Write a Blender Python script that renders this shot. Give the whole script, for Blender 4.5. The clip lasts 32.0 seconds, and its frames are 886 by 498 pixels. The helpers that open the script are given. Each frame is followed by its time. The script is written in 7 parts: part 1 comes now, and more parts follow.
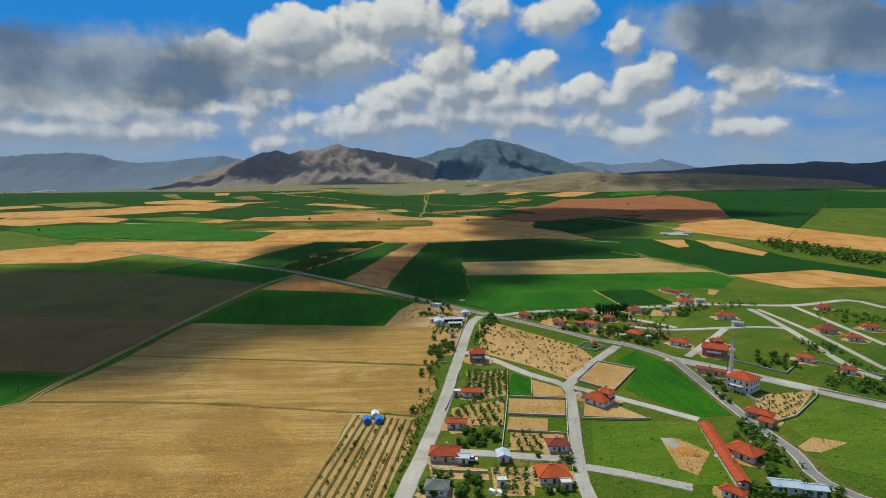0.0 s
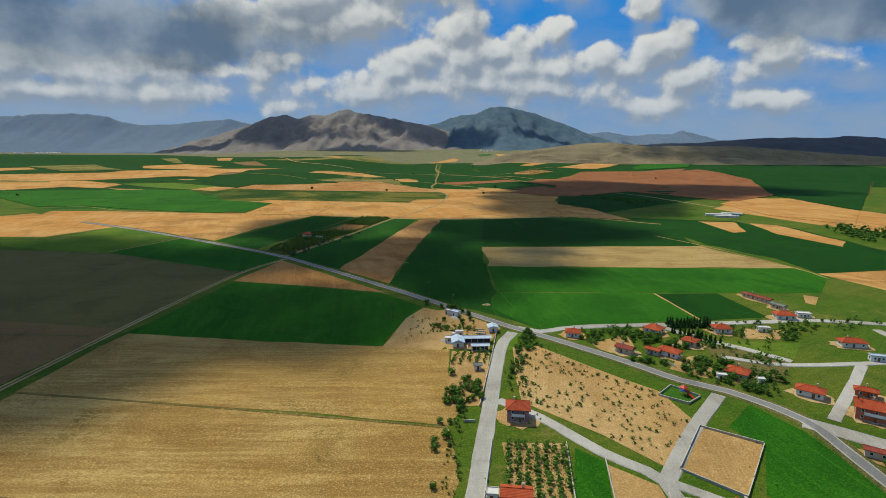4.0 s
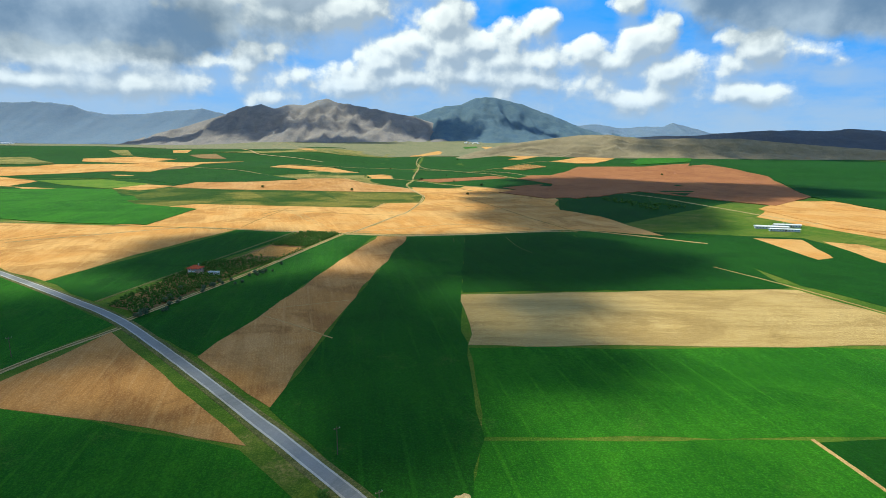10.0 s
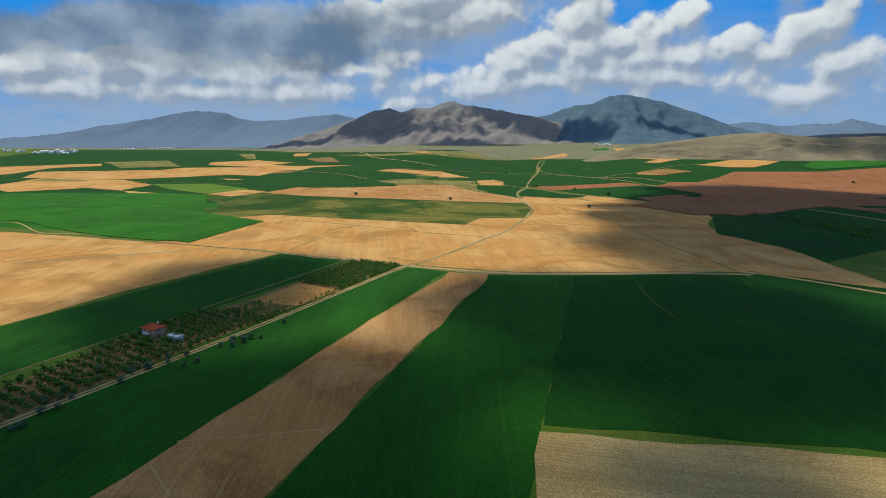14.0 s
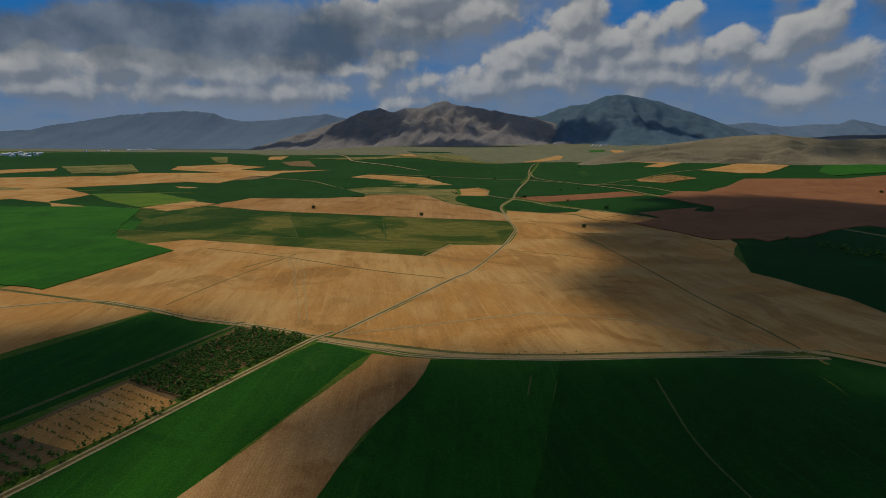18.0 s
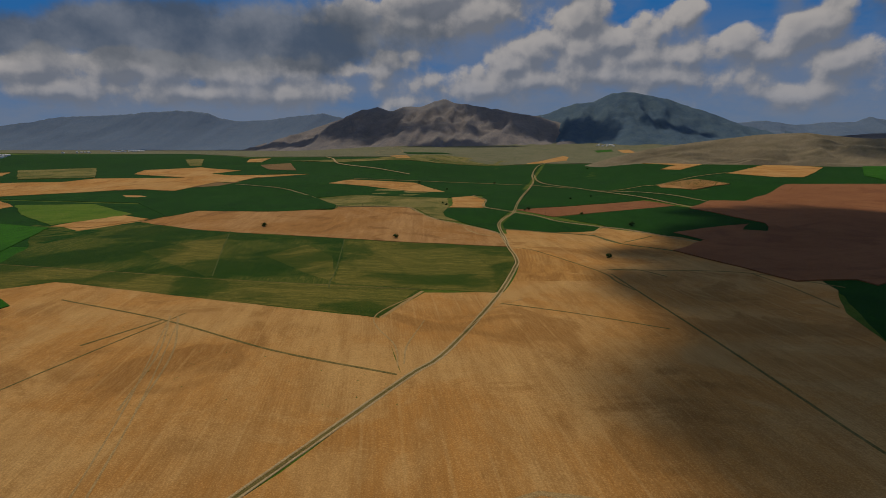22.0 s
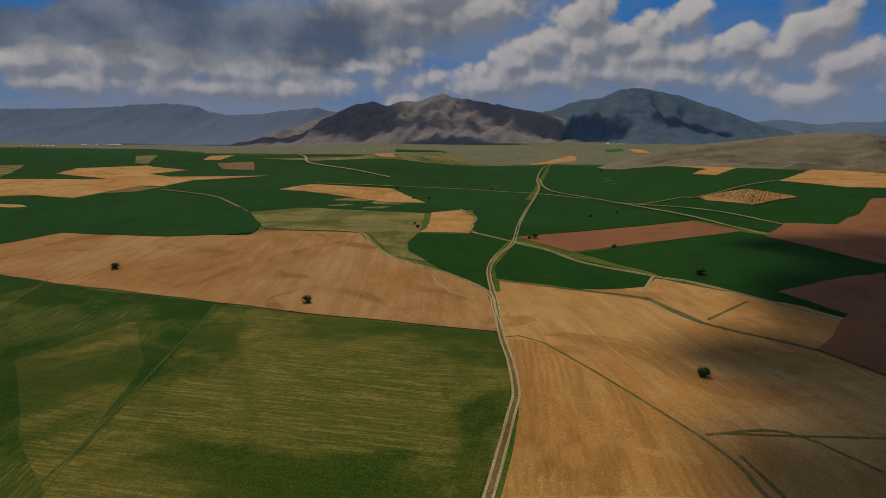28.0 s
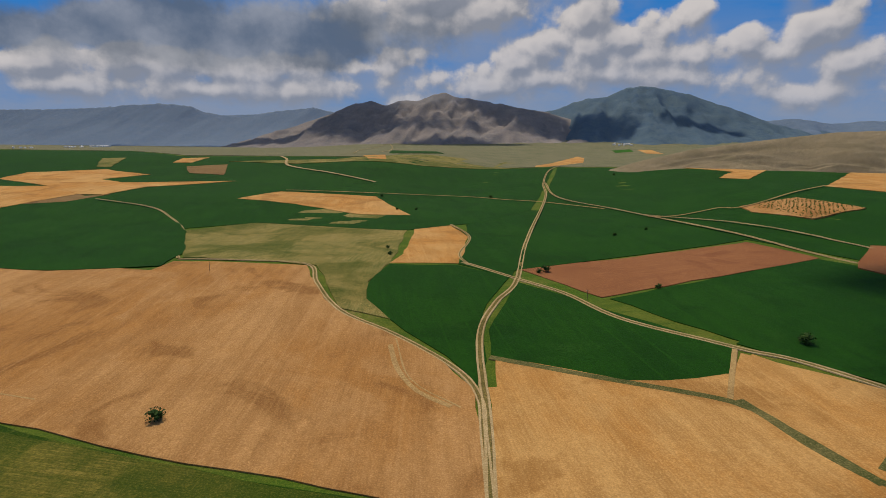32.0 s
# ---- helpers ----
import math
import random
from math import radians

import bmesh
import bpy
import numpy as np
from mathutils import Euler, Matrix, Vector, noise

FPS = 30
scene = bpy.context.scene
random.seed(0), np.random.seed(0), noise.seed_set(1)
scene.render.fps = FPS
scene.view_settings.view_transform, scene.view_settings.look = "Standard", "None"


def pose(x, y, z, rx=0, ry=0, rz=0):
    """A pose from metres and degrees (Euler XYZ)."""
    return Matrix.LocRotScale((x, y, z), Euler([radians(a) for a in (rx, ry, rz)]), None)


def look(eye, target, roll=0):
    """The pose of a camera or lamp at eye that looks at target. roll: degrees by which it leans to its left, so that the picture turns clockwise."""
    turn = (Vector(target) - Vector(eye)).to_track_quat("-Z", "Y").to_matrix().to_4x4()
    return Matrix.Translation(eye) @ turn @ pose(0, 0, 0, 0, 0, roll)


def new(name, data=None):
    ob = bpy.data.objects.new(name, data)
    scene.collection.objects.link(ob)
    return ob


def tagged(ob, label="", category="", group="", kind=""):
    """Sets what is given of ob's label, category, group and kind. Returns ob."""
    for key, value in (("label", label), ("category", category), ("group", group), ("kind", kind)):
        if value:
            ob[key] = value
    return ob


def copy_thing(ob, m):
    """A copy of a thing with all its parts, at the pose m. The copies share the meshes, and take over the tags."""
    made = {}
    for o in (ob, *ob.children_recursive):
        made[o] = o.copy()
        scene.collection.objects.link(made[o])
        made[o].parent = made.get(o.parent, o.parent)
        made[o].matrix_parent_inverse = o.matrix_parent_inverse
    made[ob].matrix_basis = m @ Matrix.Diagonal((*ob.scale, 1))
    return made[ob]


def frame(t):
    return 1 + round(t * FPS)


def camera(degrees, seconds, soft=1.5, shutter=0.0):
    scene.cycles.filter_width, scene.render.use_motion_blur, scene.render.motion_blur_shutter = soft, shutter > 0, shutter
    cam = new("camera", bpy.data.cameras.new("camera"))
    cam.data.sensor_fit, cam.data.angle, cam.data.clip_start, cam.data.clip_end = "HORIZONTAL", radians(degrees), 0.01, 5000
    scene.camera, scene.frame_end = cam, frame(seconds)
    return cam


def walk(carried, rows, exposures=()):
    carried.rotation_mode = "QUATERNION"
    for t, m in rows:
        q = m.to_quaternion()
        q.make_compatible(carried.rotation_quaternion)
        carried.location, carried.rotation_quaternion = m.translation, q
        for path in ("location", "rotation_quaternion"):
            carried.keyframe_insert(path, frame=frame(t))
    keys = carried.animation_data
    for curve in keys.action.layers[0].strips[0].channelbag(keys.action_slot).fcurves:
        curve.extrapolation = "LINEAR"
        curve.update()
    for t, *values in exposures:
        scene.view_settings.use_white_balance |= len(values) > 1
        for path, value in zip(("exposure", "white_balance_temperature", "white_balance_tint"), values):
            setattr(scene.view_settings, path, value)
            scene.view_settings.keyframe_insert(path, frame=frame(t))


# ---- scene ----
cam = camera(79.24, 32.0, soft=0.6)
# seconds, x, y, z, tilt from straight down, lean, turn
ROWS = [
    (0, 0.00, 0.00, 78.00, 83.058, 0.697, -0.172),
    (0.5, -0.08, 8.00, 78.02, 82.861, 0.463, 0.905),
    (1, -0.47, 17.18, 78.04, 80.694, 0.283, 0.431),
    (2, -1.62, 39.09, 77.92, 80.319, 0.090, 0.992),
    (3, -4.31, 63.34, 77.77, 80.050, -0.141, 1.385),
    (3.5, -5.45, 75.78, 77.65, 79.892, -0.254, 1.207),
    (5.5, -5.13, 124.42, 78.00, 79.580, -0.387, 0.858),
    (6, -5.68, 136.68, 78.19, 79.476, -0.372, 0.843),
    (7, -6.57, 161.38, 78.20, 79.306, -0.301, 0.998),
    (8, -4.52, 190.00, 77.89, 79.055, -0.299, 0.424),
    (9, 1.13, 222.68, 77.71, 78.973, -0.394, -0.333),
    (10, 7.45, 256.92, 77.61, 79.001, -0.567, -0.420),
    (10.5, 10.52, 274.43, 77.22, 79.112, -0.633, -0.395),
    (11, 13.39, 292.64, 76.83, 79.221, -0.677, -0.427),
    (11.5, 16.21, 310.45, 76.76, 79.293, -0.750, -0.422),
    (12, 18.91, 327.79, 76.78, 79.103, -0.410, 8.730),
    (12.5, 21.39, 344.21, 76.60, 79.071, -0.240, 13.974),
    (13, 23.39, 361.96, 76.49, 79.175, -0.126, 13.369),
    (14, 24.33, 394.93, 76.68, 79.162, -0.139, 13.004),
    (14.5, 24.76, 410.79, 76.93, 79.204, -0.127, 12.932),
    (16.5, 29.82, 467.65, 81.22, 79.338, -0.333, 12.611),
    (17, 29.38, 482.61, 82.33, 79.278, -0.191, 12.599),
    (18, 29.20, 513.67, 84.21, 79.176, -0.146, 12.615),
    (19, 27.19, 548.82, 84.47, 79.144, -0.170, 12.643),
    (20, 24.85, 585.07, 84.82, 79.189, -0.237, 12.785),
    (21, 21.04, 620.89, 85.40, 79.153, -0.080, 12.821),
    (22, 18.02, 657.41, 86.52, 79.152, 0.030, 12.910),
    (23, 15.09, 694.17, 87.45, 79.164, -0.063, 12.955),
    (24, 13.63, 731.51, 87.90, 79.159, 0.153, 12.975),
    (25, 10.91, 768.47, 87.63, 79.132, 0.335, 13.012),
    (25.5, 9.03, 785.80, 87.49, 79.106, 0.165, 13.008),
    (27.5, 1.13, 851.76, 87.47, 78.963, -0.515, 13.156),
    (28, -0.65, 868.62, 87.34, 78.844, -0.551, 13.195),
    (29, -3.45, 901.01, 87.44, 78.814, -0.507, 13.432),
    (30, -7.08, 931.77, 87.61, 78.815, -0.445, 13.473),
    (31, -10.74, 962.56, 87.16, 78.871, -0.474, 13.463),
    (32, -13.75, 992.31, 86.60, 78.933, -0.444, 13.480),
]
EXPOSURES = [(0, -0.36, 6450, 4), (3, -0.42, 6450, 4), (6, 0.0, 6350, 3), (8, 0.35, 6150, -2), (10, 0.34, 6150, -2), (12, 0.34, 6050, 0), (13, 0.07, 6050, 2), (14, -0.18, 6100, 4), (16.5, -0.95, 6300, 8),
             (18, -1.25, 6400, 8), (20, -1.4, 6800, 13), (24, -1.25, 6750, 14), (27, -1.2, 6700, 14), (29, -1.17, 6800, 16), (30.5, -0.98, 6850, 16), (32, -0.64, 6750, 15)]
walk(cam, [(t, pose(x, y, z, rx, ry, rz)) for t, x, y, z, rx, ry, rz in ROWS], EXPOSURES)

# ---- sky, sun ----
SUN_AZ, SUN_EL = radians(-35), radians(58)          # from +y towards +x, above the horizon
SUN_DIR = Vector((math.sin(SUN_AZ) * math.cos(SUN_EL), math.cos(SUN_AZ) * math.cos(SUN_EL), math.sin(SUN_EL)))
sun = new("sun", bpy.data.lights.new("sun", "SUN"))
sun.data.energy, sun.data.angle, sun.data.color = 5.0, radians(0.6), (1.0, 0.92, 0.76)
sun.matrix_world = look(SUN_DIR * 100, (0, 0, 0))

# cumulus in the sky, heap by heap: tangent of azimuth, tangent of height, half width, half height
WEST_CLOUDS = [(-1.172, 0.173, 0.141, 0.036), (-0.927, 0.161, 0.071, 0.037), (-0.824, 0.147, 0.068, 0.031), (-0.697, 0.143, 0.078, 0.031), (-0.602, 0.134, 0.056, 0.026), (-0.515, 0.142,
    0.041, 0.022), (-1.088, 0.12, 0.184, 0.028), (-0.76, 0.108, 0.215, 0.027), (-0.541, 0.103, 0.098, 0.022), (-0.34, 0.162, 0.022, 0.02), (-0.327, 0.146, 0.031, 0.01),
    (-0.38, 0.141, 0.021, 0.006), (-0.301, 0.163, 0.014, 0.005), (-0.347, 0.113, 0.01, 0.004), (-0.253, 0.122, 0.015, 0.009), (-0.299, 0.082, 0.031, 0.01)]
MIDDLE_CLOUDS = [(-0.296, 0.224, 0.076, 0.032), (-0.17, 0.227, 0.059, 0.036), (-0.115, 0.232, 0.055, 0.023), (-0.113, 0.144, 0.042, 0.03), (-0.073, 0.161, 0.042, 0.03), (-0.035, 0.179,
    0.027, 0.021), (0.015, 0.213, 0.043, 0.038), (0.013, 0.165, 0.056, 0.034), (0.073, 0.172, 0.037, 0.026), (0.126, 0.19, 0.032, 0.036), (0.151, 0.209, 0.014, 0.016),
    (0.102, 0.149, 0.046, 0.024), (0.189, 0.146, 0.048, 0.018), (0.175, 0.212, 0.018, 0.02), (0.197, 0.223, 0.012, 0.009), (-0.168, 0.105, 0.073, 0.018), (-0.067, 0.113,
    0.09, 0.022), (0.058, 0.119, 0.084, 0.021), (0.167, 0.111, 0.088, 0.021)]
EAST_CLOUDS = [(0.265, 0.161, 0.033, 0.021), (0.309, 0.15, 0.028, 0.018), (0.345, 0.175, 0.037, 0.035), (0.391, 0.194, 0.036, 0.03), (0.413, 0.13, 0.047, 0.02), (0.446, 0.143, 0.03,
    0.025), (0.395, 0.089, 0.019, 0.012), (0.339, 0.084, 0.065, 0.014), (0.571, 0.172, 0.051, 0.032), (0.534, 0.147, 0.031, 0.018), (0.679, 0.169, 0.046, 0.012), (0.719,
    0.161, 0.021, 0.012), (0.566, 0.09, 0.046, 0.014)]
HIGH_CLOUDS = [(-0.182, 0.226, 0.061, 0.04), (-0.141, 0.24, 0.05, 0.03), (-0.261, 0.266, 0.086, 0.048), (-0.078, 0.288, 0.091, 0.041), (0.007, 0.279, 0.052, 0.021), (-0.39, 0.241,
    0.061, 0.024), (-0.336, 0.208, 0.051, 0.02), (0.205, 0.299, 0.053, 0.031), (0.094, 0.305, 0.039, 0.025), (0.34, 0.249, 0.026, 0.026)]
GREY_CLOUDS = [(-0.662, 0.211, 0.306, 0.049), (-0.46, 0.184, 0.133, 0.032), (0.632, 0.26, 0.232, 0.059), (0.805, 0.234, 0.221, 0.043), (-0.952, 0.241, 0.386, 0.047), (-0.559, 0.213, 0.194, 0.033)]


class Nodes:
    """A short way to write node trees."""

    def __init__(self, tree):
        self.tree = tree
        tree.nodes.clear()

    def add(self, kind, **values):
        node = self.tree.nodes.new(kind)
        for key, value in values.items():
            setattr(node, key, value)
        return node

    def put(self, socket, value):
        if isinstance(value, bpy.types.NodeSocket):
            self.tree.links.new(value, socket)
        elif value is not None:
            socket.default_value = value

    def math(self, op, a, b=None, c=None, clamp=False):
        node = self.add("ShaderNodeMath", operation=op, use_clamp=clamp)
        for n, v in enumerate((a, b, c)):
            self.put(node.inputs[n], v)
        return node.outputs[0]

    def mix(self, f, a, b):
        node = self.add("ShaderNodeMix", data_type="RGBA")
        self.put(node.inputs["Factor"], f), self.put(node.inputs["A"], a), self.put(node.inputs["B"], b)
        return node.outputs["Result"]

    def noise(self, vector, scale, detail=4.0, rough=0.55):
        node = self.add("ShaderNodeTexNoise")
        self.put(node.inputs["Vector"], vector)
        node.inputs["Scale"].default_value, node.inputs["Detail"].default_value, node.inputs["Roughness"].default_value = scale, detail, rough
        self.node = node
        return node.outputs["Fac"]

    def ramp(self, f, lo, hi):
        node = self.add("ShaderNodeMapRange", interpolation_type="SMOOTHSTEP")
        self.put(node.inputs["Value"], f)
        node.inputs["From Min"].default_value, node.inputs["From Max"].default_value = lo, hi
        return node.outputs[0]


def rgb(r, g, b):
    return (r, g, b, 1.0)


def cloud_mass(n, at, rows, soft):
    """How deep a place of the sky lies inside a heap of rounded masses."""
    total = None
    for cu, cv, au, av in rows:
        off = n.add("ShaderNodeVectorMath", operation="SUBTRACT")
        n.put(off.inputs[0], at)
        off.inputs[1].default_value = (cu, cv, 0)
        scaled = n.add("ShaderNodeVectorMath", operation="MULTIPLY")
        n.put(scaled.inputs[0], off.outputs[0])
        scaled.inputs[1].default_value = (1 / au, 1 / av, 0)
        far = n.add("ShaderNodeVectorMath", operation="LENGTH")
        n.put(far.inputs[0], scaled.outputs[0])
        m = n.math("MULTIPLY_ADD", far.outputs["Value"], -min(au, av), min(au, av))
        total = m if total is None else n.math("SMOOTH_MAX", total, m, soft)
    return total


def moved(n, at, du, dv):
    node = n.add("ShaderNodeVectorMath", operation="ADD")
    n.put(node.inputs[0], at)
    node.inputs[1].default_value = (du, dv, 0)
    return node.outputs[0]


def warped(n, at, scale, amount):
    """The place pushed about by turbulence."""
    n.noise(at, scale, 3.0, 0.5)
    push = n.add("ShaderNodeVectorMath", operation="MULTIPLY_ADD")
    n.put(push.inputs[0], n.node.outputs["Color"])
    push.inputs[1].default_value = (amount, amount * 0.7, 0)
    n.put(push.inputs[2], moved(n, at, -amount / 2, -amount * 0.35))
    return push.outputs[0]


def billows(n, at):
    """Cauliflower relief of a cumulus, about zero."""
    total = n.math("MULTIPLY_ADD", n.noise(at, 18.0, 6.0, 0.6), 0.040, -0.020)
    for scale, height in ((17.0, 0.024), (44.0, 0.011)):
        puff = n.add("ShaderNodeTexVoronoi", feature="SMOOTH_F1")
        n.put(puff.inputs["Vector"], at)
        puff.inputs["Scale"].default_value, puff.inputs["Smoothness"].default_value = scale, 0.35
        total = n.math("ADD", total, n.math("MULTIPLY_ADD", puff.outputs["Distance"], -height, height * 0.45))
    return total


def make_sky():
    world = bpy.data.worlds.new("sky")
    scene.world = world
    world.use_nodes = True
    n = Nodes(world.node_tree)
    sky = n.add("ShaderNodeTexSky", sky_type="NISHITA", sun_disc=False, sun_elevation=SUN_EL, sun_rotation=SUN_AZ, altitude=1000, air_density=1.3, dust_density=0.6, ozone_density=2.5)
    where = n.add("ShaderNodeTexCoord").outputs["Generated"]
    xyz = n.add("ShaderNodeSeparateXYZ")
    n.put(xyz.inputs[0], where)
    ahead = n.math("MAXIMUM", n.math("ABSOLUTE", xyz.outputs["Y"]), 0.05)
    u = n.math("DIVIDE", xyz.outputs["X"], ahead)
    v = n.math("DIVIDE", xyz.outputs["Z"], ahead)
    plain = n.add("ShaderNodeCombineXYZ")
    n.put(plain.inputs[0], u), n.put(plain.inputs[1], v)
    angle = n.add("ShaderNodeCombineXYZ")
    n.put(angle.inputs[0], n.math("ARCTANGENT", u))
    n.put(angle.inputs[1], n.math("DIVIDE", v, n.math("SQRT", n.math("MULTIPLY_ADD", u, u, 1.0))))
    turn = angle.outputs[0]
    heaps = WEST_CLOUDS + MIDDLE_CLOUDS + EAST_CLOUDS + HIGH_CLOUDS

    def body_at(du, dv):
        return n.math("ADD", cloud_mass(n, warped(n, moved(n, here, du, dv), 8.0, 0.030), heaps, 0.026), n.math("ADD", billows(n, moved(n, turn, du, dv)), 0.010))

    here = plain.outputs[0]
    body = body_at(0.0, 0.0)
    sunward = body_at(-0.009, 0.016)
    lit = n.ramp(n.math("DIVIDE", n.math("SUBTRACT", body, sunward), 0.018), -0.70, 1.0)
    deep = n.ramp(body, 0.015, 0.05)
    edge = n.math("MULTIPLY_ADD", lit, -0.009, 0.018)
    cover = n.math("DIVIDE", n.math("SUBTRACT", body, -0.003), edge, clamp=True)
    bright = n.math("MULTIPLY", lit, n.math("MULTIPLY_ADD", deep, -0.45, 1.0))
    white_colour = n.mix(bright, rgb(4.0, 4.6, 5.6), rgb(10.2, 10.1, 10.0))
    # the soft grey undersides
    under = n.math("ADD", cloud_mass(n, warped(n, moved(n, here, 0.0, 0.034), 6.0, 0.05), heaps, 0.03), n.math("MULTIPLY_ADD", n.noise(turn, 14.0, 6.0, 0.6), 0.05, -0.022))
    belly = n.math("MULTIPLY", n.ramp(under, -0.008, 0.030), 0.48)
    # wide grey sheets with ragged edges
    sheet = n.math("ADD", cloud_mass(n, warped(n, here, 5.0, 0.06), GREY_CLOUDS, 0.03), n.math("MULTIPLY_ADD", n.noise(turn, 11.0, 6.0, 0.6), 0.09, -0.045))
    dark = n.ramp(sheet, -0.030, 0.008)
    mottle = n.ramp(n.noise(turn, 6.0, 6.0, 0.55), 0.38, 0.66)
    grey_colour = n.mix(n.math("MULTIPLY", mottle, n.math("SUBTRACT", 1.0, n.math("MULTIPLY", n.ramp(sheet, 0.0, 0.06), 0.55))), rgb(1.7, 2.35, 3.3), rgb(5.2, 5.8, 6.6))
    # thin hazy cloud and the pale band towards the horizon
    low = n.math("POWER", n.math("SUBTRACT", 1.0, n.math("DIVIDE", v, 0.21, clamp=True)), 1.15)
    haze = rgb(4.0, 5.5, 7.4)
    blue = n.mix(n.math("MULTIPLY", low, 0.85), n.mix(0.9, sky.outputs[0], rgb(0.1, 3.2, 9.8)), haze)
    stretched = n.add("ShaderNodeVectorMath", operation="MULTIPLY")
    n.put(stretched.inputs[0], turn)
    stretched.inputs[1].default_value = (1, 2.4, 0)
    veil = n.math("MULTIPLY", n.ramp(n.noise(warped(n, stretched.outputs[0], 7.0, 0.06), 6.5, 6.0, 0.62), 0.34, 0.60), n.ramp(v, 0.30, 0.10))
    seen = n.mix(n.math("MULTIPLY", veil, 0.42), blue, rgb(4.8, 5.5, 6.7))
    seen = n.mix(n.math("MULTIPLY", belly, n.math("MULTIPLY_ADD", low, -0.5, 1.0)), seen, rgb(4.6, 5.3, 6.4))
    seen = n.mix(n.math("MULTIPLY", cover, n.math("MULTIPLY_ADD", low, -0.45, 1.0)), seen, white_colour)
    seen = n.mix(n.math("MULTIPLY", dark, 0.9), seen, grey_colour)
    # broken cloud over the rest of the sky
    high = n.ramp(xyz.outputs["Z"], 0.32, 0.45)
    over = n.ramp(n.noise(where, 3.0, 5.0, 0.55), 0.40, 0.56)
    seen = n.mix(n.math("MULTIPLY", high, over), seen, rgb(5.2, 5.0, 4.7))
    ground = n.add("ShaderNodeBackground")
    n.put(ground.inputs["Color"], seen)
    ground.inputs["Strength"].default_value = 0.085
    n.put(n.add("ShaderNodeOutputWorld").inputs[0], ground.outputs[0])


make_sky()

# ---- materials ----
def finish(n, colour, rough, bump=None, strength=0.3, distance=0.1, metal=0.0, spec=0.2):
    shader = n.add("ShaderNodeBsdfPrincipled")
    n.put(shader.inputs["Base Color"], colour), n.put(shader.inputs["Roughness"], rough)
    shader.inputs["Metallic"].default_value, shader.inputs["Specular IOR Level"].default_value = metal, spec
    if bump is not None:
        relief = n.add("ShaderNodeBump")
        relief.inputs["Strength"].default_value, relief.inputs["Distance"].default_value = strength, distance
        n.put(relief.inputs["Height"], bump)
        n.put(shader.inputs["Normal"], relief.outputs[0])
    n.put(n.add("ShaderNodeOutputMaterial").inputs[0], shader.outputs[0])


def turned(n, angle, sx=1.0, sy=1.0):
    """Object coordinates turned by an angle in degrees and stretched."""
    m = n.add("ShaderNodeMapping", vector_type="TEXTURE")
    n.put(m.inputs["Vector"], n.add("ShaderNodeTexCoord").outputs["Object"])
    m.inputs["Rotation"].default_value = (0, 0, radians(angle))
    m.inputs["Scale"].default_value = (1 / sx, 1 / sy, 1)
    return m.outputs[0]


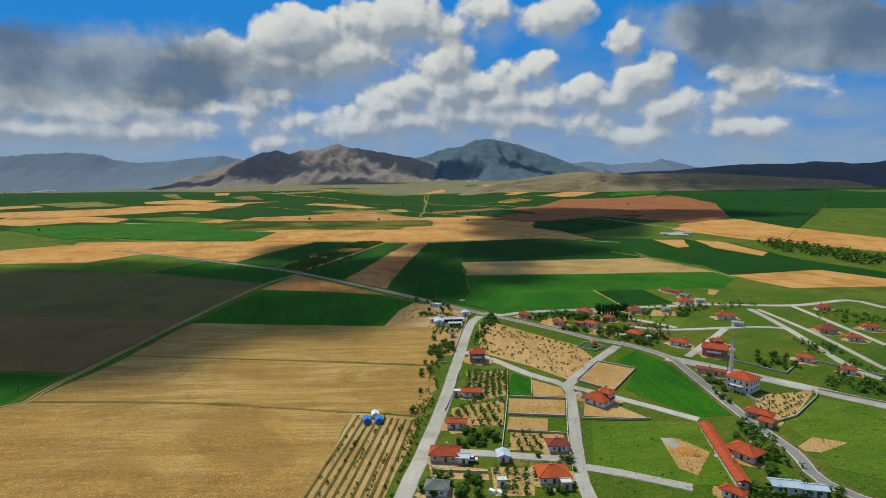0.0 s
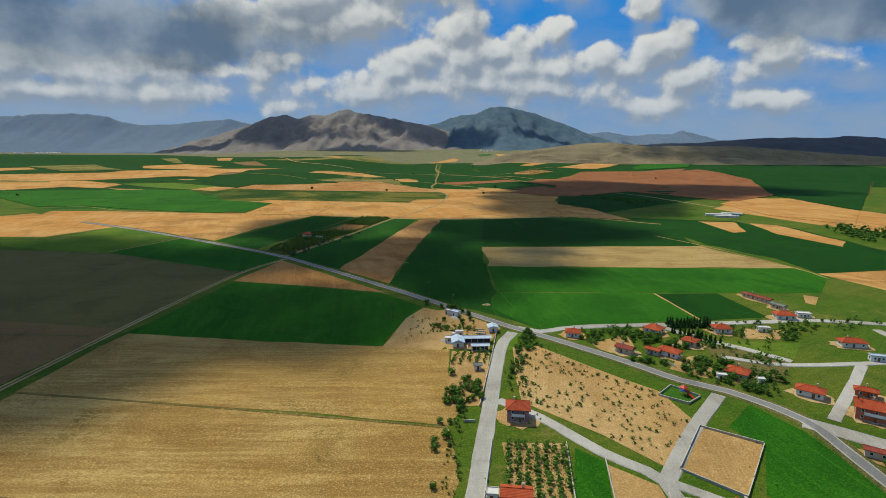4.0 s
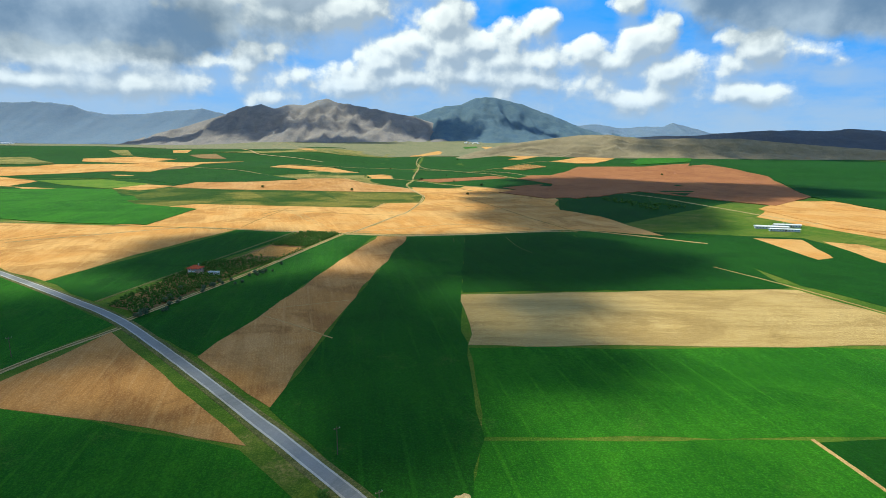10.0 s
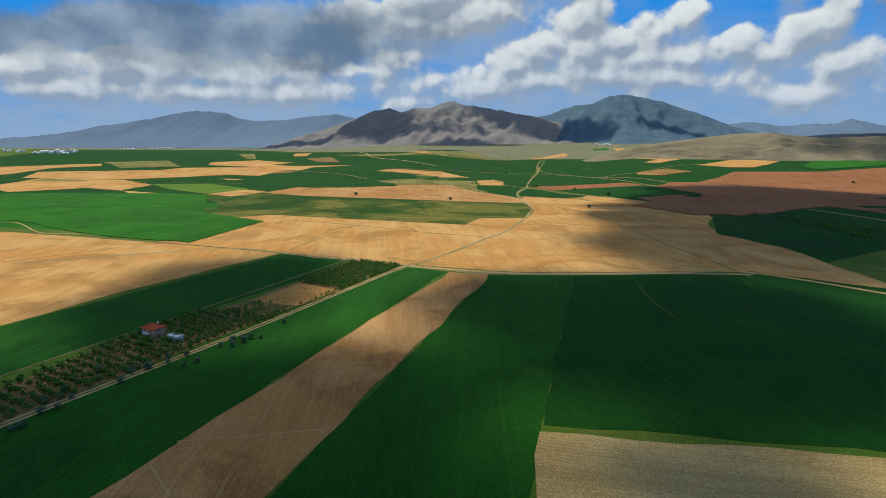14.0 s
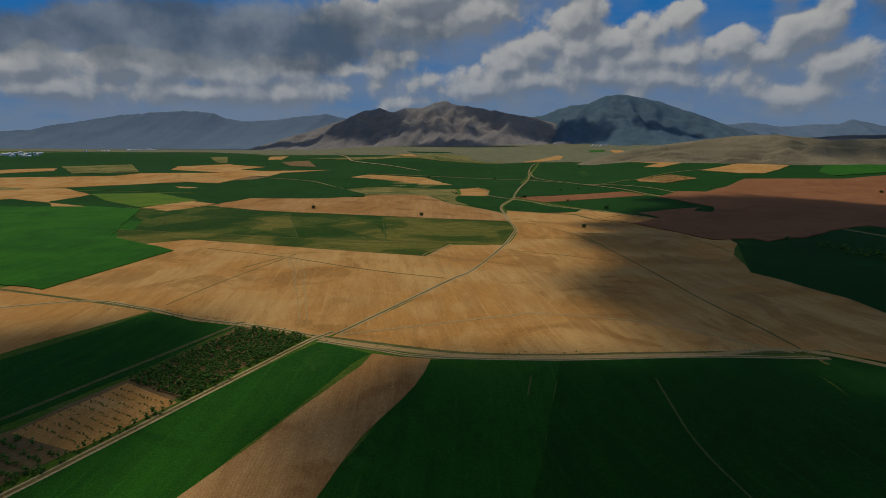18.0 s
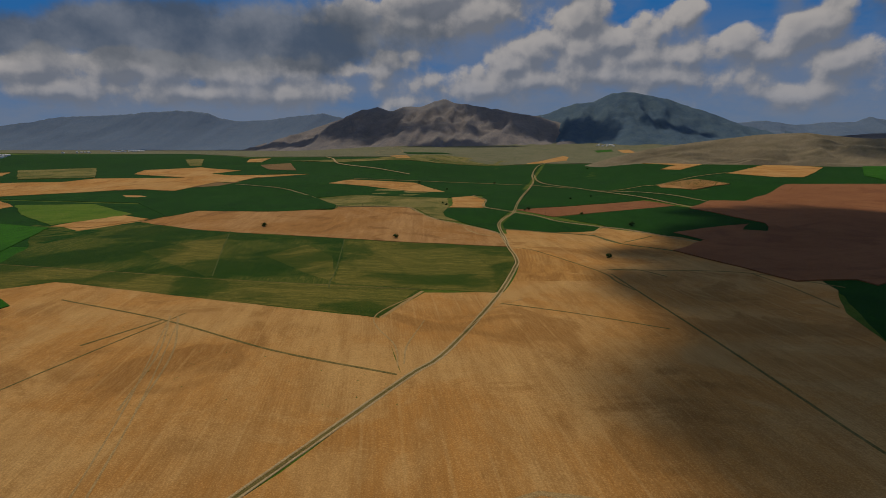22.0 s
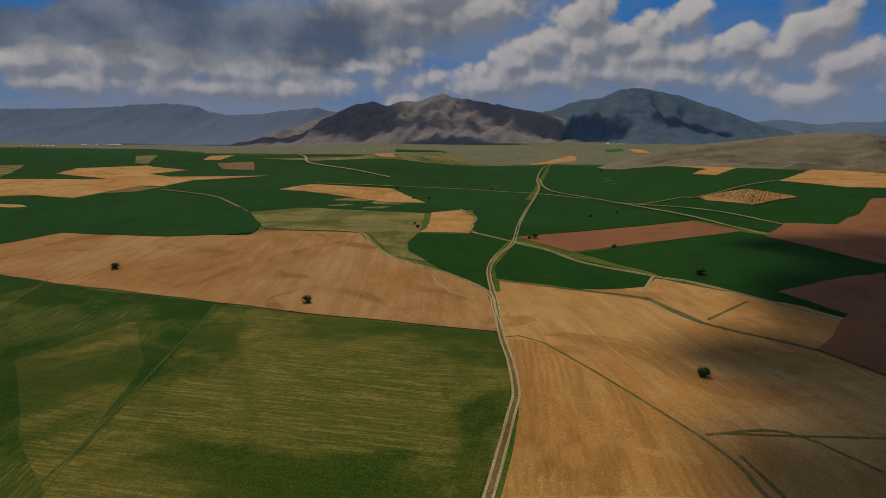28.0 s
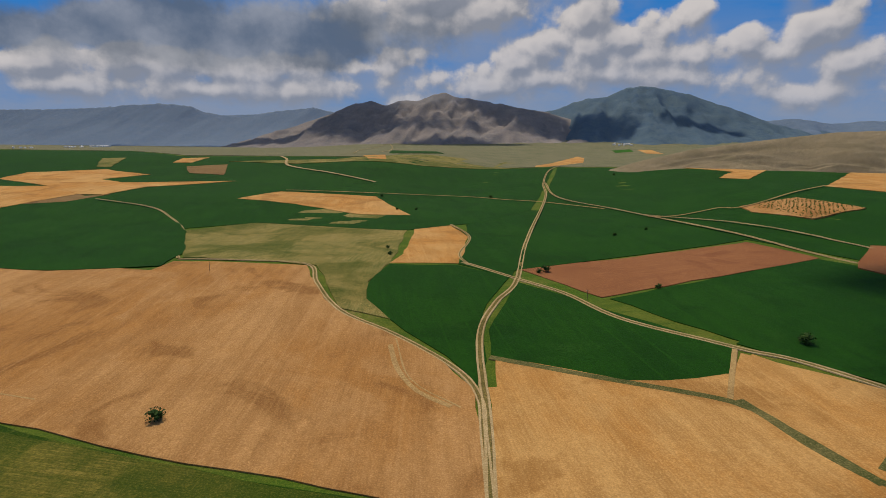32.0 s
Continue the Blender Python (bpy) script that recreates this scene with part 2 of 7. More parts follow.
def soil_material(name, base, pale, deep, angle, rows=0.35, streak=0.3, patches=0.5, weeds=None, stripes=None, worn=1.0, furrow=0.1, high=None, clods=1.0, tram=0.0):
    """Worked land: broad patches and swirls, drifts along the way it is worked, plough lines, clods and grain."""
    mat = bpy.data.materials.new(name)
    mat.use_nodes = True
    n = Nodes(mat.node_tree)
    plain = n.add("ShaderNodeTexCoord").outputs["Object"]
    along = turned(n, angle, 0.12, 1.0)
    broad = n.ramp(n.noise(plain, 0.011, 5.0, 0.6), 0.42, 0.60)
    swirl = n.noise(plain, 0.016, 5.0, 0.55)
    n.node.inputs["Distortion"].default_value = 1.6
    drift = n.ramp(n.noise(along, 0.16, 6.0, 0.65), 0.38, 0.66)
    fine = n.ramp(n.noise(plain, 0.55, 6.0, 0.7), 0.3, 0.7)
    grain = n.ramp(n.noise(plain, 1.9, 5.0, 0.75), 0.32, 0.68)
    wave = n.add("ShaderNodeTexWave", wave_type="BANDS", bands_direction="Y")
    n.put(wave.inputs["Vector"], turned(n, angle))
    wave.inputs["Scale"].default_value, wave.inputs["Distortion"].default_value, wave.inputs["Detail"].default_value = rows, 2.5, 3.0
    lines = n.math("MULTIPLY", wave.outputs["Fac"], n.ramp(n.noise(plain, 0.03, 3.0), 0.40, 0.6))
    colour = n.mix(n.math("MULTIPLY", broad, patches), base, pale)
    colour = n.mix(n.math("MULTIPLY", n.ramp(swirl, 0.53, 0.64), 0.75 * patches), colour, pale)
    colour = n.mix(n.math("MULTIPLY", n.ramp(swirl, 0.47, 0.36), 0.7), colour, deep)
    colour = n.mix(n.math("MULTIPLY", drift, streak), colour, deep)
    colour = n.mix(n.math("MULTIPLY", lines, furrow), colour, deep)
    middle = n.ramp(n.noise(along, 0.9, 5.0, 0.7), 0.42, 0.62)
    colour = n.mix(n.math("MULTIPLY", middle, 0.22), colour, pale)
    if weeds is not None:
        blotch = n.math("MULTIPLY", n.ramp(n.noise(plain, 0.035, 6.0, 0.65), 0.56, 0.72), n.ramp(n.noise(plain, 0.8, 4.0, 0.7), 0.40, 0.62))
        colour = n.mix(blotch, colour, weeds)
    if tram:
        # wheel lines left by the sprayer, some twelve metres apart
        passes = n.add("ShaderNodeTexWave", wave_type="BANDS", bands_direction="Y")
        n.put(passes.inputs["Vector"], turned(n, angle))
        passes.inputs["Scale"].default_value, passes.inputs["Distortion"].default_value = 0.026, 0.25
        worn = n.math("MULTIPLY", n.ramp(passes.outputs["Fac"], 0.965, 0.998), n.ramp(n.noise(plain, 0.02, 4.0, 0.6), 0.40, 0.60))
        colour = n.mix(n.math("MULTIPLY", worn, tram), colour, pale)
    if stripes is not None:
        # broken rows of thin growth, and lush hollows winding between them
        thin = n.ramp(n.noise(turned(n, angle, 0.06, 1.0), 0.95, 6.0, 0.80), 0.47, 0.60)
        where = n.noise(plain, 0.013, 6.0, 0.60)
        n.node.inputs["Distortion"].default_value = 0.6
        lush = n.ramp(where, 0.52, 0.42)
        where = n.ramp(where, 0.44, 0.56)
        colour = n.mix(n.math("MULTIPLY", where, 0.22 * worn), colour, stripes)
        colour = n.mix(n.math("MULTIPLY", n.math("MULTIPLY", thin, where), 0.8 * worn), colour, stripes)
        colour = n.mix(n.math("MULTIPLY", lush, 0.45), colour, deep)
        hollow = n.noise(plain, 0.0085, 3.0, 0.5)
        n.node.inputs["Distortion"].default_value = 0.8
        bed = n.ramp(n.math("ABSOLUTE", n.math("SUBTRACT", hollow, 0.5)), 0.030, 0.006)
        colour = n.mix(n.math("MULTIPLY", bed, 0.25), colour, deep)
    colour = n.mix(n.math("MULTIPLY", n.math("SUBTRACT", 1.0, fine), 0.42 * clods), colour, deep)
    colour = n.mix(n.math("MULTIPLY", n.math("SUBTRACT", 1.0, grain), 0.6 * clods), colour, n.mix(0.45, deep, rgb(0, 0, 0)))
    colour = n.mix(n.math("MULTIPLY", n.ramp(grain, 0.6, 1.0), 0.42 * clods), colour, pale)
    if high is not None:
        # greyer colour of hazed upper slopes, painted in above a height in metres
        xyz = n.add("ShaderNodeSeparateXYZ")
        n.put(xyz.inputs[0], plain)
        level = n.math("ADD", xyz.outputs["Z"], n.math("MULTIPLY", n.math("SUBTRACT", n.noise(plain, 0.004, 6.0, 0.65), 0.5), 240.0))
        colour = n.mix(n.ramp(level, high[0] - 50, high[0] + 60), colour, n.mix(n.math("MULTIPLY", broad, 0.5), high[1], high[2]))
    finish(n, colour, 0.95, n.math("ADD", n.math("ADD", fine, n.math("MULTIPLY", grain, 0.4)), n.math("MULTIPLY", lines, 0.4)), 0.6, 0.25, spec=0.08)
    return mat


TAN, SOIL, RED = rgb(0.58, 0.270, 0.064), rgb(0.47, 0.222, 0.060), rgb(0.31, 0.128, 0.048)
STREAK = 111
MATERIAL = {
    "tan": soil_material("pale_bare_soil", TAN, rgb(0.69, 0.42, 0.15), rgb(0.30, 0.135, 0.032), 110, 0.25, 0.4, 0.75, furrow=0.22, clods=0.68, tram=0.35),
    "soil": soil_material("brown_bare_soil", SOIL, rgb(0.60, 0.34, 0.13), rgb(0.22, 0.095, 0.024), 105, 0.3, 0.4, 0.75, furrow=0.22, clods=0.68, tram=0.35),
    "red": soil_material("red_bare_soil", RED, rgb(0.42, 0.19, 0.075), rgb(0.21, 0.075, 0.03), 40),
    "straw": soil_material("straw_stubble", rgb(0.50, 0.315, 0.088), rgb(0.62, 0.44, 0.16), rgb(0.25, 0.14, 0.036), 1, 0.12, 0.85, 0.95, rgb(0.07, 0.085, 0.02), furrow=0.5),
    "stubble": soil_material("pale_stubble", rgb(0.50, 0.34, 0.12), rgb(0.64, 0.46, 0.19), rgb(0.26, 0.165, 0.055), 0, 0.2, 0.6, 0.7, furrow=0.4),
    "green": soil_material("young_wheat", rgb(0.025, 0.130, 0.005), rgb(0.055, 0.21, 0.008), rgb(0.011, 0.074, 0.003), 100, 0.25, 0.5, 0.7, rgb(0.08, 0.17, 0.02), tram=0.6),
    "mid": soil_material("half_grown_wheat", rgb(0.014, 0.085, 0.004), rgb(0.030, 0.135, 0.006), rgb(0.008, 0.052, 0.003), 100, 0.25, 0.5, 0.7, rgb(0.06, 0.13, 0.015), tram=0.6),
    "dark": soil_material("dense_wheat", rgb(0.009, 0.062, 0.003), rgb(0.018, 0.090, 0.004), rgb(0.005, 0.040, 0.002), 112, 0.25, 0.5, 0.7, rgb(0.03, 0.10, 0.01), tram=0.7),
    "meadow": soil_material("thin_crop", rgb(0.11, 0.20, 0.012), rgb(0.21, 0.25, 0.03), rgb(0.05, 0.13, 0.008), 10, 0.25, 0.5, 0.6, rgb(0.26, 0.18, 0.07)),
    "olive": soil_material("grazed_fallow", rgb(0.17, 0.145, 0.045), rgb(0.23, 0.19, 0.065), rgb(0.10, 0.09, 0.028), 8, 0.2),
    "fallow": soil_material("fallow_soil", rgb(0.26, 0.155, 0.06), rgb(0.32, 0.20, 0.08), rgb(0.16, 0.095, 0.035), 5),
    "pasture": soil_material("dry_pasture", rgb(0.19, 0.165, 0.035), rgb(0.40, 0.28, 0.085), rgb(0.05, 0.085, 0.010), 100, 0.08, 0.5, 0.9, rgb(0.05, 0.10, 0.01), rgb(0.46, 0.35, 0.13)),
    "streak": soil_material("patchy_wheat", rgb(0.024, 0.078, 0.003), rgb(0.085, 0.105, 0.008), rgb(0.010, 0.048, 0.002), STREAK, 0.35, 0.5, 0.8, None, rgb(0.30, 0.25, 0.05), worn=0.75),
    "thin": soil_material("thin_patchy_wheat", rgb(0.080, 0.105, 0.010), rgb(0.17, 0.145, 0.022), rgb(0.020, 0.060, 0.003), 3, 0.35, 0.5, 0.9, None, rgb(0.40, 0.28, 0.06)),
    "scrub": soil_material("foothill_steppe", rgb(0.205, 0.185, 0.10), rgb(0.28, 0.235, 0.14), rgb(0.11, 0.13, 0.06), 10, 0.02, 0.6, 0.8),
    "ochre": soil_material("orange_ploughed_soil", rgb(0.56, 0.27, 0.065), rgb(0.66, 0.38, 0.12), rgb(0.30, 0.13, 0.028), 97, 0.12, 0.7, 0.7, furrow=0.45, clods=0.7),
    "plot": soil_material("sandy_village_soil", rgb(0.52, 0.32, 0.115), rgb(0.66, 0.46, 0.21), rgb(0.31, 0.18, 0.06), 80, 0.3, 0.4, 0.8, rgb(0.12, 0.13, 0.035), furrow=0.3, clods=0.8),
    "lawn": soil_material("mown_lawn", rgb(0.05, 0.15, 0.012), rgb(0.08, 0.19, 0.02), rgb(0.035, 0.11, 0.01), 10, 0.5, 0.4, 0.5),
    "ground": soil_material("steppe_grass", rgb(0.080, 0.158, 0.009), rgb(0.19, 0.19, 0.028), rgb(0.032, 0.092, 0.006), 30, 0.1, 0.5, 0.8, rgb(0.40, 0.26, 0.10)),
    "asphalt": soil_material("worn_asphalt", rgb(0.22, 0.22, 0.215), rgb(0.30, 0.295, 0.285), rgb(0.15, 0.15, 0.145), 50, 0.5, 0.2, furrow=0.0, clods=0.3),
    "lane": soil_material("grey_gravel_lane", rgb(0.40, 0.38, 0.34), rgb(0.56, 0.53, 0.48), rgb(0.26, 0.24, 0.20), 80, 0.5, 0.3, 0.8, furrow=0.0, clods=0.35),
    "dirt": soil_material("packed_dirt", rgb(0.54, 0.39, 0.19), rgb(0.66, 0.51, 0.28), rgb(0.37, 0.25, 0.10), 45, 0.4, 0.4),
    "trail": soil_material("faint_trail", rgb(0.50, 0.32, 0.12), rgb(0.60, 0.42, 0.18), rgb(0.33, 0.20, 0.07), 45, 0.4, 0.5),
    "faint": soil_material("trodden_crop", rgb(0.11, 0.13, 0.03), rgb(0.20, 0.17, 0.06), rgb(0.04, 0.08, 0.012), 45, 0.4, 0.5),
    "ditch": soil_material("weedy_furrow", rgb(0.20, 0.15, 0.042), rgb(0.42, 0.28, 0.10), rgb(0.095, 0.09, 0.02), 45, 0.4, 0.6, 0.4),
    "bank": soil_material("rough_bank_grass", rgb(0.13, 0.135, 0.035), rgb(0.33, 0.25, 0.10), rgb(0.05, 0.07, 0.015), 45, 0.3, 0.6, 0.7),
    "strip": soil_material("orchard_grass", rgb(0.13, 0.12, 0.035), rgb(0.30, 0.22, 0.085), rgb(0.05, 0.065, 0.015), 85, 0.4, 0.5, 0.5),
}

# ---- the lie of the land ----
LAND = [(-400, -13), (0, -11), (200, -8), (330, -3.5), (500, -1.2), (750, 0), (900, 2.3), (1070, 4), (1180, 3), (1300, 8), (1500, 9.5), (1700, 9), (1900, 11), (2100, 20), (2400, 31),
        (2800, 42), (3200, 54), (3600, 68), (4000, 95), (4600, 150), (5200, 190)]
LAND_Y, LAND_Z = [a for a, b in LAND], [b for a, b in LAND]
RISE_WEST, RISE_EAST = ((1400, 0), (1540, 15), (1740, 17), (2050, 37), (2400, 30), (3000, 12), (3600, 0)), ((1480, 0), (1560, 14), (1773, 23), (2286, 14), (3000, 4), (3600, 0))


def eased(f):
    f = min(1.0, max(0.0, f))
    return f * f * (3 - 2 * f)


def land(x, y):
    """Height of the ground: a plain that climbs into the foothills, with a shallow valley up the middle."""
    z = sum(np.interp(y + d, LAND_Y, LAND_Z) for d in (-60, -40, -20, 0, 20, 40, 60)) / 7
    if y > 1300:
        z += eased((-150 - x) / 300) * sum(np.interp(y + d, *zip(*RISE_WEST)) for d in (-70, 0, 70)) / 3
        z += eased((x - 60) / 200) * sum(np.interp(y + d, *zip(*RISE_EAST)) for d in (-70, 0, 70)) / 3
        flat = eased((-900 - x) / 900)
        z = z * (1 - flat) + min(z, 58) * flat
    return float(z) + 6 * math.exp(-(((x + 200) / 130) ** 2 + ((y - 1260) / 110) ** 2))


def mesh_object(name, verts, faces, mat, smooth=False):
    me = bpy.data.meshes.new(name)
    me.from_pydata([tuple(v) for v in verts], [], [tuple(f) for f in faces])
    me.update()
    if mat:
        me.materials.append(mat)
    if smooth:
        me.polygons.foreach_set("use_smooth", [True] * len(me.polygons))
    return new(name, me)


def make_ground():
    xs = sorted(set(range(-6000, 6001, 500)) | set(range(-1900, 1901, 50)))
    ys = sorted(set(range(-2000, 5201, 200)) | set(range(-400, 2001, 25)) | set(range(2000, 3601, 50)))
    verts = [(x, y, land(x, y)) for y in ys for x in xs]
    w = len(xs)
    faces = [(j * w + i, j * w + i + 1, (j + 1) * w + i + 1, (j + 1) * w + i) for j in range(len(ys) - 1) for i in range(w - 1)]
    tagged(mesh_object("ground", verts, faces, MATERIAL["ground"], True), "rough grassy plain between the fields", "ground", kind="structure")


make_ground()
FIELD = {
    "tan": ("bare_field", "pale tan bare ploughed field", "field"), "soil": ("bare_field", "brown bare ploughed field", "field"),
    "red": ("bare_field", "reddish-brown bare ploughed field", "field"), "straw": ("stubble_field", "yellow straw stubble field beside the village", "field"),
    "stubble": ("stubble_field", "pale yellow stubble strip between green crops", "field"), "green": ("wheat_field", "bright green young wheat field", "field"),
    "mid": ("wheat_field", "deep green half-grown wheat field", "field"),
    "dark": ("wheat_field", "dense dark green wheat field", "field"), "meadow": ("meadow", "thin light green crop by the road", "field"),
    "olive": ("fallow_field", "dark olive grazed fallow field", "field"), "fallow": ("fallow_field", "dull brown fallow field", "field"),
    "streak": ("wheat_field", "patchy green wheat field with thin yellowed rows", "field"), "scrub": ("steppe", "dry olive foothill steppe below the mountains", "field"),
    "thin": ("wheat_field", "thin olive wheat field with yellowed rows and lush hollows", "field"),
    "strip": ("orchard_floor", "dark rough grass under the orchard trees", "field"),
    "ochre": ("bare_field", "orange freshly ploughed field beside the track", "field"),
    "plot": ("bare_plot", "sandy bare village plot", "plot"),
    "lawn": ("lawn", "bright mown playground lawn", "lawn"),
    "pasture": ("pasture", "dry patchy pasture with worn bare strips", "field"),
}
LIFT = {"streak": 0.04, "strip": 0.07, "thin": 0.075, "scrub": 0.03, "lawn": 0.13, "plot": 0.09, "ochre": 0.085, "green": 0.04, "mid": 0.045, "dark": 0.05, "meadow": 0.06, "olive": 0.04, "fallow": 0.05, "pasture": 0.06, "straw": 0.07, "stubble": 0.08, "tan": 0.08, "soil": 0.09, "red": 0.09}
made_fields = 0


def dense(points, step, wobble, closed=True):
    """The outline with points every step metres and a slightly uneven line."""
    out = []
    n = len(points)
    for i in range(n if closed else n - 1):
        a, b = Vector(points[i]), Vector(points[(i + 1) % n])
        k = max(1, int((b - a).length / step))
        side = Vector((-(b - a).y, (b - a).x)).normalized()
        for j in range(k):
            p = a.lerp(b, j / k)
            out.append(p + side * (wobble * noise.noise((p.x * 0.03, p.y * 0.03, 5)) if j else 0))
    if not closed:
        out.append(Vector(points[-1]))
    return out


def clear(y):
    """Further lift over the rolling ground in the far fields."""
    return 0.3 * min(1.0, max(0.0, (y - 950) / 100))


def field(kind, points, label="", lift=0.0):
    global made_fields
    made_fields += 1
    far = min(p[1] for p in points)
    size = max(max(p[0] for p in points) - min(p[0] for p in points), max(p[1] for p in points) - min(p[1] for p in points))
    outline = dense(points, max(12, size / 40), min(3.0, size / 60))
    bm = bmesh.new()
    try:
        bm.faces.new([bm.verts.new((p.x, p.y, 0)) for p in outline])
    except ValueError:
        pass
    bmesh.ops.triangulate(bm, faces=bm.faces[:])
    lo, hi = min(p.y for p in outline), max(p.y for p in outline)
    step = 25 if hi < 1600 else 50
    for y in range(int(lo // step + 1) * step, int(hi) + 1, step):
        bmesh.ops.bisect_plane(bm, geom=bm.verts[:] + bm.edges[:] + bm.faces[:], plane_co=(0, y, 0), plane_no=(0, 1, 0))
    if lo < 1500 and hi > 1050:
        for x in range(-500, 350, 50):
            bmesh.ops.bisect_plane(bm, geom=bm.verts[:] + bm.edges[:] + bm.faces[:], plane_co=(x, 0, 0), plane_no=(1, 0, 0))
    elif hi > 1500:
        for x in range(int(min(p.x for p in outline) // 100 + 1) * 100, int(max(p.x for p in outline)), 100):
            bmesh.ops.bisect_plane(bm, geom=bm.verts[:] + bm.edges[:] + bm.faces[:], plane_co=(x, 0, 0), plane_no=(1, 0, 0))
    up = LIFT[kind] + 0.0015 * (made_fields % 20) + lift + (0.4 if far > 1500 else 0)
    for v in bm.verts:
        v.co.z = land(v.co.x, v.co.y) + up + clear(v.co.y)
    bmesh.ops.recalc_face_normals(bm, faces=bm.faces[:])
    if sum(f.normal.z for f in bm.faces) < 0:
        bmesh.ops.reverse_faces(bm, faces=bm.faces[:])
    rim = [e for e in bm.edges if e.is_boundary]
    skirt = bmesh.ops.extrude_edge_only(bm, edges=rim)
    for v in skirt["geom"]:
        if isinstance(v, bmesh.types.BMVert):
            v.co.z -= up + 0.9
    name, words, category = FIELD[kind]
    me = bpy.data.meshes.new(name)
    bm.to_mesh(me)
    bm.free()
    me.materials.append(MATERIAL[kind])
    return tagged(new(name, me), label or words, category, group="fields of the plain")


def spline(points, step):
    """A smooth line through the points."""
    pts = [Vector(p) for p in points]
    pts = [pts[0] * 2 - pts[1]] + pts + [pts[-1] * 2 - pts[-2]]
    out = []
    for i in range(1, len(pts) - 2):
        a, b, c, d = pts[i - 1:i + 3]
        k = max(1, int((c - b).length / step))
        for j in range(k):
            s = j / k
            out.append(0.5 * (2 * b + (c - a) * s + (2 * a - 5 * b + 4 * c - d) * s * s + (3 * b - a - 3 * c + d) * s ** 3))
    return out + [pts[-2]]


WAY = {
    "asphalt": ("road", "grey worn asphalt country road", 0.24), "lane": ("road", "pale grey gravel village lane", 0.21),
    "dirt": ("dirt_track", "pale packed dirt track with two wheel ruts", 0.18), "trail": ("dirt_track", "faint worn trail across the fields", 0.17),
    "faint": ("wheel_track", "faint wheel track pressed through the green crop", 0.17),
    "ditch": ("field_furrow", "weedy furrow between bare fields", 0.16),
    "bank": ("grass_bank", "rough grassy bank along the field edge", 0.15), "strip": ("grass_strip", "green grass strip between orchard rows", 0.2),
}


def ribbon(line, offsets, mat, name, lift):
    """A strip along a line between side offsets, laid on the ground."""
    verts, faces = [], []
    for i, p in enumerate(line):
        a, b = line[max(i - 1, 0)], line[min(i + 1, len(line) - 1)]
        side = Vector(((b - a).y, -(b - a).x)).normalized()
        for k, o in enumerate(offsets):
            q = p + side * (o + 0.25 * noise.noise((p.x * 0.1, p.y * 0.1, k)))
            drop = -0.35 if k in (0, len(offsets) - 1) else 0
            verts.append((q.x, q.y, land(q.x, q.y) + lift + drop + clear(q.y) + 1.7 * eased((q.y - 1390) / 150)))
        if i:
            w = len(offsets)
            faces += [((i - 1) * w + k, (i - 1) * w + k + 1, i * w + k + 1, i * w + k) for k in range(w - 1)]
    return mesh_object(name, verts, faces, mat)


made_ways = 0


def way(kind, width, points):
    global made_ways
    made_ways += 1
    name, words, lift = WAY[kind]
    line = spline(points, 6)
    h = width / 2
    lift += 0.002 * (made_ways % 15)
    if kind == "dirt" and width < 4:
        ob = ribbon(line, (-h - 0.15, -h, -0.24 * width, -0.24 * width + 0.12), MATERIAL[kind], name, lift)
        other = ribbon(line, (0.24 * width - 0.12, 0.24 * width, h, h + 0.15), MATERIAL[kind], "rut", lift)
        other.parent = ob
        middle = ribbon(line, (-0.24 * width, -0.2 * width, 0.2 * width, 0.24 * width), MATERIAL["ditch"], "grass_strip", lift - 0.03)
        middle.parent = ob
    else:
        ob = ribbon(line, (-h - 0.3, -h, 0, h, h + 0.3), MATERIAL[kind], name, lift)
        if kind == "asphalt":
            for side in (-1, 1):
                a, b = sorted((side * (h - 0.1), side * (h + 0.6)))
                part_of = ribbon(line, (a - 0.1, a, b, b + 0.2), MATERIAL["lane"], "gravel_shoulder", lift - 0.02)
                part_of.parent = ob
    return tagged(ob, words, "road" if kind in ("asphalt", "lane") else "track", kind="structure")


field("straw", [(-330, 60), (-250, -150), (10, -150), (2, 60), (-39, 141), (-34, 194), (-58, 199), (-99, 204), (-168, 208)])
field("straw", [(-168, 208), (-99, 205), (-34, 195), (-10, 190), (-3, 215), (-6, 242), (-61, 250), (-157, 260)])
field("straw", [(-158, 261), (-6, 243), (2, 262), (-12, 292), (-31, 306), (-75, 310), (-152, 318)])
field("green", [(-154, 318), (-140, 411), (-92, 401), (-45, 387), (-21, 363), (-28, 343), (-35, 305), (-93, 312)])
field("soil", [(-142, 412), (-131, 474), (-79, 423), (-44, 389), (-88, 401)])
field("olive", [(-420, 330), (-165, 312), (-156, 355), (-145, 434), (-197, 456), (-274, 494), (-323, 501), (-560, 520)])
field("fallow", [(-420, 330), (-420, 230), (-208, 243), (-171, 239), (-160, 325), (-286, 340)])
field("green", [(-204, 239), (-173, 235), (-176, 204), (-250, 140), (-380, 215)])
field("meadow", [(-363, 548), (-355, 649), (-256, 573), (-279, 496), (-323, 501), (-500, 560)])
field("green", [(-276, 496), (-252, 568), (-135, 483), (-145, 436), (-199, 459)])
field("tan", [(-620, 600), (-525, 742), (-354, 635), (-379, 567), (-560, 560)])
field("tan", [(-520, 760), (-520, 767), (-453, 769), (-349, 760), (-259, 755), (-176, 743), (-207, 626), (-217, 555), (-352, 639), (-470, 640)])
field("mid", [(-216, 554), (-174, 741), (-118, 736), (-125, 676), (-151, 578), (-164, 516)])
field("mid", [(-132, 487), (-111, 578), (-72, 720), (-46, 712), (-65, 576), (-73, 505), (-82, 449)])
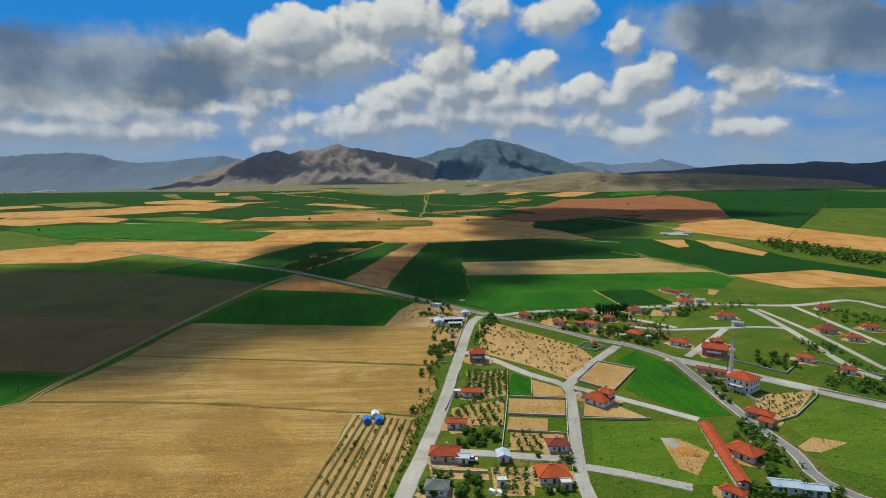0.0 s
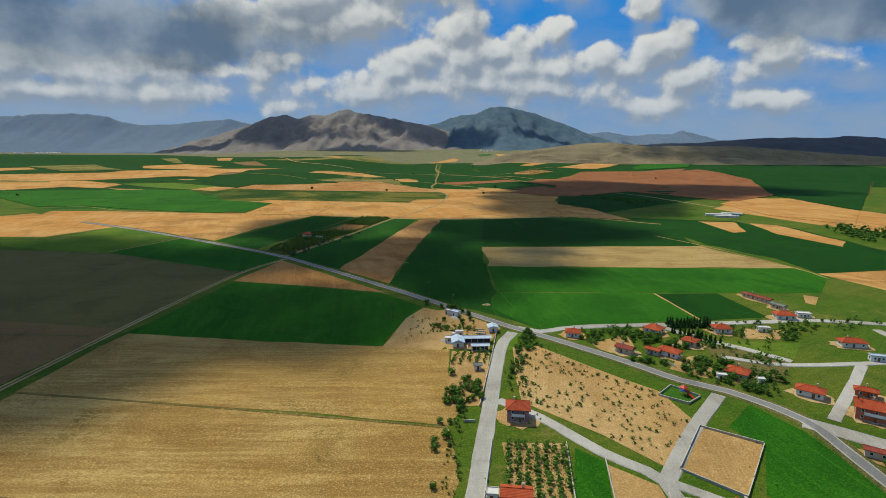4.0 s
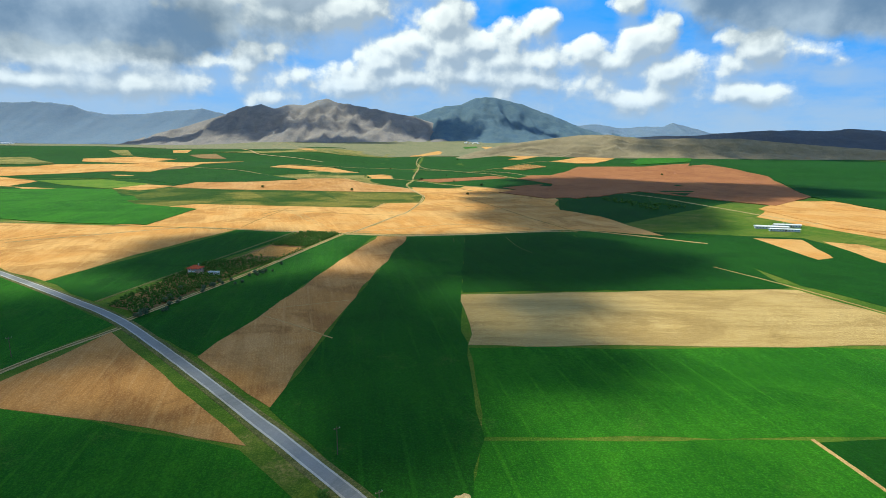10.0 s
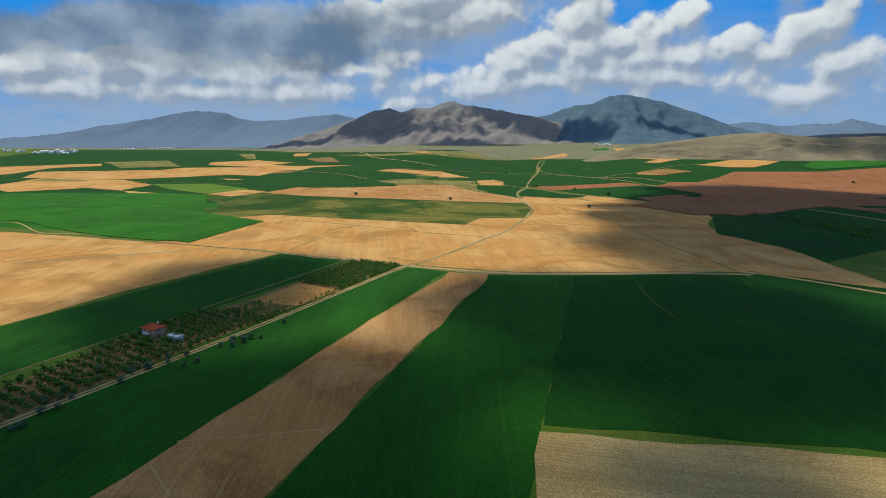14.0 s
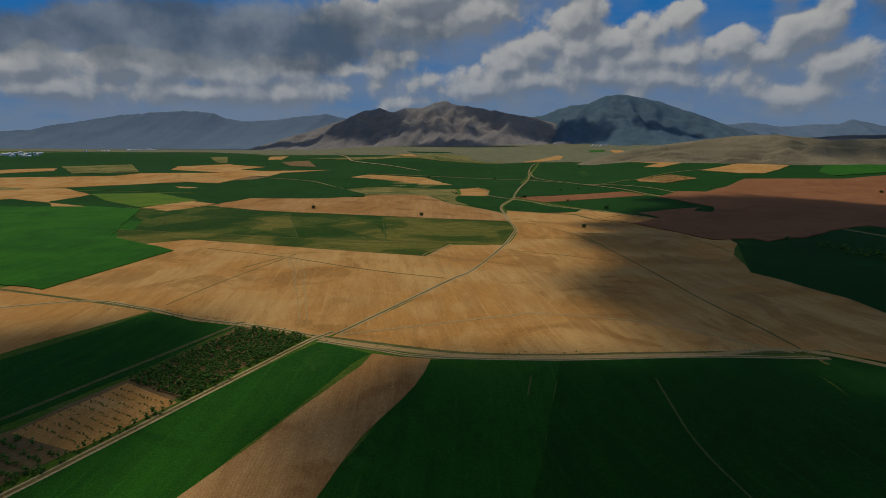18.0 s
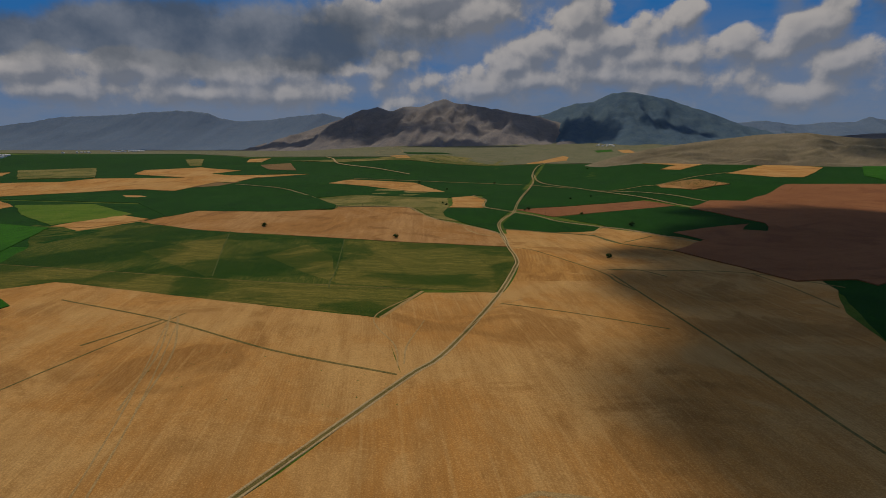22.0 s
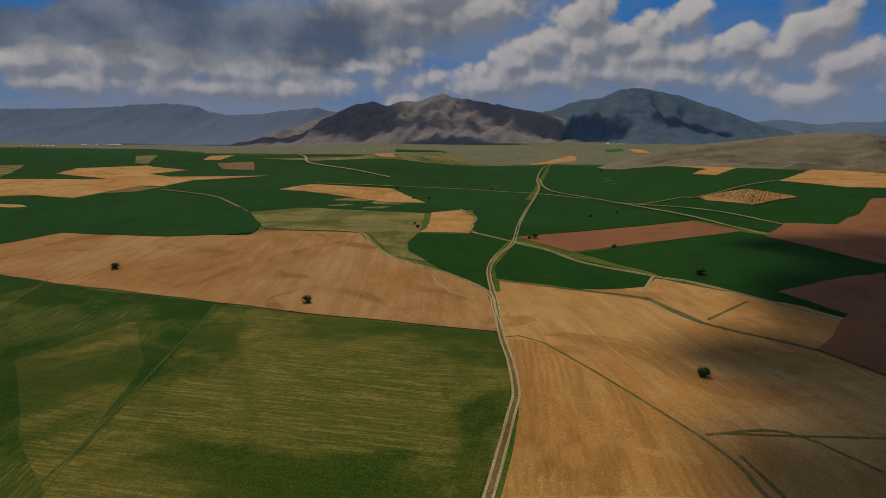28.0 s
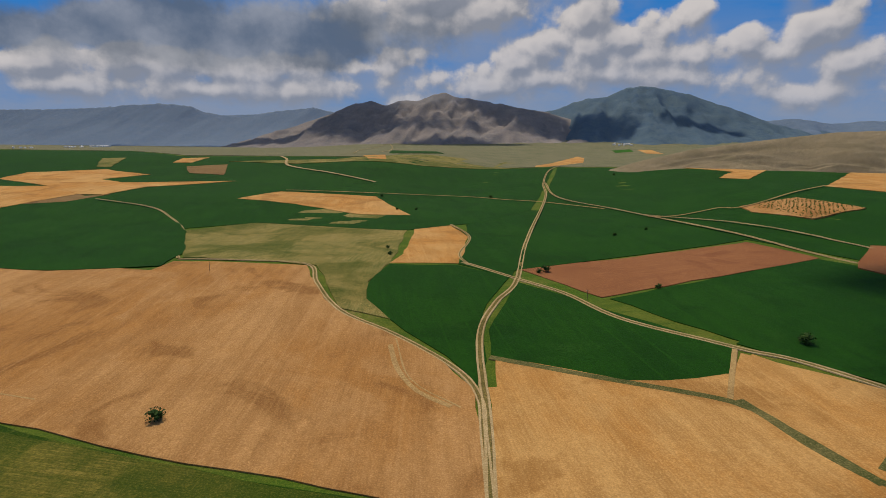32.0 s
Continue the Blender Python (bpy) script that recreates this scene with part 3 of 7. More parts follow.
field("green", [(-133, 495), (-123, 526), (-79, 474), (-84, 449)])
field("soil", [(-45, 712), (-20, 712), (-37, 515), (-44, 410), (-83, 448), (-74, 506), (-65, 577)])
field("mid", [(-44, 409), (-37, 515), (-20, 711), (-14, 713), (31, 721), (20, 538), (20, 465), (21, 394), (16, 362), (38, 330), (-12, 373)])
field("dark", [(31, 721), (69, 734), (125, 745), (129, 710), (218, 607), (209, 552), (114, 544), (21, 538)])
field("stubble", [(20, 534), (117, 543), (211, 548), (238, 465), (129, 462), (20, 462)])
field("green", [(20, 459), (237, 462), (249, 444), (213, 398), (113, 395), (20, 394)])
field("green", [(20, 392), (112, 393), (119, 347), (73, 338), (35, 329), (24, 345), (13, 362)])
field("dark", [(114, 392), (150, 395), (155, 351), (119, 345)])
field("dark", [(213, 714), (285, 706), (294, 621), (364, 671), (358, 525), (381, 452), (346, 410), (334, 467), (244, 448), (245, 499), (219, 557)])
field("tan", [(284, 718), (323, 712), (296, 637), (280, 630)])
field("tan", [(336, 704), (360, 690), (357, 580), (335, 553), (320, 623)])
field("tan", [(243, 448), (334, 467), (357, 423), (520, 480), (520, 420), (334, 395), (262, 393)])
field("tan", [(365, 852), (448, 957), (540, 981), (571, 809), (586, 699), (900, 800), (800, 700), (481, 573), (408, 699)])
field("tan", [(-330, 690), (-286, 783), (-285, 834), (-282, 867), (-386, 901), (-320, 955), (-286, 923), (-169, 910), (-69, 900), (-37, 834), (-58, 762), (-73, 722), (-103, 729), (-146, 732), (-187, 744), (-234, 742), (-300, 660)])
field("tan", [(-71, 902), (-60, 949), (-15, 959), (-11, 1018), (-38, 1163), (69, 1204), (123, 1181), (182, 1095), (176, 1005), (160, 959), (154, 898), (187, 846), (209, 726), (142, 756), (70, 739), (12, 723), (-24, 717), (-72, 720), (-58, 762), (-38, 835)])
field("streak", [(-420, 1010), (-567, 1135), (-441, 1155), (-344, 1121), (-262, 1109), (-121, 1098), (-27, 1097), (-16, 1057), (-13, 1024), (-17, 961), (-63, 954), (-71, 901), (-293, 921), (-330, 880)])
field("soil", [(-444, 1159), (-442, 1260), (-256, 1255), (-259, 1278), (-170, 1286), (-149, 1255), (-132, 1231), (-119, 1220), (-85, 1201), (-60, 1182), (-42, 1160), (-33, 1125), (-27, 1099), (-122, 1100), (-264, 1111), (-346, 1123)])
field("tan", [(-39, 1188), (0, 1183), (43, 1176), (63, 1138), (122, 1097), (79, 1007), (51, 1000), (42, 1024), (-8, 1090), (-25, 1098)])
field("ochre", [(-24, 1091), (-10, 1090), (42, 1023), (50, 1000), (-12, 985), (-12, 1024), (-16, 1057)])
field("tan", [(60, 1218), (98, 1181), (69, 1142), (44, 1175)])
field("tan", [(56, 1218), (95, 1196), (190, 1080), (68, 1138), (41, 1172)])
field("dark", [(-42, 1295), (55, 1223), (41, 1175), (-1, 1182), (-41, 1189), (-46, 1216)])
field("dark", [(-121, 1265), (-124, 1309), (-83, 1323), (-47, 1304), (-52, 1237), (-42, 1185), (-42, 1164), (-58, 1185), (-92, 1216), (-112, 1238)])
field("tan", [(-125, 1312), (-126, 1344), (-156, 1483), (-125, 1493), (-97, 1434), (-83, 1328)])
field("red", [(-43, 1325), (127, 1467), (160, 1416), (5, 1278)])
field("dark", [(9, 1277), (158, 1413), (186, 1386), (100, 1206), (57, 1233)])
field("pasture", [(-340, 1389), (-308, 1432), (-294, 1519), (-212, 1645), (-165, 1480), (-125, 1314), (-122, 1265), (-92, 1216), (-120, 1222), (-165, 1289), (-262, 1290)])
field("tan", [(-396, 1550), (-386, 1630), (-273, 1683), (-183, 1549), (-233, 1527), (-323, 1551)])
field("tan", [(-513, 1119), (-523, 1203), (-445, 1168), (-455, 1090)])
field("dark", [(-1900, 1300), (-1900, 2350), (-1300, 2350), (-900, 2080), (-400, 2150), (-60, 2400), (-60, 1640), (-100, 1520), (-160, 1450), (-300, 1440), (-345, 1400), (-360, 1300)], lift=0.10)
field("dark", [(-52, 1316), (-50, 2400), (150, 2420), (260, 2230), (700, 2230), (1500, 2400), (1500, 1300), (340, 1306), (195, 1402), (130, 1478)], lift=0.10)
field("fallow", [(-834, 1504), (-790, 1558), (-724, 1601), (-591, 1526), (-568, 1541), (-578, 1488), (-613, 1467), (-726, 1420)], lift=0.25)
field("tan", [(-921, 1674), (-981, 1772), (-877, 1846), (-835, 1823), (-729, 1789), (-751, 1707), (-674, 1669), (-521, 1731), (-585, 1619), (-572, 1535), (-605, 1534), (-733, 1598)], lift=0.27)
field("tan", [(-713, 1409), (-698, 1412), (-615, 1364), (-638, 1350)], lift=0.04)
field("pasture", [(-1046, 2002), (-998, 2022), (-898, 1874), (-935, 1879)], lift=0.31)
field("fallow", [(-748, 1905), (-682, 1943), (-596, 1806), (-675, 1820)], lift=0.33)
field("tan", [(-819, 1954), (-856, 2029), (-803, 2050), (-778, 1959)], lift=0.35)
field("tan", [(-508, 2225), (-474, 2285), (-406, 2104), (-441, 2089)], lift=0.37)
field("pasture", [(-710, 1987), (-502, 2057), (-399, 2398), (-120, 2594), (-114, 2402), (-320, 2093), (-545, 1969)], lift=0.39)
field("tan", [(-127, 2376), (-74, 2546), (1, 2958), (56, 2711), (-15, 2535), (-72, 2413)], lift=0.41)
field("tan", [(218, 2269), (364, 2480), (469, 2861), (586, 2859), (841, 3142), (686, 2763), (420, 2329), (267, 1965), (230, 1995), (288, 2137)], lift=0.43)
field("tan", [(331, 1848), (522, 2212), (606, 2100), (438, 1753), (388, 1747)], lift=0.45)
field("soil", [(171, 1653), (241, 1692), (279, 1620), (211, 1565), (172, 1612)], lift=0.47)
field("red", [(206, 1404), (303, 1470), (235, 1329), (209, 1377)], lift=0.24)
field("red", [(121, 1205), (154, 1234), (205, 1268), (151, 1154), (138, 1174)], lift=0.26)
field("red", [(336, 1573), (371, 1614), (341, 1550)], lift=0.53)
field("dark", [(-630, 1344), (-574, 1395), (-432, 1479), (-336, 1386), (-270, 1299), (-257, 1265), (-324, 1247), (-436, 1248), (-442, 1199)], lift=0.30)
field("tan", [(-1003, 1158), (-836, 1066), (-793, 1168), (-592, 1108), (-617, 1078), (-704, 1152), (-720, 1239), (-849, 1313), (-928, 1297), (-1093, 1405)], lift=0.32)
field("tan", [(-1119, 1321), (-1211, 1436), (-923, 1500), (-901, 1556), (-606, 1622), (-617, 1427), (-708, 1437), (-863, 1325), (-922, 1298)], lift=0.59)
field("tan", [(-1465, 1496), (-1329, 1576), (-1270, 1678), (-1166, 1577), (-1251, 1504), (-1236, 1372), (-1309, 1375)], lift=0.61)
field("tan", [(-509, 1108), (-518, 1204), (-448, 1178), (-463, 1109)], lift=0.38)
field("meadow", [(-728, 1248), (-625, 1277), (-498, 1208), (-518, 1117), (-636, 1180)], lift=0.40)
field("pasture", [(-1019, 1254), (-1082, 1395), (-922, 1298), (-906, 1274)], lift=0.42)
field("pasture", [(-1308, 1727), (-1156, 1809), (-922, 1572), (-1059, 1523)], lift=0.69)
field("green", [(-580, 814), (-519, 824), (-400, 781), (-341, 768), (-269, 761), (-272, 876), (-375, 920), (-500, 1099), (-582, 1111), (-815, 1048), (-819, 998)], lift=0.46)
field("red", [(128, 1129), (211, 1229), (223, 1275), (171, 1387), (212, 1462), (321, 1464), (343, 1505), (304, 1525), (362, 1625), (536, 1649), (723, 1799), (465, 1257), (395, 1205), (204, 1021), (180, 1071), (147, 1089)], lift=0.73)
field("green", [(560, 1817), (811, 2374), (1147, 2683), (790, 1938), (638, 1780), (542, 1707)], lift=0.75)
field("tan", [(408, 921), (490, 1010), (571, 1016), (554, 830), (448, 694), (402, 779)], lift=0.52)
field("dark", [(776, 1500), (1037, 1706), (1224, 1682), (564, 842), (571, 1016), (583, 1080)], lift=0.79)
field("red", [(760, 1261), (932, 1423), (1044, 1451), (777, 1111), (778, 1208)], lift=0.56)
field("red", [(218, 1413), (320, 1544), (472, 1608), (602, 1628), (743, 1751), (751, 1588), (758, 1480), (583, 1080), (451, 955), (405, 1022), (340, 1161), (229, 1245)], lift=0.80)
field("dark", [(378, 1176), (460, 1274), (469, 1207), (385, 1074)], lift=0.84)
field("red", [(104, 1110), (181, 1230), (236, 1223), (310, 1131), (246, 1050), (160, 1021)], lift=0.82)
field("dark", [(57, 1228), (97, 1202), (220, 1085), (330, 1120), (330, 1300), (190, 1386), (100, 1300)])
field("dark", [(-46, 1302), (-83, 1326), (-97, 1434), (-112, 1500), (-60, 1640), (-48, 1640), (-44, 1420)])
field("scrub", [(-3000, 2600), (-1900, 2450), (-1300, 2360), (-900, 2100), (-400, 2180), (-60, 2420), (150, 2440), (270, 2240), (700, 2240), (1500, 2400), (2500, 4900), (-5000, 4900)], lift=0.32)
field("dark", [(-713, 3039), (-496, 2897), (-387, 2564), (-498, 2385)], lift=0.63)
field("green", [(148, 3487), (238, 3617), (230, 3375), (152, 3262)], lift=0.67)
field("tan", [(265, 3574), (325, 3588), (319, 3173), (259, 3209)], lift=0.70)
field("plot", [(10, 234), (29, 234), (25, 208), (10, 201)])
field("plot", [(3, 197), (24, 204), (21, 182), (2, 183)])
field("plot", [(23, 177), (41, 175), (39, 164), (21, 165)])
field("plot", [(14, 155), (28, 154), (25, 140), (14, 140)])
field("plot", [(21, 307), (32, 309), (49, 289), (69, 268), (73, 245), (54, 223), (41, 239), (19, 259)])
field("plot", [(38, 224), (49, 215), (49, 206), (36, 207)])
field("plot", [(26, 205), (48, 203), (45, 190), (24, 192)])
field("plot", [(24, 189), (38, 187), (36, 178), (22, 179)])
field("green", [(31, 232), (38, 225), (35, 208), (26, 209)])
field("plot", [(58, 223), (73, 244), (87, 235), (70, 211)])
field("green", [(75, 212), (86, 232), (82, 245), (96, 259), (104, 243), (107, 211), (108, 188), (94, 187)])
field("plot", [(59, 210), (67, 197), (75, 186), (51, 189)])
field("plot", [(73, 172), (79, 171), (85, 162), (75, 149), (71, 153)])
field("plot", [(-34, 194), (-10, 189), (-10, 180), (-17, 140), (-24, 130), (-39, 130), (-39, 141)])
field("plot", [(-5, 157), (13, 154), (13, 148), (-4, 149)])
field("plot", [(125, 205), (151, 209), (129, 187), (120, 183), (115, 189)])
field("plot", [(112, 163), (124, 171), (133, 167), (120, 161)])
field("straw", [(-36, 307), (-6, 304), (-7, 256), (-9, 241), (3, 262), (-12, 292)], lift=0.01)
field("plot", [(-20, 361), (11, 343), (18, 331), (12, 313), (-5, 312), (-10, 303), (-35, 305), (-28, 343)])
field("plot", [(-5, 302), (11, 302), (5, 256), (-7, 255)])
field("plot", [(56, 313), (75, 324), (74, 310), (66, 301), (59, 303)])
field("plot", [(87, 297), (97, 301), (97, 286), (91, 279), (80, 287)])
field("olive", [(105, 315), (120, 308), (133, 296), (118, 277), (106, 280), (103, 296)])
field("meadow", [(106, 318), (149, 316), (135, 298), (121, 310)])
field("plot", [(134, 334), (153, 332), (142, 320), (126, 321)])
field("plot", [(205, 389), (199, 393), (190, 377), (193, 373)])
field("meadow", [(53, 184), (92, 183), (83, 144), (72, 144), (45, 153)])
field("meadow", [(122, 185), (148, 202), (166, 191), (128, 145), (118, 152)])
field("plot", [(-21, 354), (-2, 359), (15, 339), (11, 304), (-7, 304), (-13, 334)])
field("meadow", [(21, 326), (27, 330), (35, 304), (17, 304)])
field("lawn", [(75, 272), (82, 264), (76, 259), (68, 265)])
field("fallow", [(-154, 510), (-149, 576), (-130, 633), (-118, 730), (-82, 730), (-111, 588), (-131, 496)])
field("tan", [(-122, 666), (-94, 657), (-102, 625), (-129, 629)])
field("thin", [(-174, 1100), (-120, 1098), (-29, 1096), (-17, 1057), (-14, 1023), (-20, 957), (-60, 957), (-120, 958)])
field("thin", [(-400, 953), (-66, 953), (-71, 902), (-173, 910), (-294, 922), (-330, 880)])
field("thin", [(-314, 1015), (-209, 954), (-207, 958), (-296, 1105), (-306, 1051)])
field("thin", [(-205, 1020), (-150, 977), (-121, 960), (-155, 1030), (-196, 1070)])
field("dark", [(123, 747), (175, 753), (330, 720), (330, 500), (160, 658), (129, 710)])
field("dark", [(178, 1070), (174, 992), (149, 885), (197, 796), (420, 1000), (420, 1180), (225, 1099)])
field("dark", [(-1400, 880), (-420, 1010), (-460, 1290), (-1400, 1290)])
field("green", [(-993, 1131), (-488, 1081), (-277, 937), (-365, 917), (-263, 878), (-267, 762), (-406, 787), (-551, 791)])
way("bank", 7.5, [(-414.1, 669.3), (-322.2, 615.6), (-239.8, 561.4), (-184.1, 523.4), (-139.1, 491.1), (-93.4, 449.1), (-32.3, 389.0), (-1.5, 357.5), (21.6, 333.8), (36.5, 320.8), (63.4, 295.2), (80.3, 277.1), (93.7, 268.6), (108.1, 249.7), (109.5, 226.2), (109.9, 188.8), (111.6, 162.4), (113.6, 136.9), (170.0, 100.0), (200.0, 40.0)])
way("asphalt", 3.1, [(-414.1, 669.3), (-322.2, 615.6), (-239.8, 561.4), (-184.1, 523.4), (-139.1, 491.1), (-93.4, 449.1), (-32.3, 389.0), (-1.5, 357.5), (21.6, 333.8), (36.5, 320.8), (63.4, 295.2), (80.3, 277.1), (93.7, 268.6), (108.1, 249.7), (109.5, 226.2), (109.9, 188.8), (111.6, 162.4), (113.6, 136.9), (170.0, 100.0), (200.0, 40.0)])
way("lane", 5.0, [(23.0, 325.1), (15.6, 304.8), (5.6, 240.1), (0.1, 202.5), (-4.0, 179.4), (-8.4, 156.4), (-11.8, 139.8), (-18.0, 90.0), (-30.0, 20.0)])
way("lane", 4.0, [(10.9, 259.7), (23.5, 249.0), (38.1, 230.0), (51.3, 216.4), (48.8, 194.5), (42.8, 163.5), (40.1, 138.6), (46.0, 100.0), (48.0, 20.0)])
way("lane", 4.5, [(52.3, 217.6), (69.0, 241.4), (88.9, 266.0)])
way("lane", 3.6, [(52.5, 216.4), (70.6, 202.9), (92.2, 184.8)])
way("lane", 3.6, [(-6.6, 165.9), (15.0, 162.8), (41.1, 158.4)])
way("lane", 3.6, [(41.4, 154.8), (53.1, 150.7), (70.6, 142.8)])
way("lane", 4.5, [(25.7, 331.3), (35.6, 326.5), (56.7, 333.7), (107.2, 339.0), (155.8, 344.9), (173.0, 347.1), (227.9, 341.4), (273.5, 352.9), (281.7, 331.4)])
way("lane", 3.6, [(94.7, 335.9), (105.9, 320.5), (120.3, 308.6), (132.6, 295.6)])
way("lane", 7.2, [(107.0, 248.2), (123.1, 235.9), (136.4, 223.4), (151.5, 209.7), (168.1, 193.8)])
way("lane", 3.6, [(117.5, 249.3), (144.5, 277.4), (158.8, 293.0)])
way("lane", 3.1, [(106.3, 299.7), (129.1, 292.1), (175.5, 295.5), (193.8, 291.4)])
way("lane", 3.6, [(196.1, 334.3), (192.9, 292.6), (184.6, 235.1), (188.0, 217.9)])
way("lane", 3.1, [(226.9, 340.0), (225.4, 297.7), (224.1, 261.6)])
way("lane", 2.7, [(200.5, 332.7), (202.1, 282.8), (197.8, 229.8)])
way("dirt", 2.8, [(-240.0, 200.0), (-174.9, 202.8), (-169.2, 226.2), (-160.5, 306.5), (-155.6, 353.7), (-145.4, 434.8), (-130.1, 478.5)])
way("dirt", 3.0, [(-133.4, 486.7), (-107.4, 582.1), (-76.8, 721), (-69.1, 730.6), (-58.8, 764.9), (-37.9, 836.5), (-27.8, 868), (-17, 958.8), (-14.1, 1038), (-14.7, 1043.1), (-19.2, 1067.1), (-26.8, 1097.9), (-34.5, 1139.9), (-48.9, 1210.3), (-47.9, 1255.2), (-42.1, 1298.9), (-47, 1422), (-48, 1664), (-52, 1844), (-65, 2011), (-67, 2276), (-47, 2446)])
way("dirt", 2.4, [(-73.3, 720.6), (-44.3, 716.4), (-22.4, 713.8), (30.8, 722.9), (88.0, 738.9), (137.9, 748.0)])
way("dirt", 2.8, [(-75.9, 725.2), (-104.7, 731.3), (-148.9, 735.3), (-188.7, 745.3), (-235.4, 742.9), (-330.0, 670.0)])
way("ditch", 1.2, [(49.4, 1017.8), (84.0, 905.8), (108.4, 822.1), (124.0, 778.9), (134.3, 740.7)])
way("trail", 2.0, [(-67.3, 729.4), (6.4, 774.7), (20.9, 780.8), (77.0, 777.3), (112.3, 757.6), (126.1, 751.4)])
way("ditch", 1.2, [(-255.0, 891.6), (-174.7, 874.6), (-100.5, 850.7), (-41.6, 839.3)])
way("ditch", 1.2, [(-174.7, 874.6), (-185.2, 837.2)])
way("dirt", 3.2, [(-62, 2012), (-31, 1793), (45, 1663), (127, 1502), (190, 1395), (330, 1300)])
way("dirt", 2.4, [(61, 1629), (142, 1555), (215, 1445)])
way("dirt", 3.6, [(-81.4, 1332.5), (-42.7, 1301.9), (-14.5, 1280.3), (12.2, 1247.4), (54.8, 1223.8), (96.2, 1197.5), (220.0, 1060.0)])
way("dirt", 2.0, [(-125, 1492), (-96, 1434), (-88.9, 1359.6), (-76.2, 1325.7)])
way("dirt", 2.0, [(-262.2, 1286.3), (-292.4, 1319.5), (-341, 1388.5), (-392, 1435), (-453, 1476), (-554, 1506)])
way("dirt", 2.5, [(-260.9, 1284.7), (-216.6, 1288.5), (-171.7, 1289.7), (-148.0, 1255.1), (-118.7, 1219.9), (-84.1, 1199.7), (-54.2, 1177.1), (-40.4, 1157.2), (-34.7, 1133.6), (-27.8, 1101.5)])
way("ditch", 1.2, [(-24.4, 1092.6), (-8.4, 1090.6), (41.8, 1023.8), (50.6, 1000.1), (60.0, 980.0)])
way("trail", 1.0, [(191.9, 604.3), (214.7, 547.8), (238.7, 465.3), (241.4, 434.1)])
way("trail", 1.0, [(113.1, 393.6), (118.5, 346.1)])
way("trail", 2.0, [(-69.7, 900.9), (-61.9, 951.5)])
way("ditch", 1.0, [(-14.3, 937.6), (27.1, 928.2), (68.4, 914.2)])
way("ditch", 1.2, [(47.2, 1028.8), (132.5, 1040.4), (183.0, 1012.9)])
way("ditch", 1.0, [(140.5, 1037.1), (151.9, 1006.8), (160.9, 967.9)])
way("ditch", 1.2, [(42.5, 1026.8), (66.6, 1034.1), (84.0, 1018.1)])
way("bank", 3.0, [(44.1, 1175.3), (63.4, 1138.6), (96.1, 1116.4), (122.3, 1097.3)])
way("bank", 1.6, [(97.9, 1180.8), (69.0, 1141.8)])
way("bank", 3.5, [(-41.3, 1188.1), (-0.8, 1181.0), (40.8, 1173.3), (53.1, 1157.9), (66.3, 1134.7)])
way("trail", 1.8, [(54.6, 1221.4), (41.3, 1175.4)])
way("trail", 2.0, [(-82.3, 1188.6), (-72.5, 1168.5), (-60.7, 1153.8), (-47.4, 1146.7)])
way("ditch", 0.8, [(-361.8, 646.0), (-337.4, 681.2), (-307.4, 732.6)])
way("ditch", 0.8, [(-176.2, 750.8), (-176.5, 800.5), (-170.6, 886.6)])
way("bank", 2.5, [(-542.6, 784.9), (-494.2, 780.7), (-420.5, 769.3), (-344.2, 761.3), (-257.6, 752.6), (-173.9, 741.5)])
way("trail", 1.5, [(-558.9, 797.4), (-514.1, 816.1), (-431.6, 773.6), (-391.9, 776.0)])
way("trail", 3.6, [(-73.5, 723.1), (-41.2, 719.4), (-7.4, 718.0), (30.8, 725.0), (88.5, 740.7), (140.1, 752.4), (230.0, 690.0)])
way("bank", 3.0, [(-74.8, 725.5), (-42.4, 722.6), (-7.9, 720.6), (30.8, 727.2), (89.1, 743.1), (141.8, 755.9)])
way("bank", 2.0, [(-163.8, 516.1), (-154.6, 563.7), (-137.6, 648.2), (-119.9, 735.8)])
way("trail", 0.8, [(-123.3, 792.9), (-147.1, 839.6), (-174.9, 879.8)])
way("trail", 0.8, [(-117.5, 794.2), (-141.3, 840.9), (-171.0, 880.7)])
way("ditch", 1.0, [(-156.7, 260.4), (-92.0, 253.2), (-6.3, 241.9)])
way("ditch", 1.2, [(-167.1, 207.7), (-98.7, 204.0), (-33.6, 194.1)])
way("bank", 2.2, [(-309.9, 494.4), (-272.9, 492.5), (-193.8, 456.5), (-147.0, 434.8)])
way("trail", 0.9, [(-276.6, 497.7), (-253.0, 568.1)])
way("bank", 1.2, [(57.5, 212.7), (50.2, 186.5)])
way("faint", 0.7, [(-304.1, 1120.8), (-242.2, 1016.3), (-205.6, 955.8)])
way("faint", 0.6, [(-174.5, 1100.7), (-135.4, 994.7), (-124.2, 959.6), (-118.0, 945.0)])
way("ditch", 0.9, [(-400.0, 954.0), (-288.0, 953.3), (-200.6, 950.4), (-116.5, 953.0), (-63.1, 955.1)])
way("trail", 0.6, [(-65.3, 938.4), (-73.2, 900.3), (-51.2, 866.6), (-43.7, 846.5)])
way("trail", 0.6, [(-47.3, 901.3), (-46.3, 867.7), (-41.8, 849.3)])
way("trail", 0.5, [(-91.6, 738.2), (-124.3, 797.8), (-172.0, 875.5)])
way("trail", 0.5, [(-87.6, 739.1), (-120.0, 798.8), (-167.0, 876.7)])
way("trail", 0.5, [(-26.5, 885.5), (-16.7, 927.9), (-3.0, 948.7)])
way("trail", 0.5, [(-73.4, 496.0), (-53.7, 482.4), (-36.1, 468.3)])
way("trail", 0.5, [(-74.5, 506.9), (-56.0, 514.3), (-38.8, 521.5)])
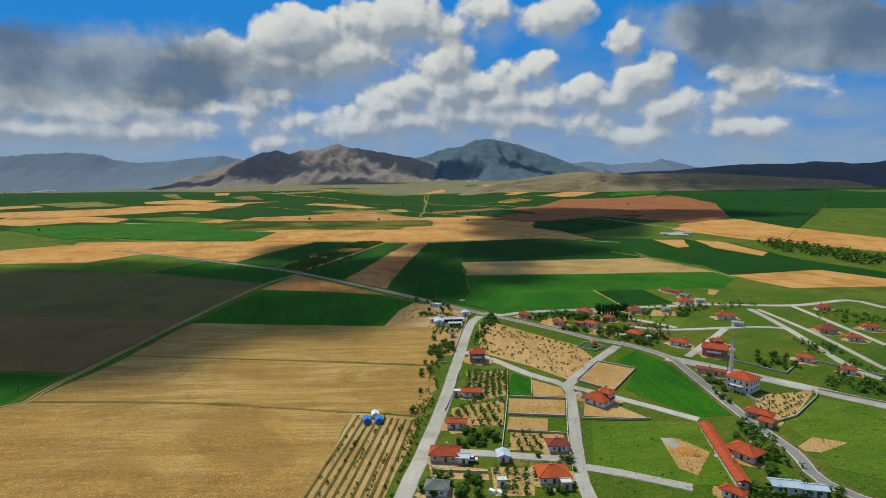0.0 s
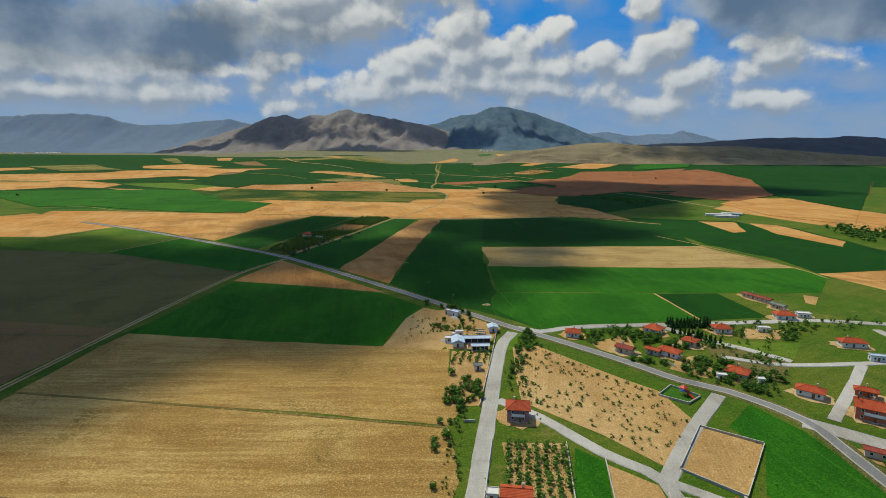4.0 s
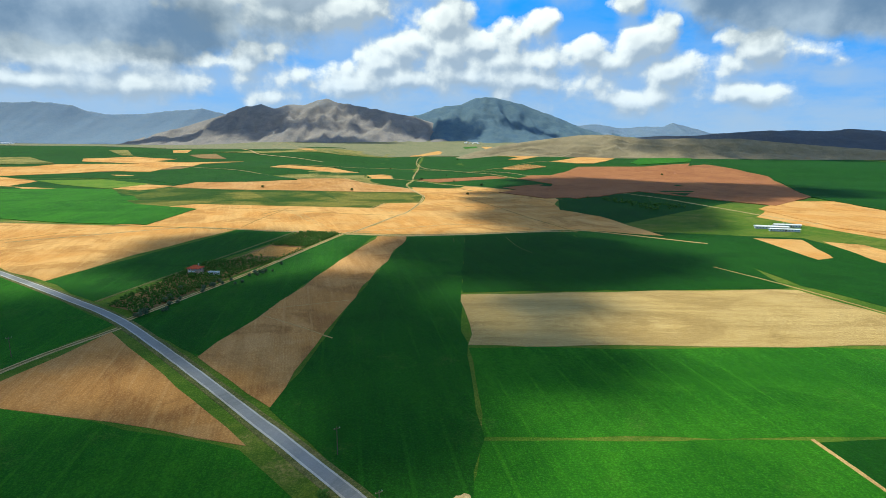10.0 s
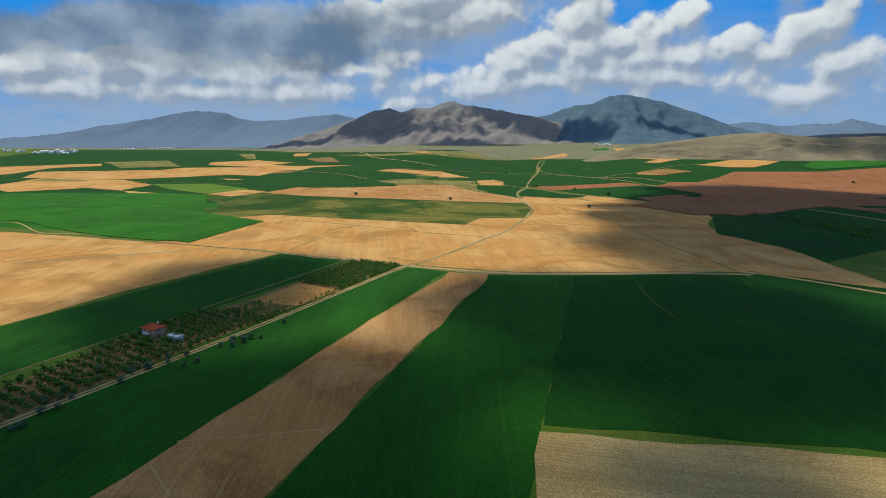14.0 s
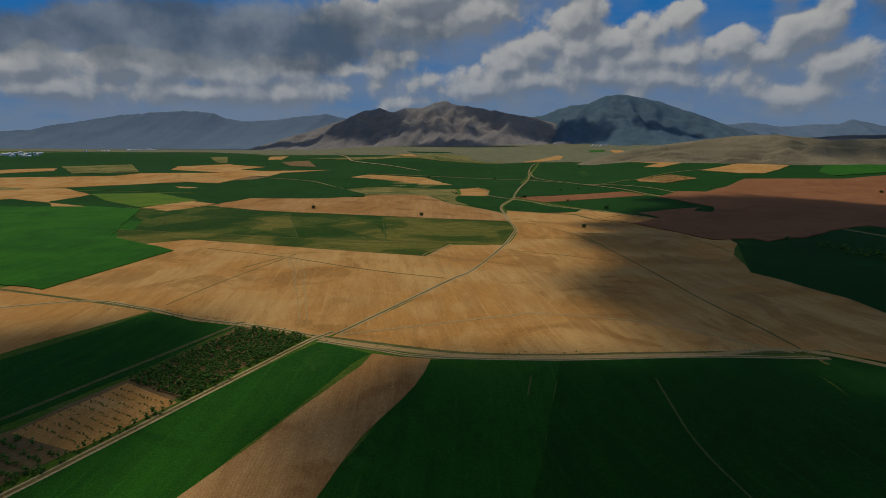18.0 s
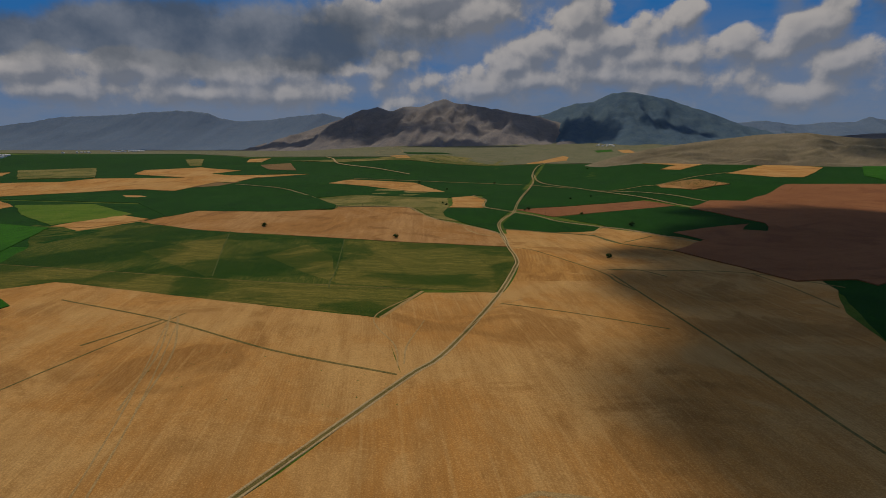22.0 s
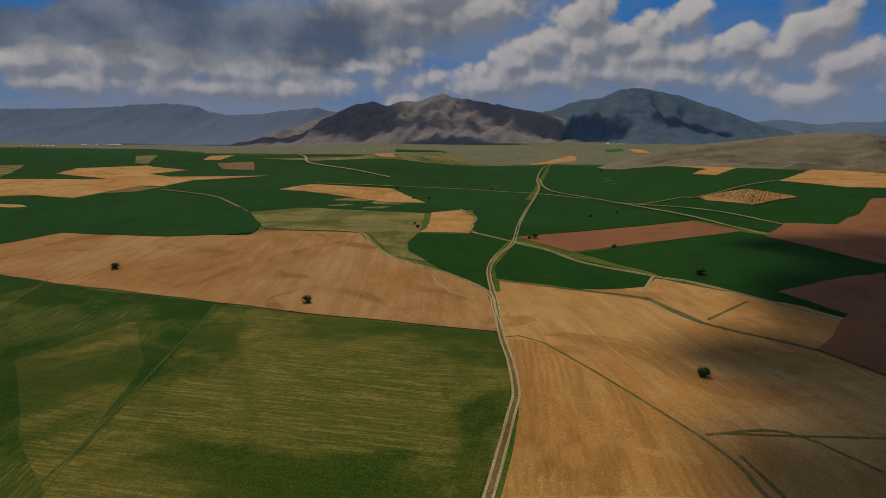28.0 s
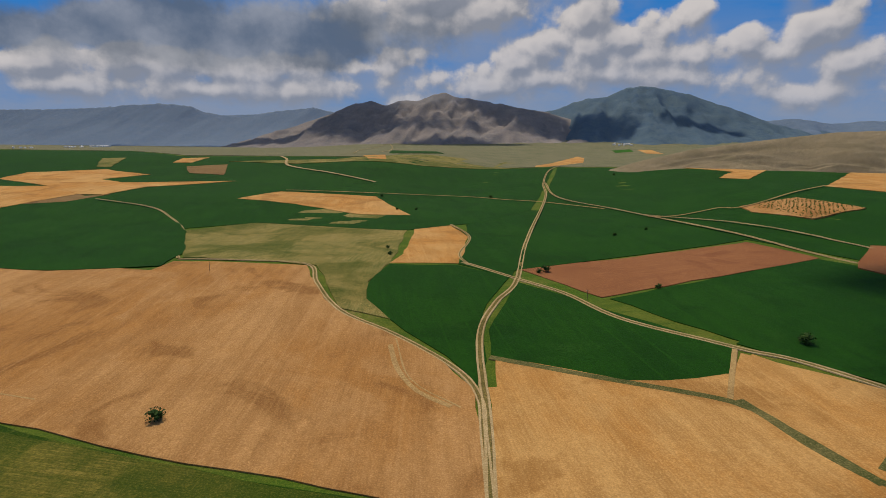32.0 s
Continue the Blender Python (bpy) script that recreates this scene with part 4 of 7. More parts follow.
way("faint", 0.6, [(65.7, 712.7), (70.2, 670.2), (77.7, 645.2)])
way("faint", 0.5, [(20.5, 705.0), (20.5, 688.5)])
way("trail", 0.6, [(-258.9, 1111.8), (-220.3, 1117.3), (-178.2, 1117.2)])
way("trail", 0.6, [(-82.1, 1195.6), (-65.8, 1162.2), (-44.3, 1146.9)])
way("dirt", 5.0, [(-655, 2101), (-607, 2039), (-562, 1958), (-520, 1918), (-419, 1860), (-324, 1819)])
way("trail", 2.2, [(-385, 1642), (-193, 1758), (-95, 1739), (-49, 1726), (27, 1671)])
way("trail", 2.0, [(69, 1608), (97, 1612), (149, 1652), (168, 1642), (228, 1703), (331, 1848)])
way("dirt", 3.0, [(-580, 2341), (-855, 3083), (-1022, 3875), (-820, 3365), (-584, 2563)])
way("dirt", 3.6, [(190, 1395), (317, 1092), (351, 981), (385, 848), (423, 761), (448, 694)])
# ---- mountains ----
def mountain(name, words, y, apron, back, crest, mat, rough=1.0, seed=0.0, step=20, ends=450):
    """A range: a crest given as (x, height) pairs at a distance y, with spurs and gullies running down to the plain."""
    crest = [(crest[0][0] - ends, 0)] + list(crest) + [(crest[-1][0] + ends, 0)]
    xs0, hs0 = [a for a, b in crest], [b for a, b in crest]
    nx = int((xs0[-1] - xs0[0]) / step) + 1
    xs = [xs0[0] + (xs0[-1] - xs0[0]) * i / (nx - 1) for i in range(nx)]
    ss = [-1 + k / 70 for k in range(70)] + [0.0, 0.3, 0.7, 1.0]
    verts, faces = [], []
    for s in ss:
        for x in xs:
            h = float(np.interp(x, xs0, hs0))
            yy = y + (s * apron if s < 0 else s * back)
            fall = (1 - abs(s)) ** 1.6 * 0.8 + (1 - abs(s)) * 0.2
            bend = 0.25 * noise.noise((x * 0.0011, s * 1.6, seed + 4))
            ridge = 1 - abs(noise.noise((x * 0.0036 + bend * 3, s * 0.9, seed)))
            spur = 1 - abs(noise.noise((x * 0.0095 + bend * 4, s * 1.8, seed + 1)))
            gully = noise.fractal((x * 0.012, s * 5.0, seed + 7), 0.7, 2.0, 6)
            z = h * fall * (1 + (0.62 * (ridge - 0.75) + 0.34 * (spur - 0.75) + 0.20 * gully) * rough * min(1, 4 * abs(s)) * (1 if s < 0 else 0))
            z += h * 0.022 * noise.fractal((x * 0.012, 0, seed), 0.8, 2.0, 3) * max(0.0, 1 - abs(s) / 0.2)
            verts.append((x, yy + (60 * noise.noise((x * 0.004, s * 2, seed + 2)) * min(1.0, -3 * s) if -1 < s < 0 else 0), 3 + max(z, 0) + 10 * fall * min(1, h / 40)))
    faces = [(j * nx + i, j * nx + i + 1, (j + 1) * nx + i + 1, (j + 1) * nx + i) for j in range(len(ss) - 1) for i in range(nx - 1)]
    ob = mesh_object(name, verts, faces, mat, True)
    return tagged(ob, words, "mountain", kind="structure")


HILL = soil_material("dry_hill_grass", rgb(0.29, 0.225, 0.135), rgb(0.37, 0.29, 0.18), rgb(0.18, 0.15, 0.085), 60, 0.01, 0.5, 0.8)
# the far ranges below have the blue haze of distance mixed into their colours
HAZY_RIDGE = soil_material("hazy_ridge_scrub", rgb(0.095, 0.105, 0.12), rgb(0.13, 0.13, 0.135), rgb(0.07, 0.08, 0.10), 60, 0.01, 0.5, 0.8)
HAZY_SCRUB = soil_material("hazy_bare_slope", rgb(0.25, 0.21, 0.185), rgb(0.35, 0.285, 0.235), rgb(0.145, 0.15, 0.155), 100, 0.01, 0.4, 0.9, high=(360, rgb(0.195, 0.185, 0.18), rgb(0.14, 0.15, 0.16)))
HAZY_PINE = soil_material("hazy_wooded_mountain", rgb(0.085, 0.14, 0.18), rgb(0.13, 0.185, 0.195), rgb(0.055, 0.10, 0.155), 100, 0.01, 0.5, 0.9)
HAZE_BLUE = soil_material("haze_blue_range", rgb(0.155, 0.215, 0.285), rgb(0.19, 0.235, 0.29), rgb(0.12, 0.18, 0.26), 100, 0.01, 0.3, 0.6)
mountain("mountain", "distant flat-topped range, pale blue with painted haze", 4880, 900, 80, [(-6475, 323), (-5462, 351), (-4452, 349), (-3946, 358), (-3641, 379), (-3286, 385), (-3061, 362), (-2914, 310), (-2738, 288), (-2484, 295), (-2229, 322), (-1974, 344), (-1824, 312), (-1624, 255), (-1321, 211)], HAZE_BLUE, 0.08, 11.0)
mountain("mountain", "distant low hills with a small peak, blue with painted haze", 4880, 900, 80, [(921, 184), (1176, 237), (1354, 250), (1534, 217), (1737, 235), (1890, 233), (1981, 267), (2094, 241), (2301, 188), (2660, 163), (3174, 147), (4036, 137)], HAZE_BLUE, 0.3, 23.0)
mountain("mountain", "wooded mountain with a rocky summit, blue-green with painted haze", 4860, 1300, 110, [(-606, 202), (-401, 275), (-173, 307), (56, 384), (182, 392), (309, 451), (420, 459), (561, 438), (713, 396), (916, 329), (1069, 272), (1197, 221), (1426, 193), (1732, 159)], HAZY_PINE, 0.55, 31.0)
mountain("mountain", "grey-brown scrubby mountain with bare pale slopes, haze painted in", 4560, 1000, 400, [(-2286, 110), (-1996, 182), (-1657, 282), (-1502, 345), (-1369, 358), (-1266, 328), (-1180, 360), (-1038, 359), (-942, 395), (-861, 408), (-753, 374), (-564, 348), (-375, 309), (-186, 278), (51, 205), (336, 126)], HAZY_SCRUB, 0.85, 47.0)
mountain("hill", "long dark grassy ridge tinted blue with painted haze", 2950, 900, 600, [(959, 108), (1083, 119), (1237, 120), (1422, 136), (1607, 149), (1746, 153), (1916, 151), (2039, 162), (2163, 158), (2257, 147), (2349, 152), (2435, 163), (2844, 165), (3464, 163), (4399, 137)], HAZY_RIDGE, 0.6, 53.0)
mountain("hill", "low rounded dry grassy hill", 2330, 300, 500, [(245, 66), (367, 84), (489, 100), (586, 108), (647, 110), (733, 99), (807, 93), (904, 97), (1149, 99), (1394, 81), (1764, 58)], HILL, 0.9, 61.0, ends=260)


# ---- clouds overhead ----
def cloud_material():
    mat = bpy.data.materials.new("cloud_vapour")
    mat.use_nodes = True
    n = Nodes(mat.node_tree)
    coords = n.add("ShaderNodeTexCoord")
    centred = n.add("ShaderNodeVectorMath", operation="SUBTRACT")
    n.put(centred.inputs[0], coords.outputs["Generated"])
    centred.inputs[1].default_value = (0.5, 0.5, 0.5)
    flat = n.add("ShaderNodeVectorMath", operation="MULTIPLY")
    n.put(flat.inputs[0], centred.outputs[0])
    flat.inputs[1].default_value = (2, 2, 0)
    size = n.add("ShaderNodeVectorMath", operation="LENGTH")
    n.put(size.inputs[0], flat.outputs[0])
    wisps = n.noise(coords.outputs["Object"], 0.011, 5.0, 0.6)
    body = n.math("ADD", n.math("SUBTRACT", 1.0, size.outputs["Value"]), n.math("MULTIPLY", n.math("SUBTRACT", wisps, 0.5), 1.3))
    cover = n.ramp(body, 0.02, 0.42)
    clear = n.add("ShaderNodeBsdfTransparent")
    white = n.add("ShaderNodeBsdfDiffuse")
    white.inputs["Color"].default_value = (0.9, 0.9, 0.92, 1)
    through_light = n.add("ShaderNodeBsdfTranslucent")
    through_light.inputs["Color"].default_value = (0.5, 0.52, 0.56, 1)
    both, mixed = n.add("ShaderNodeAddShader"), n.add("ShaderNodeMixShader")
    n.put(both.inputs[0], white.outputs[0]), n.put(both.inputs[1], through_light.outputs[0])
    n.put(mixed.inputs[0], n.math("MULTIPLY", cover, 0.8)), n.put(mixed.inputs[1], clear.outputs[0]), n.put(mixed.inputs[2], both.outputs[0])
    n.put(n.add("ShaderNodeOutputMaterial").inputs[0], mixed.outputs[0])
    return mat


VAPOUR = cloud_material()
CLOUD_BASE = 2600.0
made_clouds = 0


def cloud(x, y, rx, ry, turn=0.0):
    """A flat-bottomed heap of cloud whose shade falls round (x, y)."""
    global made_clouds
    made_clouds += 1
    bm = bmesh.new()
    bmesh.ops.create_icosphere(bm, subdivisions=4, radius=1.0)
    for v in bm.verts:
        d = v.co.normalized()
        swell = 1 + 0.22 * noise.fractal(d * 2.2 + Vector((made_clouds * 3.1, 0, 0)), 0.8, 2.0, 4)
        h = (d.z * 0.30 if d.z > 0 else d.z * 0.06) * min(rx, ry)
        v.co = Vector((d.x * rx * swell, d.y * ry * swell, h * swell))
    me = bpy.data.meshes.new("cloud")
    bm.to_mesh(me)
    bm.free()
    me.materials.append(VAPOUR)
    me.polygons.foreach_set("use_smooth", [True] * len(me.polygons))
    ob = new("cloud", me)
    reach = CLOUD_BASE / SUN_DIR.z
    ob.matrix_world = pose(x + SUN_DIR.x * reach, y + SUN_DIR.y * reach, CLOUD_BASE, 0, 0, turn)
    return tagged(ob, "grey-white flat-bottomed cumulus cloud in the sky", "cloud", "clouds", kind="structure")


cloud(-330, 400, 220, 190)
cloud(-95, 350, 85, 70, 20)
cloud(-185, 282, 82, 62)
cloud(62, 640, 128, 105)
cloud(-165, 650, 70, 110)
cloud(-4, 415, 40, 46)
cloud(-60, 505, 90, 95)
cloud(48, 458, 52, 44)
cloud(66, 522, 42, 28)
cloud(190, 950, 168, 180)
cloud(150, 1085, 105, 62)
cloud(330, 1150, 240, 190)
cloud(165, 830, 150, 112)
cloud(95, 1000, 50, 58)
cloud(300, 1300, 170, 130)
cloud(520, 1190, 260, 140)
cloud(78, 1090, 36, 24)
cloud(215, 1175, 110, 110)
cloud(-160, 480, 70, 60)
cloud(1620, 2420, 900, 390, 4)
cloud(2300, 2950, 1400, 600, 4)
cloud(-570, 3830, 400, 105)
cloud(-1330, 4270, 340, 190)
cloud(-230, 4290, 430, 170, -12)
cloud(90, 4200, 330, 190)
cloud(780, 4290, 220, 110)
cloud(-2200, 4080, 1700, 130)

# ---- shared builders ----
def part(name, mesh, mat, parent, label="", m=None):
    """One mesh object under a thing or a part."""
    if mat and not mesh.materials:
        mesh.materials.append(mat)
    ob = new(name, mesh)
    ob.parent = parent
    if m is not None:
        ob.matrix_basis = m
    return tagged(ob, label)


def anchor(name, m, label, category, group=""):
    ob = new(name)
    ob.empty_display_size = 0.2
    ob.matrix_world = m
    return tagged(ob, label, category, group)


def box_mesh(name, w, d, h, base=0.0, bevel=0.0):
    bm = bmesh.new()
    bmesh.ops.create_cube(bm, size=1.0)
    bmesh.ops.scale(bm, vec=(w, d, h), verts=bm.verts)
    bmesh.ops.translate(bm, vec=(0, 0, base + h / 2), verts=bm.verts)
    if bevel:
        bmesh.ops.bevel(bm, geom=bm.edges[:], offset=bevel, segments=1, affect="EDGES")
    me = bpy.data.meshes.new(name)
    bm.to_mesh(me)
    bm.free()
    return me


def surface(name, base, other, rough=0.8, scale=1.0, bump=0.2, metal=0.0, spec=0.3, vary=0.0):
    """A painted or built surface with stains at two scales."""
    mat = bpy.data.materials.new(name)
    mat.use_nodes = True
    n = Nodes(mat.node_tree)
    at = n.add("ShaderNodeTexCoord").outputs["Object"]
    stains = n.ramp(n.noise(at, 0.6 * scale, 5.0, 0.65), 0.38, 0.68)
    grain = n.noise(at, 9.0 * scale, 4.0, 0.6)
    colour = n.mix(stains, base, other)
    colour = n.mix(n.math("MULTIPLY", grain, 0.25), colour, tuple(0.6 * c for c in base[:3]) + (1,))
    if vary:
        own = n.add("ShaderNodeObjectInfo").outputs["Random"]
        colour = n.mix(n.math("MULTIPLY", own, vary), colour, tuple(0.45 * c for c in base[:3]) + (1,))
    finish(n, colour, rough, grain, bump, 0.05, metal, spec)
    return mat


def leaf_material(name, base, light, deep):
    mat = bpy.data.materials.new(name)
    mat.use_nodes = True
    n = Nodes(mat.node_tree)
    at = n.add("ShaderNodeTexCoord").outputs["Object"]
    own = n.add("ShaderNodeObjectInfo").outputs["Random"]
    island = n.add("ShaderNodeNewGeometry").outputs["Random Per Island"]
    colour = n.mix(n.ramp(n.noise(at, 1.2, 4.0), 0.35, 0.65), base, light)
    colour = n.mix(n.math("MULTIPLY", island, 0.7), colour, deep)
    colour = n.mix(n.math("MULTIPLY", own, 0.5), colour, deep)
    finish(n, colour, 0.85, n.noise(at, 5.0, 4.0), 0.6, 0.2, spec=0.1)
    return mat


BARK = surface("bark", rgb(0.12, 0.08, 0.05), rgb(0.2, 0.15, 0.1), 0.95, 3.0, 0.6)
LEAVES = {
    "broad": leaf_material("broad_leaves", rgb(0.066, 0.150, 0.018), rgb(0.135, 0.235, 0.035), rgb(0.028, 0.075, 0.010)),
    "olive": leaf_material("silver_leaves", rgb(0.09, 0.13, 0.07), rgb(0.16, 0.20, 0.12), rgb(0.04, 0.07, 0.03)),
    "conifer": leaf_material("conifer_needles", rgb(0.016, 0.058, 0.014), rgb(0.03, 0.085, 0.016), rgb(0.008, 0.030, 0.008)),
    "lone": leaf_material("dark_field_tree_leaves", rgb(0.036, 0.080, 0.014), rgb(0.065, 0.115, 0.022), rgb(0.014, 0.038, 0.008)),
    "shrub": leaf_material("shrub_leaves", rgb(0.10, 0.165, 0.028), rgb(0.18, 0.23, 0.05), rgb(0.05, 0.09, 0.015)),
}


def crown_shape(kind, seed, lumps, leaves, subdivisions):
    """Points and triangles of a crown one metre high and about one wide: uneven clumps with loose sprays round them."""
    rnd = random.Random(seed)
    bm = bmesh.new()
    for i in range(lumps):
        if kind == "conifer":
            z = (i + 0.5) / lumps
            r = 0.26 * (1 - z) + 0.05
            c = Vector((rnd.uniform(-0.05, 0.05), rnd.uniform(-0.05, 0.05), z * 0.9 + 0.05))
            size = Vector((r, r, 0.13))
        else:
            a, q = rnd.uniform(0, 6.283), rnd.random() ** 0.6
            z = rnd.uniform(0.22, 0.8)
            spread = 0.36 * (1 - abs(z - 0.45) * 0.9)
            c = Vector((math.cos(a) * q * spread, math.sin(a) * q * spread, z))
            k = rnd.uniform(0.13, 0.23)
            size = Vector((k, k, k * 0.8))
        made = bmesh.ops.create_icosphere(bm, subdivisions=subdivisions, radius=1.0)["verts"]
        for v in made:
            j = 1 + 0.35 * noise.noise(v.co * 2.3 + Vector((i * 3.7, seed, 0)))
            v.co = c + Vector((v.co.x * size.x, v.co.y * size.y, v.co.z * size.z)) * j
    for i in range(leaves):
        a = rnd.uniform(0, 6.283)
        z = rnd.uniform(0.12, 0.98)
        if kind == "conifer":
            r = 0.30 * (1 - z) + 0.03
        else:
            r = (0.5 * math.sqrt(max(0.0, 1 - ((z - 0.5) / 0.5) ** 2)) + 0.03) * rnd.uniform(0.75, 1.12)
        c = Vector((math.cos(a) * r, math.sin(a) * r, z))
        s = rnd.uniform(0.035, 0.075)
        turn = Euler((rnd.uniform(-1, 1), rnd.uniform(-1, 1), rnd.uniform(0, 6))).to_matrix()
        vs = [bm.verts.new(c + turn @ Vector(q) * s) for q in ((-1, -0.6, 0), (1, -0.5, 0.2), (0.8, 0.7, -0.1), (-0.7, 0.6, 0.3))]
        bm.faces.new(vs)
    me = bpy.data.meshes.new("crown")
    bm.to_mesh(me)
    bm.free()
    return me


def trunk_mesh(seed):
    """A tapered trunk with four limbs, one metre high."""
    rnd = random.Random(seed)
    verts, faces = [], []

    def limb(a, b, ra, rb):
        o = len(verts)
        for p, r in ((a, ra), ((a + b) / 2 + Vector((rnd.uniform(-0.02, 0.02), rnd.uniform(-0.02, 0.02), 0)), (ra + rb) / 2), (b, rb)):
            verts.extend((p.x + r * math.cos(k * 1.0472), p.y + r * math.sin(k * 1.0472), p.z) for k in range(6))
        for j in range(2):
            faces.extend((o + j * 6 + k, o + j * 6 + (k + 1) % 6, o + j * 6 + 6 + (k + 1) % 6, o + j * 6 + 6 + k) for k in range(6))

    limb(Vector((0, 0, -0.08)), Vector((0, 0, 0.55)), 0.035, 0.02)
    for k in range(4):
        a = k * 1.57 + rnd.uniform(-0.4, 0.4)
        limb(Vector((0, 0, 0.24 + 0.05 * k)), Vector((0.2 * math.cos(a), 0.2 * math.sin(a), 0.55 + 0.06 * k)), 0.016, 0.007)
    me = bpy.data.meshes.new("trunk")
    me.from_pydata([tuple(v) for v in verts], [], faces)
    return me


TRUNKS = [trunk_mesh(k) for k in range(3)]
CROWNS = {k: [crown_shape(k, 10 + j, 9 if k == "conifer" else 15, 150, 2) for j in range(3)] for k in LEAVES}
SMALL_CROWNS = {k: [crown_shape(k, 40 + j, 5, 26, 1) for j in range(3)] for k in LEAVES}
WORDS = {"lone": ("tree", "lone round dark tree standing in the open fields"), "broad": ("tree", "leafy dark green tree in a village garden"), "olive": ("tree", "silvery grey-green tree beside the orchard"),
         "conifer": ("conifer", "dark narrow conifer in a hedge row"), "shrub": ("shrub", "low green shrub on dry ground")}
tree_seed = random.Random(4)
tree_models = {}


def tree(kind, x, y, height, spread=1.0, label=""):
    """A tree with its trunk and crown."""
    height *= 0.82 if y < 1000 else 1.0
    k = tree_seed.randrange(3)
    name, words = WORDS[kind]
    m = pose(x, y, land(x, y) + 0.1, 0, 0, tree_seed.uniform(0, 360)) @ Matrix.Diagonal((height * spread, height * spread, height, 1))
    if (kind, k) not in tree_models:
        ob = anchor(name, pose(0, 0, 0), words, name, "village trees")
        if not TRUNKS[k].materials:
            TRUNKS[k].materials.append(BARK)
        part("trunk", TRUNKS[k], BARK, ob)
        part("crown", CROWNS[kind][k], LEAVES[kind], ob)
        tree_models[kind, k] = ob
    else:
        ob = copy_thing(tree_models[kind, k], pose(0, 0, 0))
    ob.matrix_world = m
    if label:
        tagged(ob, label)
    return ob


def planting(name, label, category, kind, places, low, high, spread=1.0):
    """Many small trees as one piece of stuff: places are (x, y)."""
    rnd = random.Random(len(places))
    shapes = []
    for me in SMALL_CROWNS[kind]:
        co = np.array([tuple(v.co) for v in me.vertices])
        shapes.append((co, [tuple(p.vertices) for p in me.polygons]))
    verts, faces, count = [], [], 0
    for x, y in places:
        co, fs = shapes[rnd.randrange(3)]
        h, a = rnd.uniform(low, high), rnd.uniform(0, 6.28)
        c, s = math.cos(a) * h * spread, math.sin(a) * h * spread
        x, y = x + rnd.uniform(-0.3, 0.3), y + rnd.uniform(-0.3, 0.3)
        z = land(x, y) + 0.05
        verts.append(np.stack([co[:, 0] * c - co[:, 1] * s + x, co[:, 0] * s + co[:, 1] * c + y, co[:, 2] * h + z - 0.05 * h], 1))
        faces += [tuple(q + count for q in f) for f in fs]
        count += len(co)
    if not verts:
        return None
    ob = mesh_object(name, np.concatenate(verts).tolist(), faces, LEAVES[kind])
    return tagged(ob, label, category, kind="stuff")


def inside(p, poly):
    hit, j = False, len(poly) - 1
    for i in range(len(poly)):
        (xi, yi), (xj, yj) = poly[i], poly[j]
        if (yi > p[1]) != (yj > p[1]) and p[0] < (xj - xi) * (p[1] - yi) / (yj - yi) + xi:
            hit = not hit
        j = i
    return hit


def rows_in(poly, angle, row, gap, keep=0.93, seed=1):
    """Places in straight rows inside an outline."""
    rnd = random.Random(seed)
    c, s = math.cos(radians(angle)), math.sin(radians(angle))
    cx, cy = sum(p[0] for p in poly) / len(poly), sum(p[1] for p in poly) / len(poly)
    r = max(math.hypot(p[0] - cx, p[1] - cy) for p in poly)
    out = []
    for i in range(int(-r / row), int(r / row) + 1):
        for j in range(int(-r / gap), int(r / gap) + 1):
            u, v = j * gap + rnd.uniform(-0.2, 0.2) * gap, i * row + rnd.uniform(-0.08, 0.08) * row
            p = (cx + u * c - v * s, cy + u * s + v * c)
            if inside(p, poly) and rnd.random() < keep:
                out.append(p)
    return out


def spots_in(poly, count, seed=1):
    """Chance places inside an outline."""
    rnd = random.Random(seed)
    xs, ys = [p[0] for p in poly], [p[1] for p in poly]
    out = []
    while len(out) < count:
        p = (rnd.uniform(min(xs), max(xs)), rnd.uniform(min(ys), max(ys)))
        if inside(p, poly):
            out.append(p)
    return out



# ---- houses ----
def tile_material(name, base, light, deep):
    """Clay roof tiles: courses as fine relief, faded and stained patches."""
    mat = bpy.data.materials.new(name)
    mat.use_nodes = True
    n = Nodes(mat.node_tree)
    at = n.add("ShaderNodeTexCoord").outputs["Object"]
    wave = n.add("ShaderNodeTexWave", wave_type="BANDS", bands_direction="Z")
    n.put(wave.inputs["Vector"], at)
    wave.inputs["Scale"].default_value, wave.inputs["Distortion"].default_value = 2.2, 1.0
    own = n.add("ShaderNodeObjectInfo").outputs["Random"]
    colour = n.mix(n.ramp(n.noise(at, 0.7, 5.0, 0.7), 0.35, 0.68), base, light)
    colour = n.mix(n.math("MULTIPLY", n.noise(at, 5.0, 4.0), 0.45), colour, deep)
    colour = n.mix(n.math("MULTIPLY", wave.outputs["Fac"], 0.2), colour, deep)
    colour = n.mix(n.math("MULTIPLY", own, 0.35), colour, deep)
    finish(n, colour, 0.8, wave.outputs["Fac"], 0.6, 0.08, spec=0.2)
    return mat


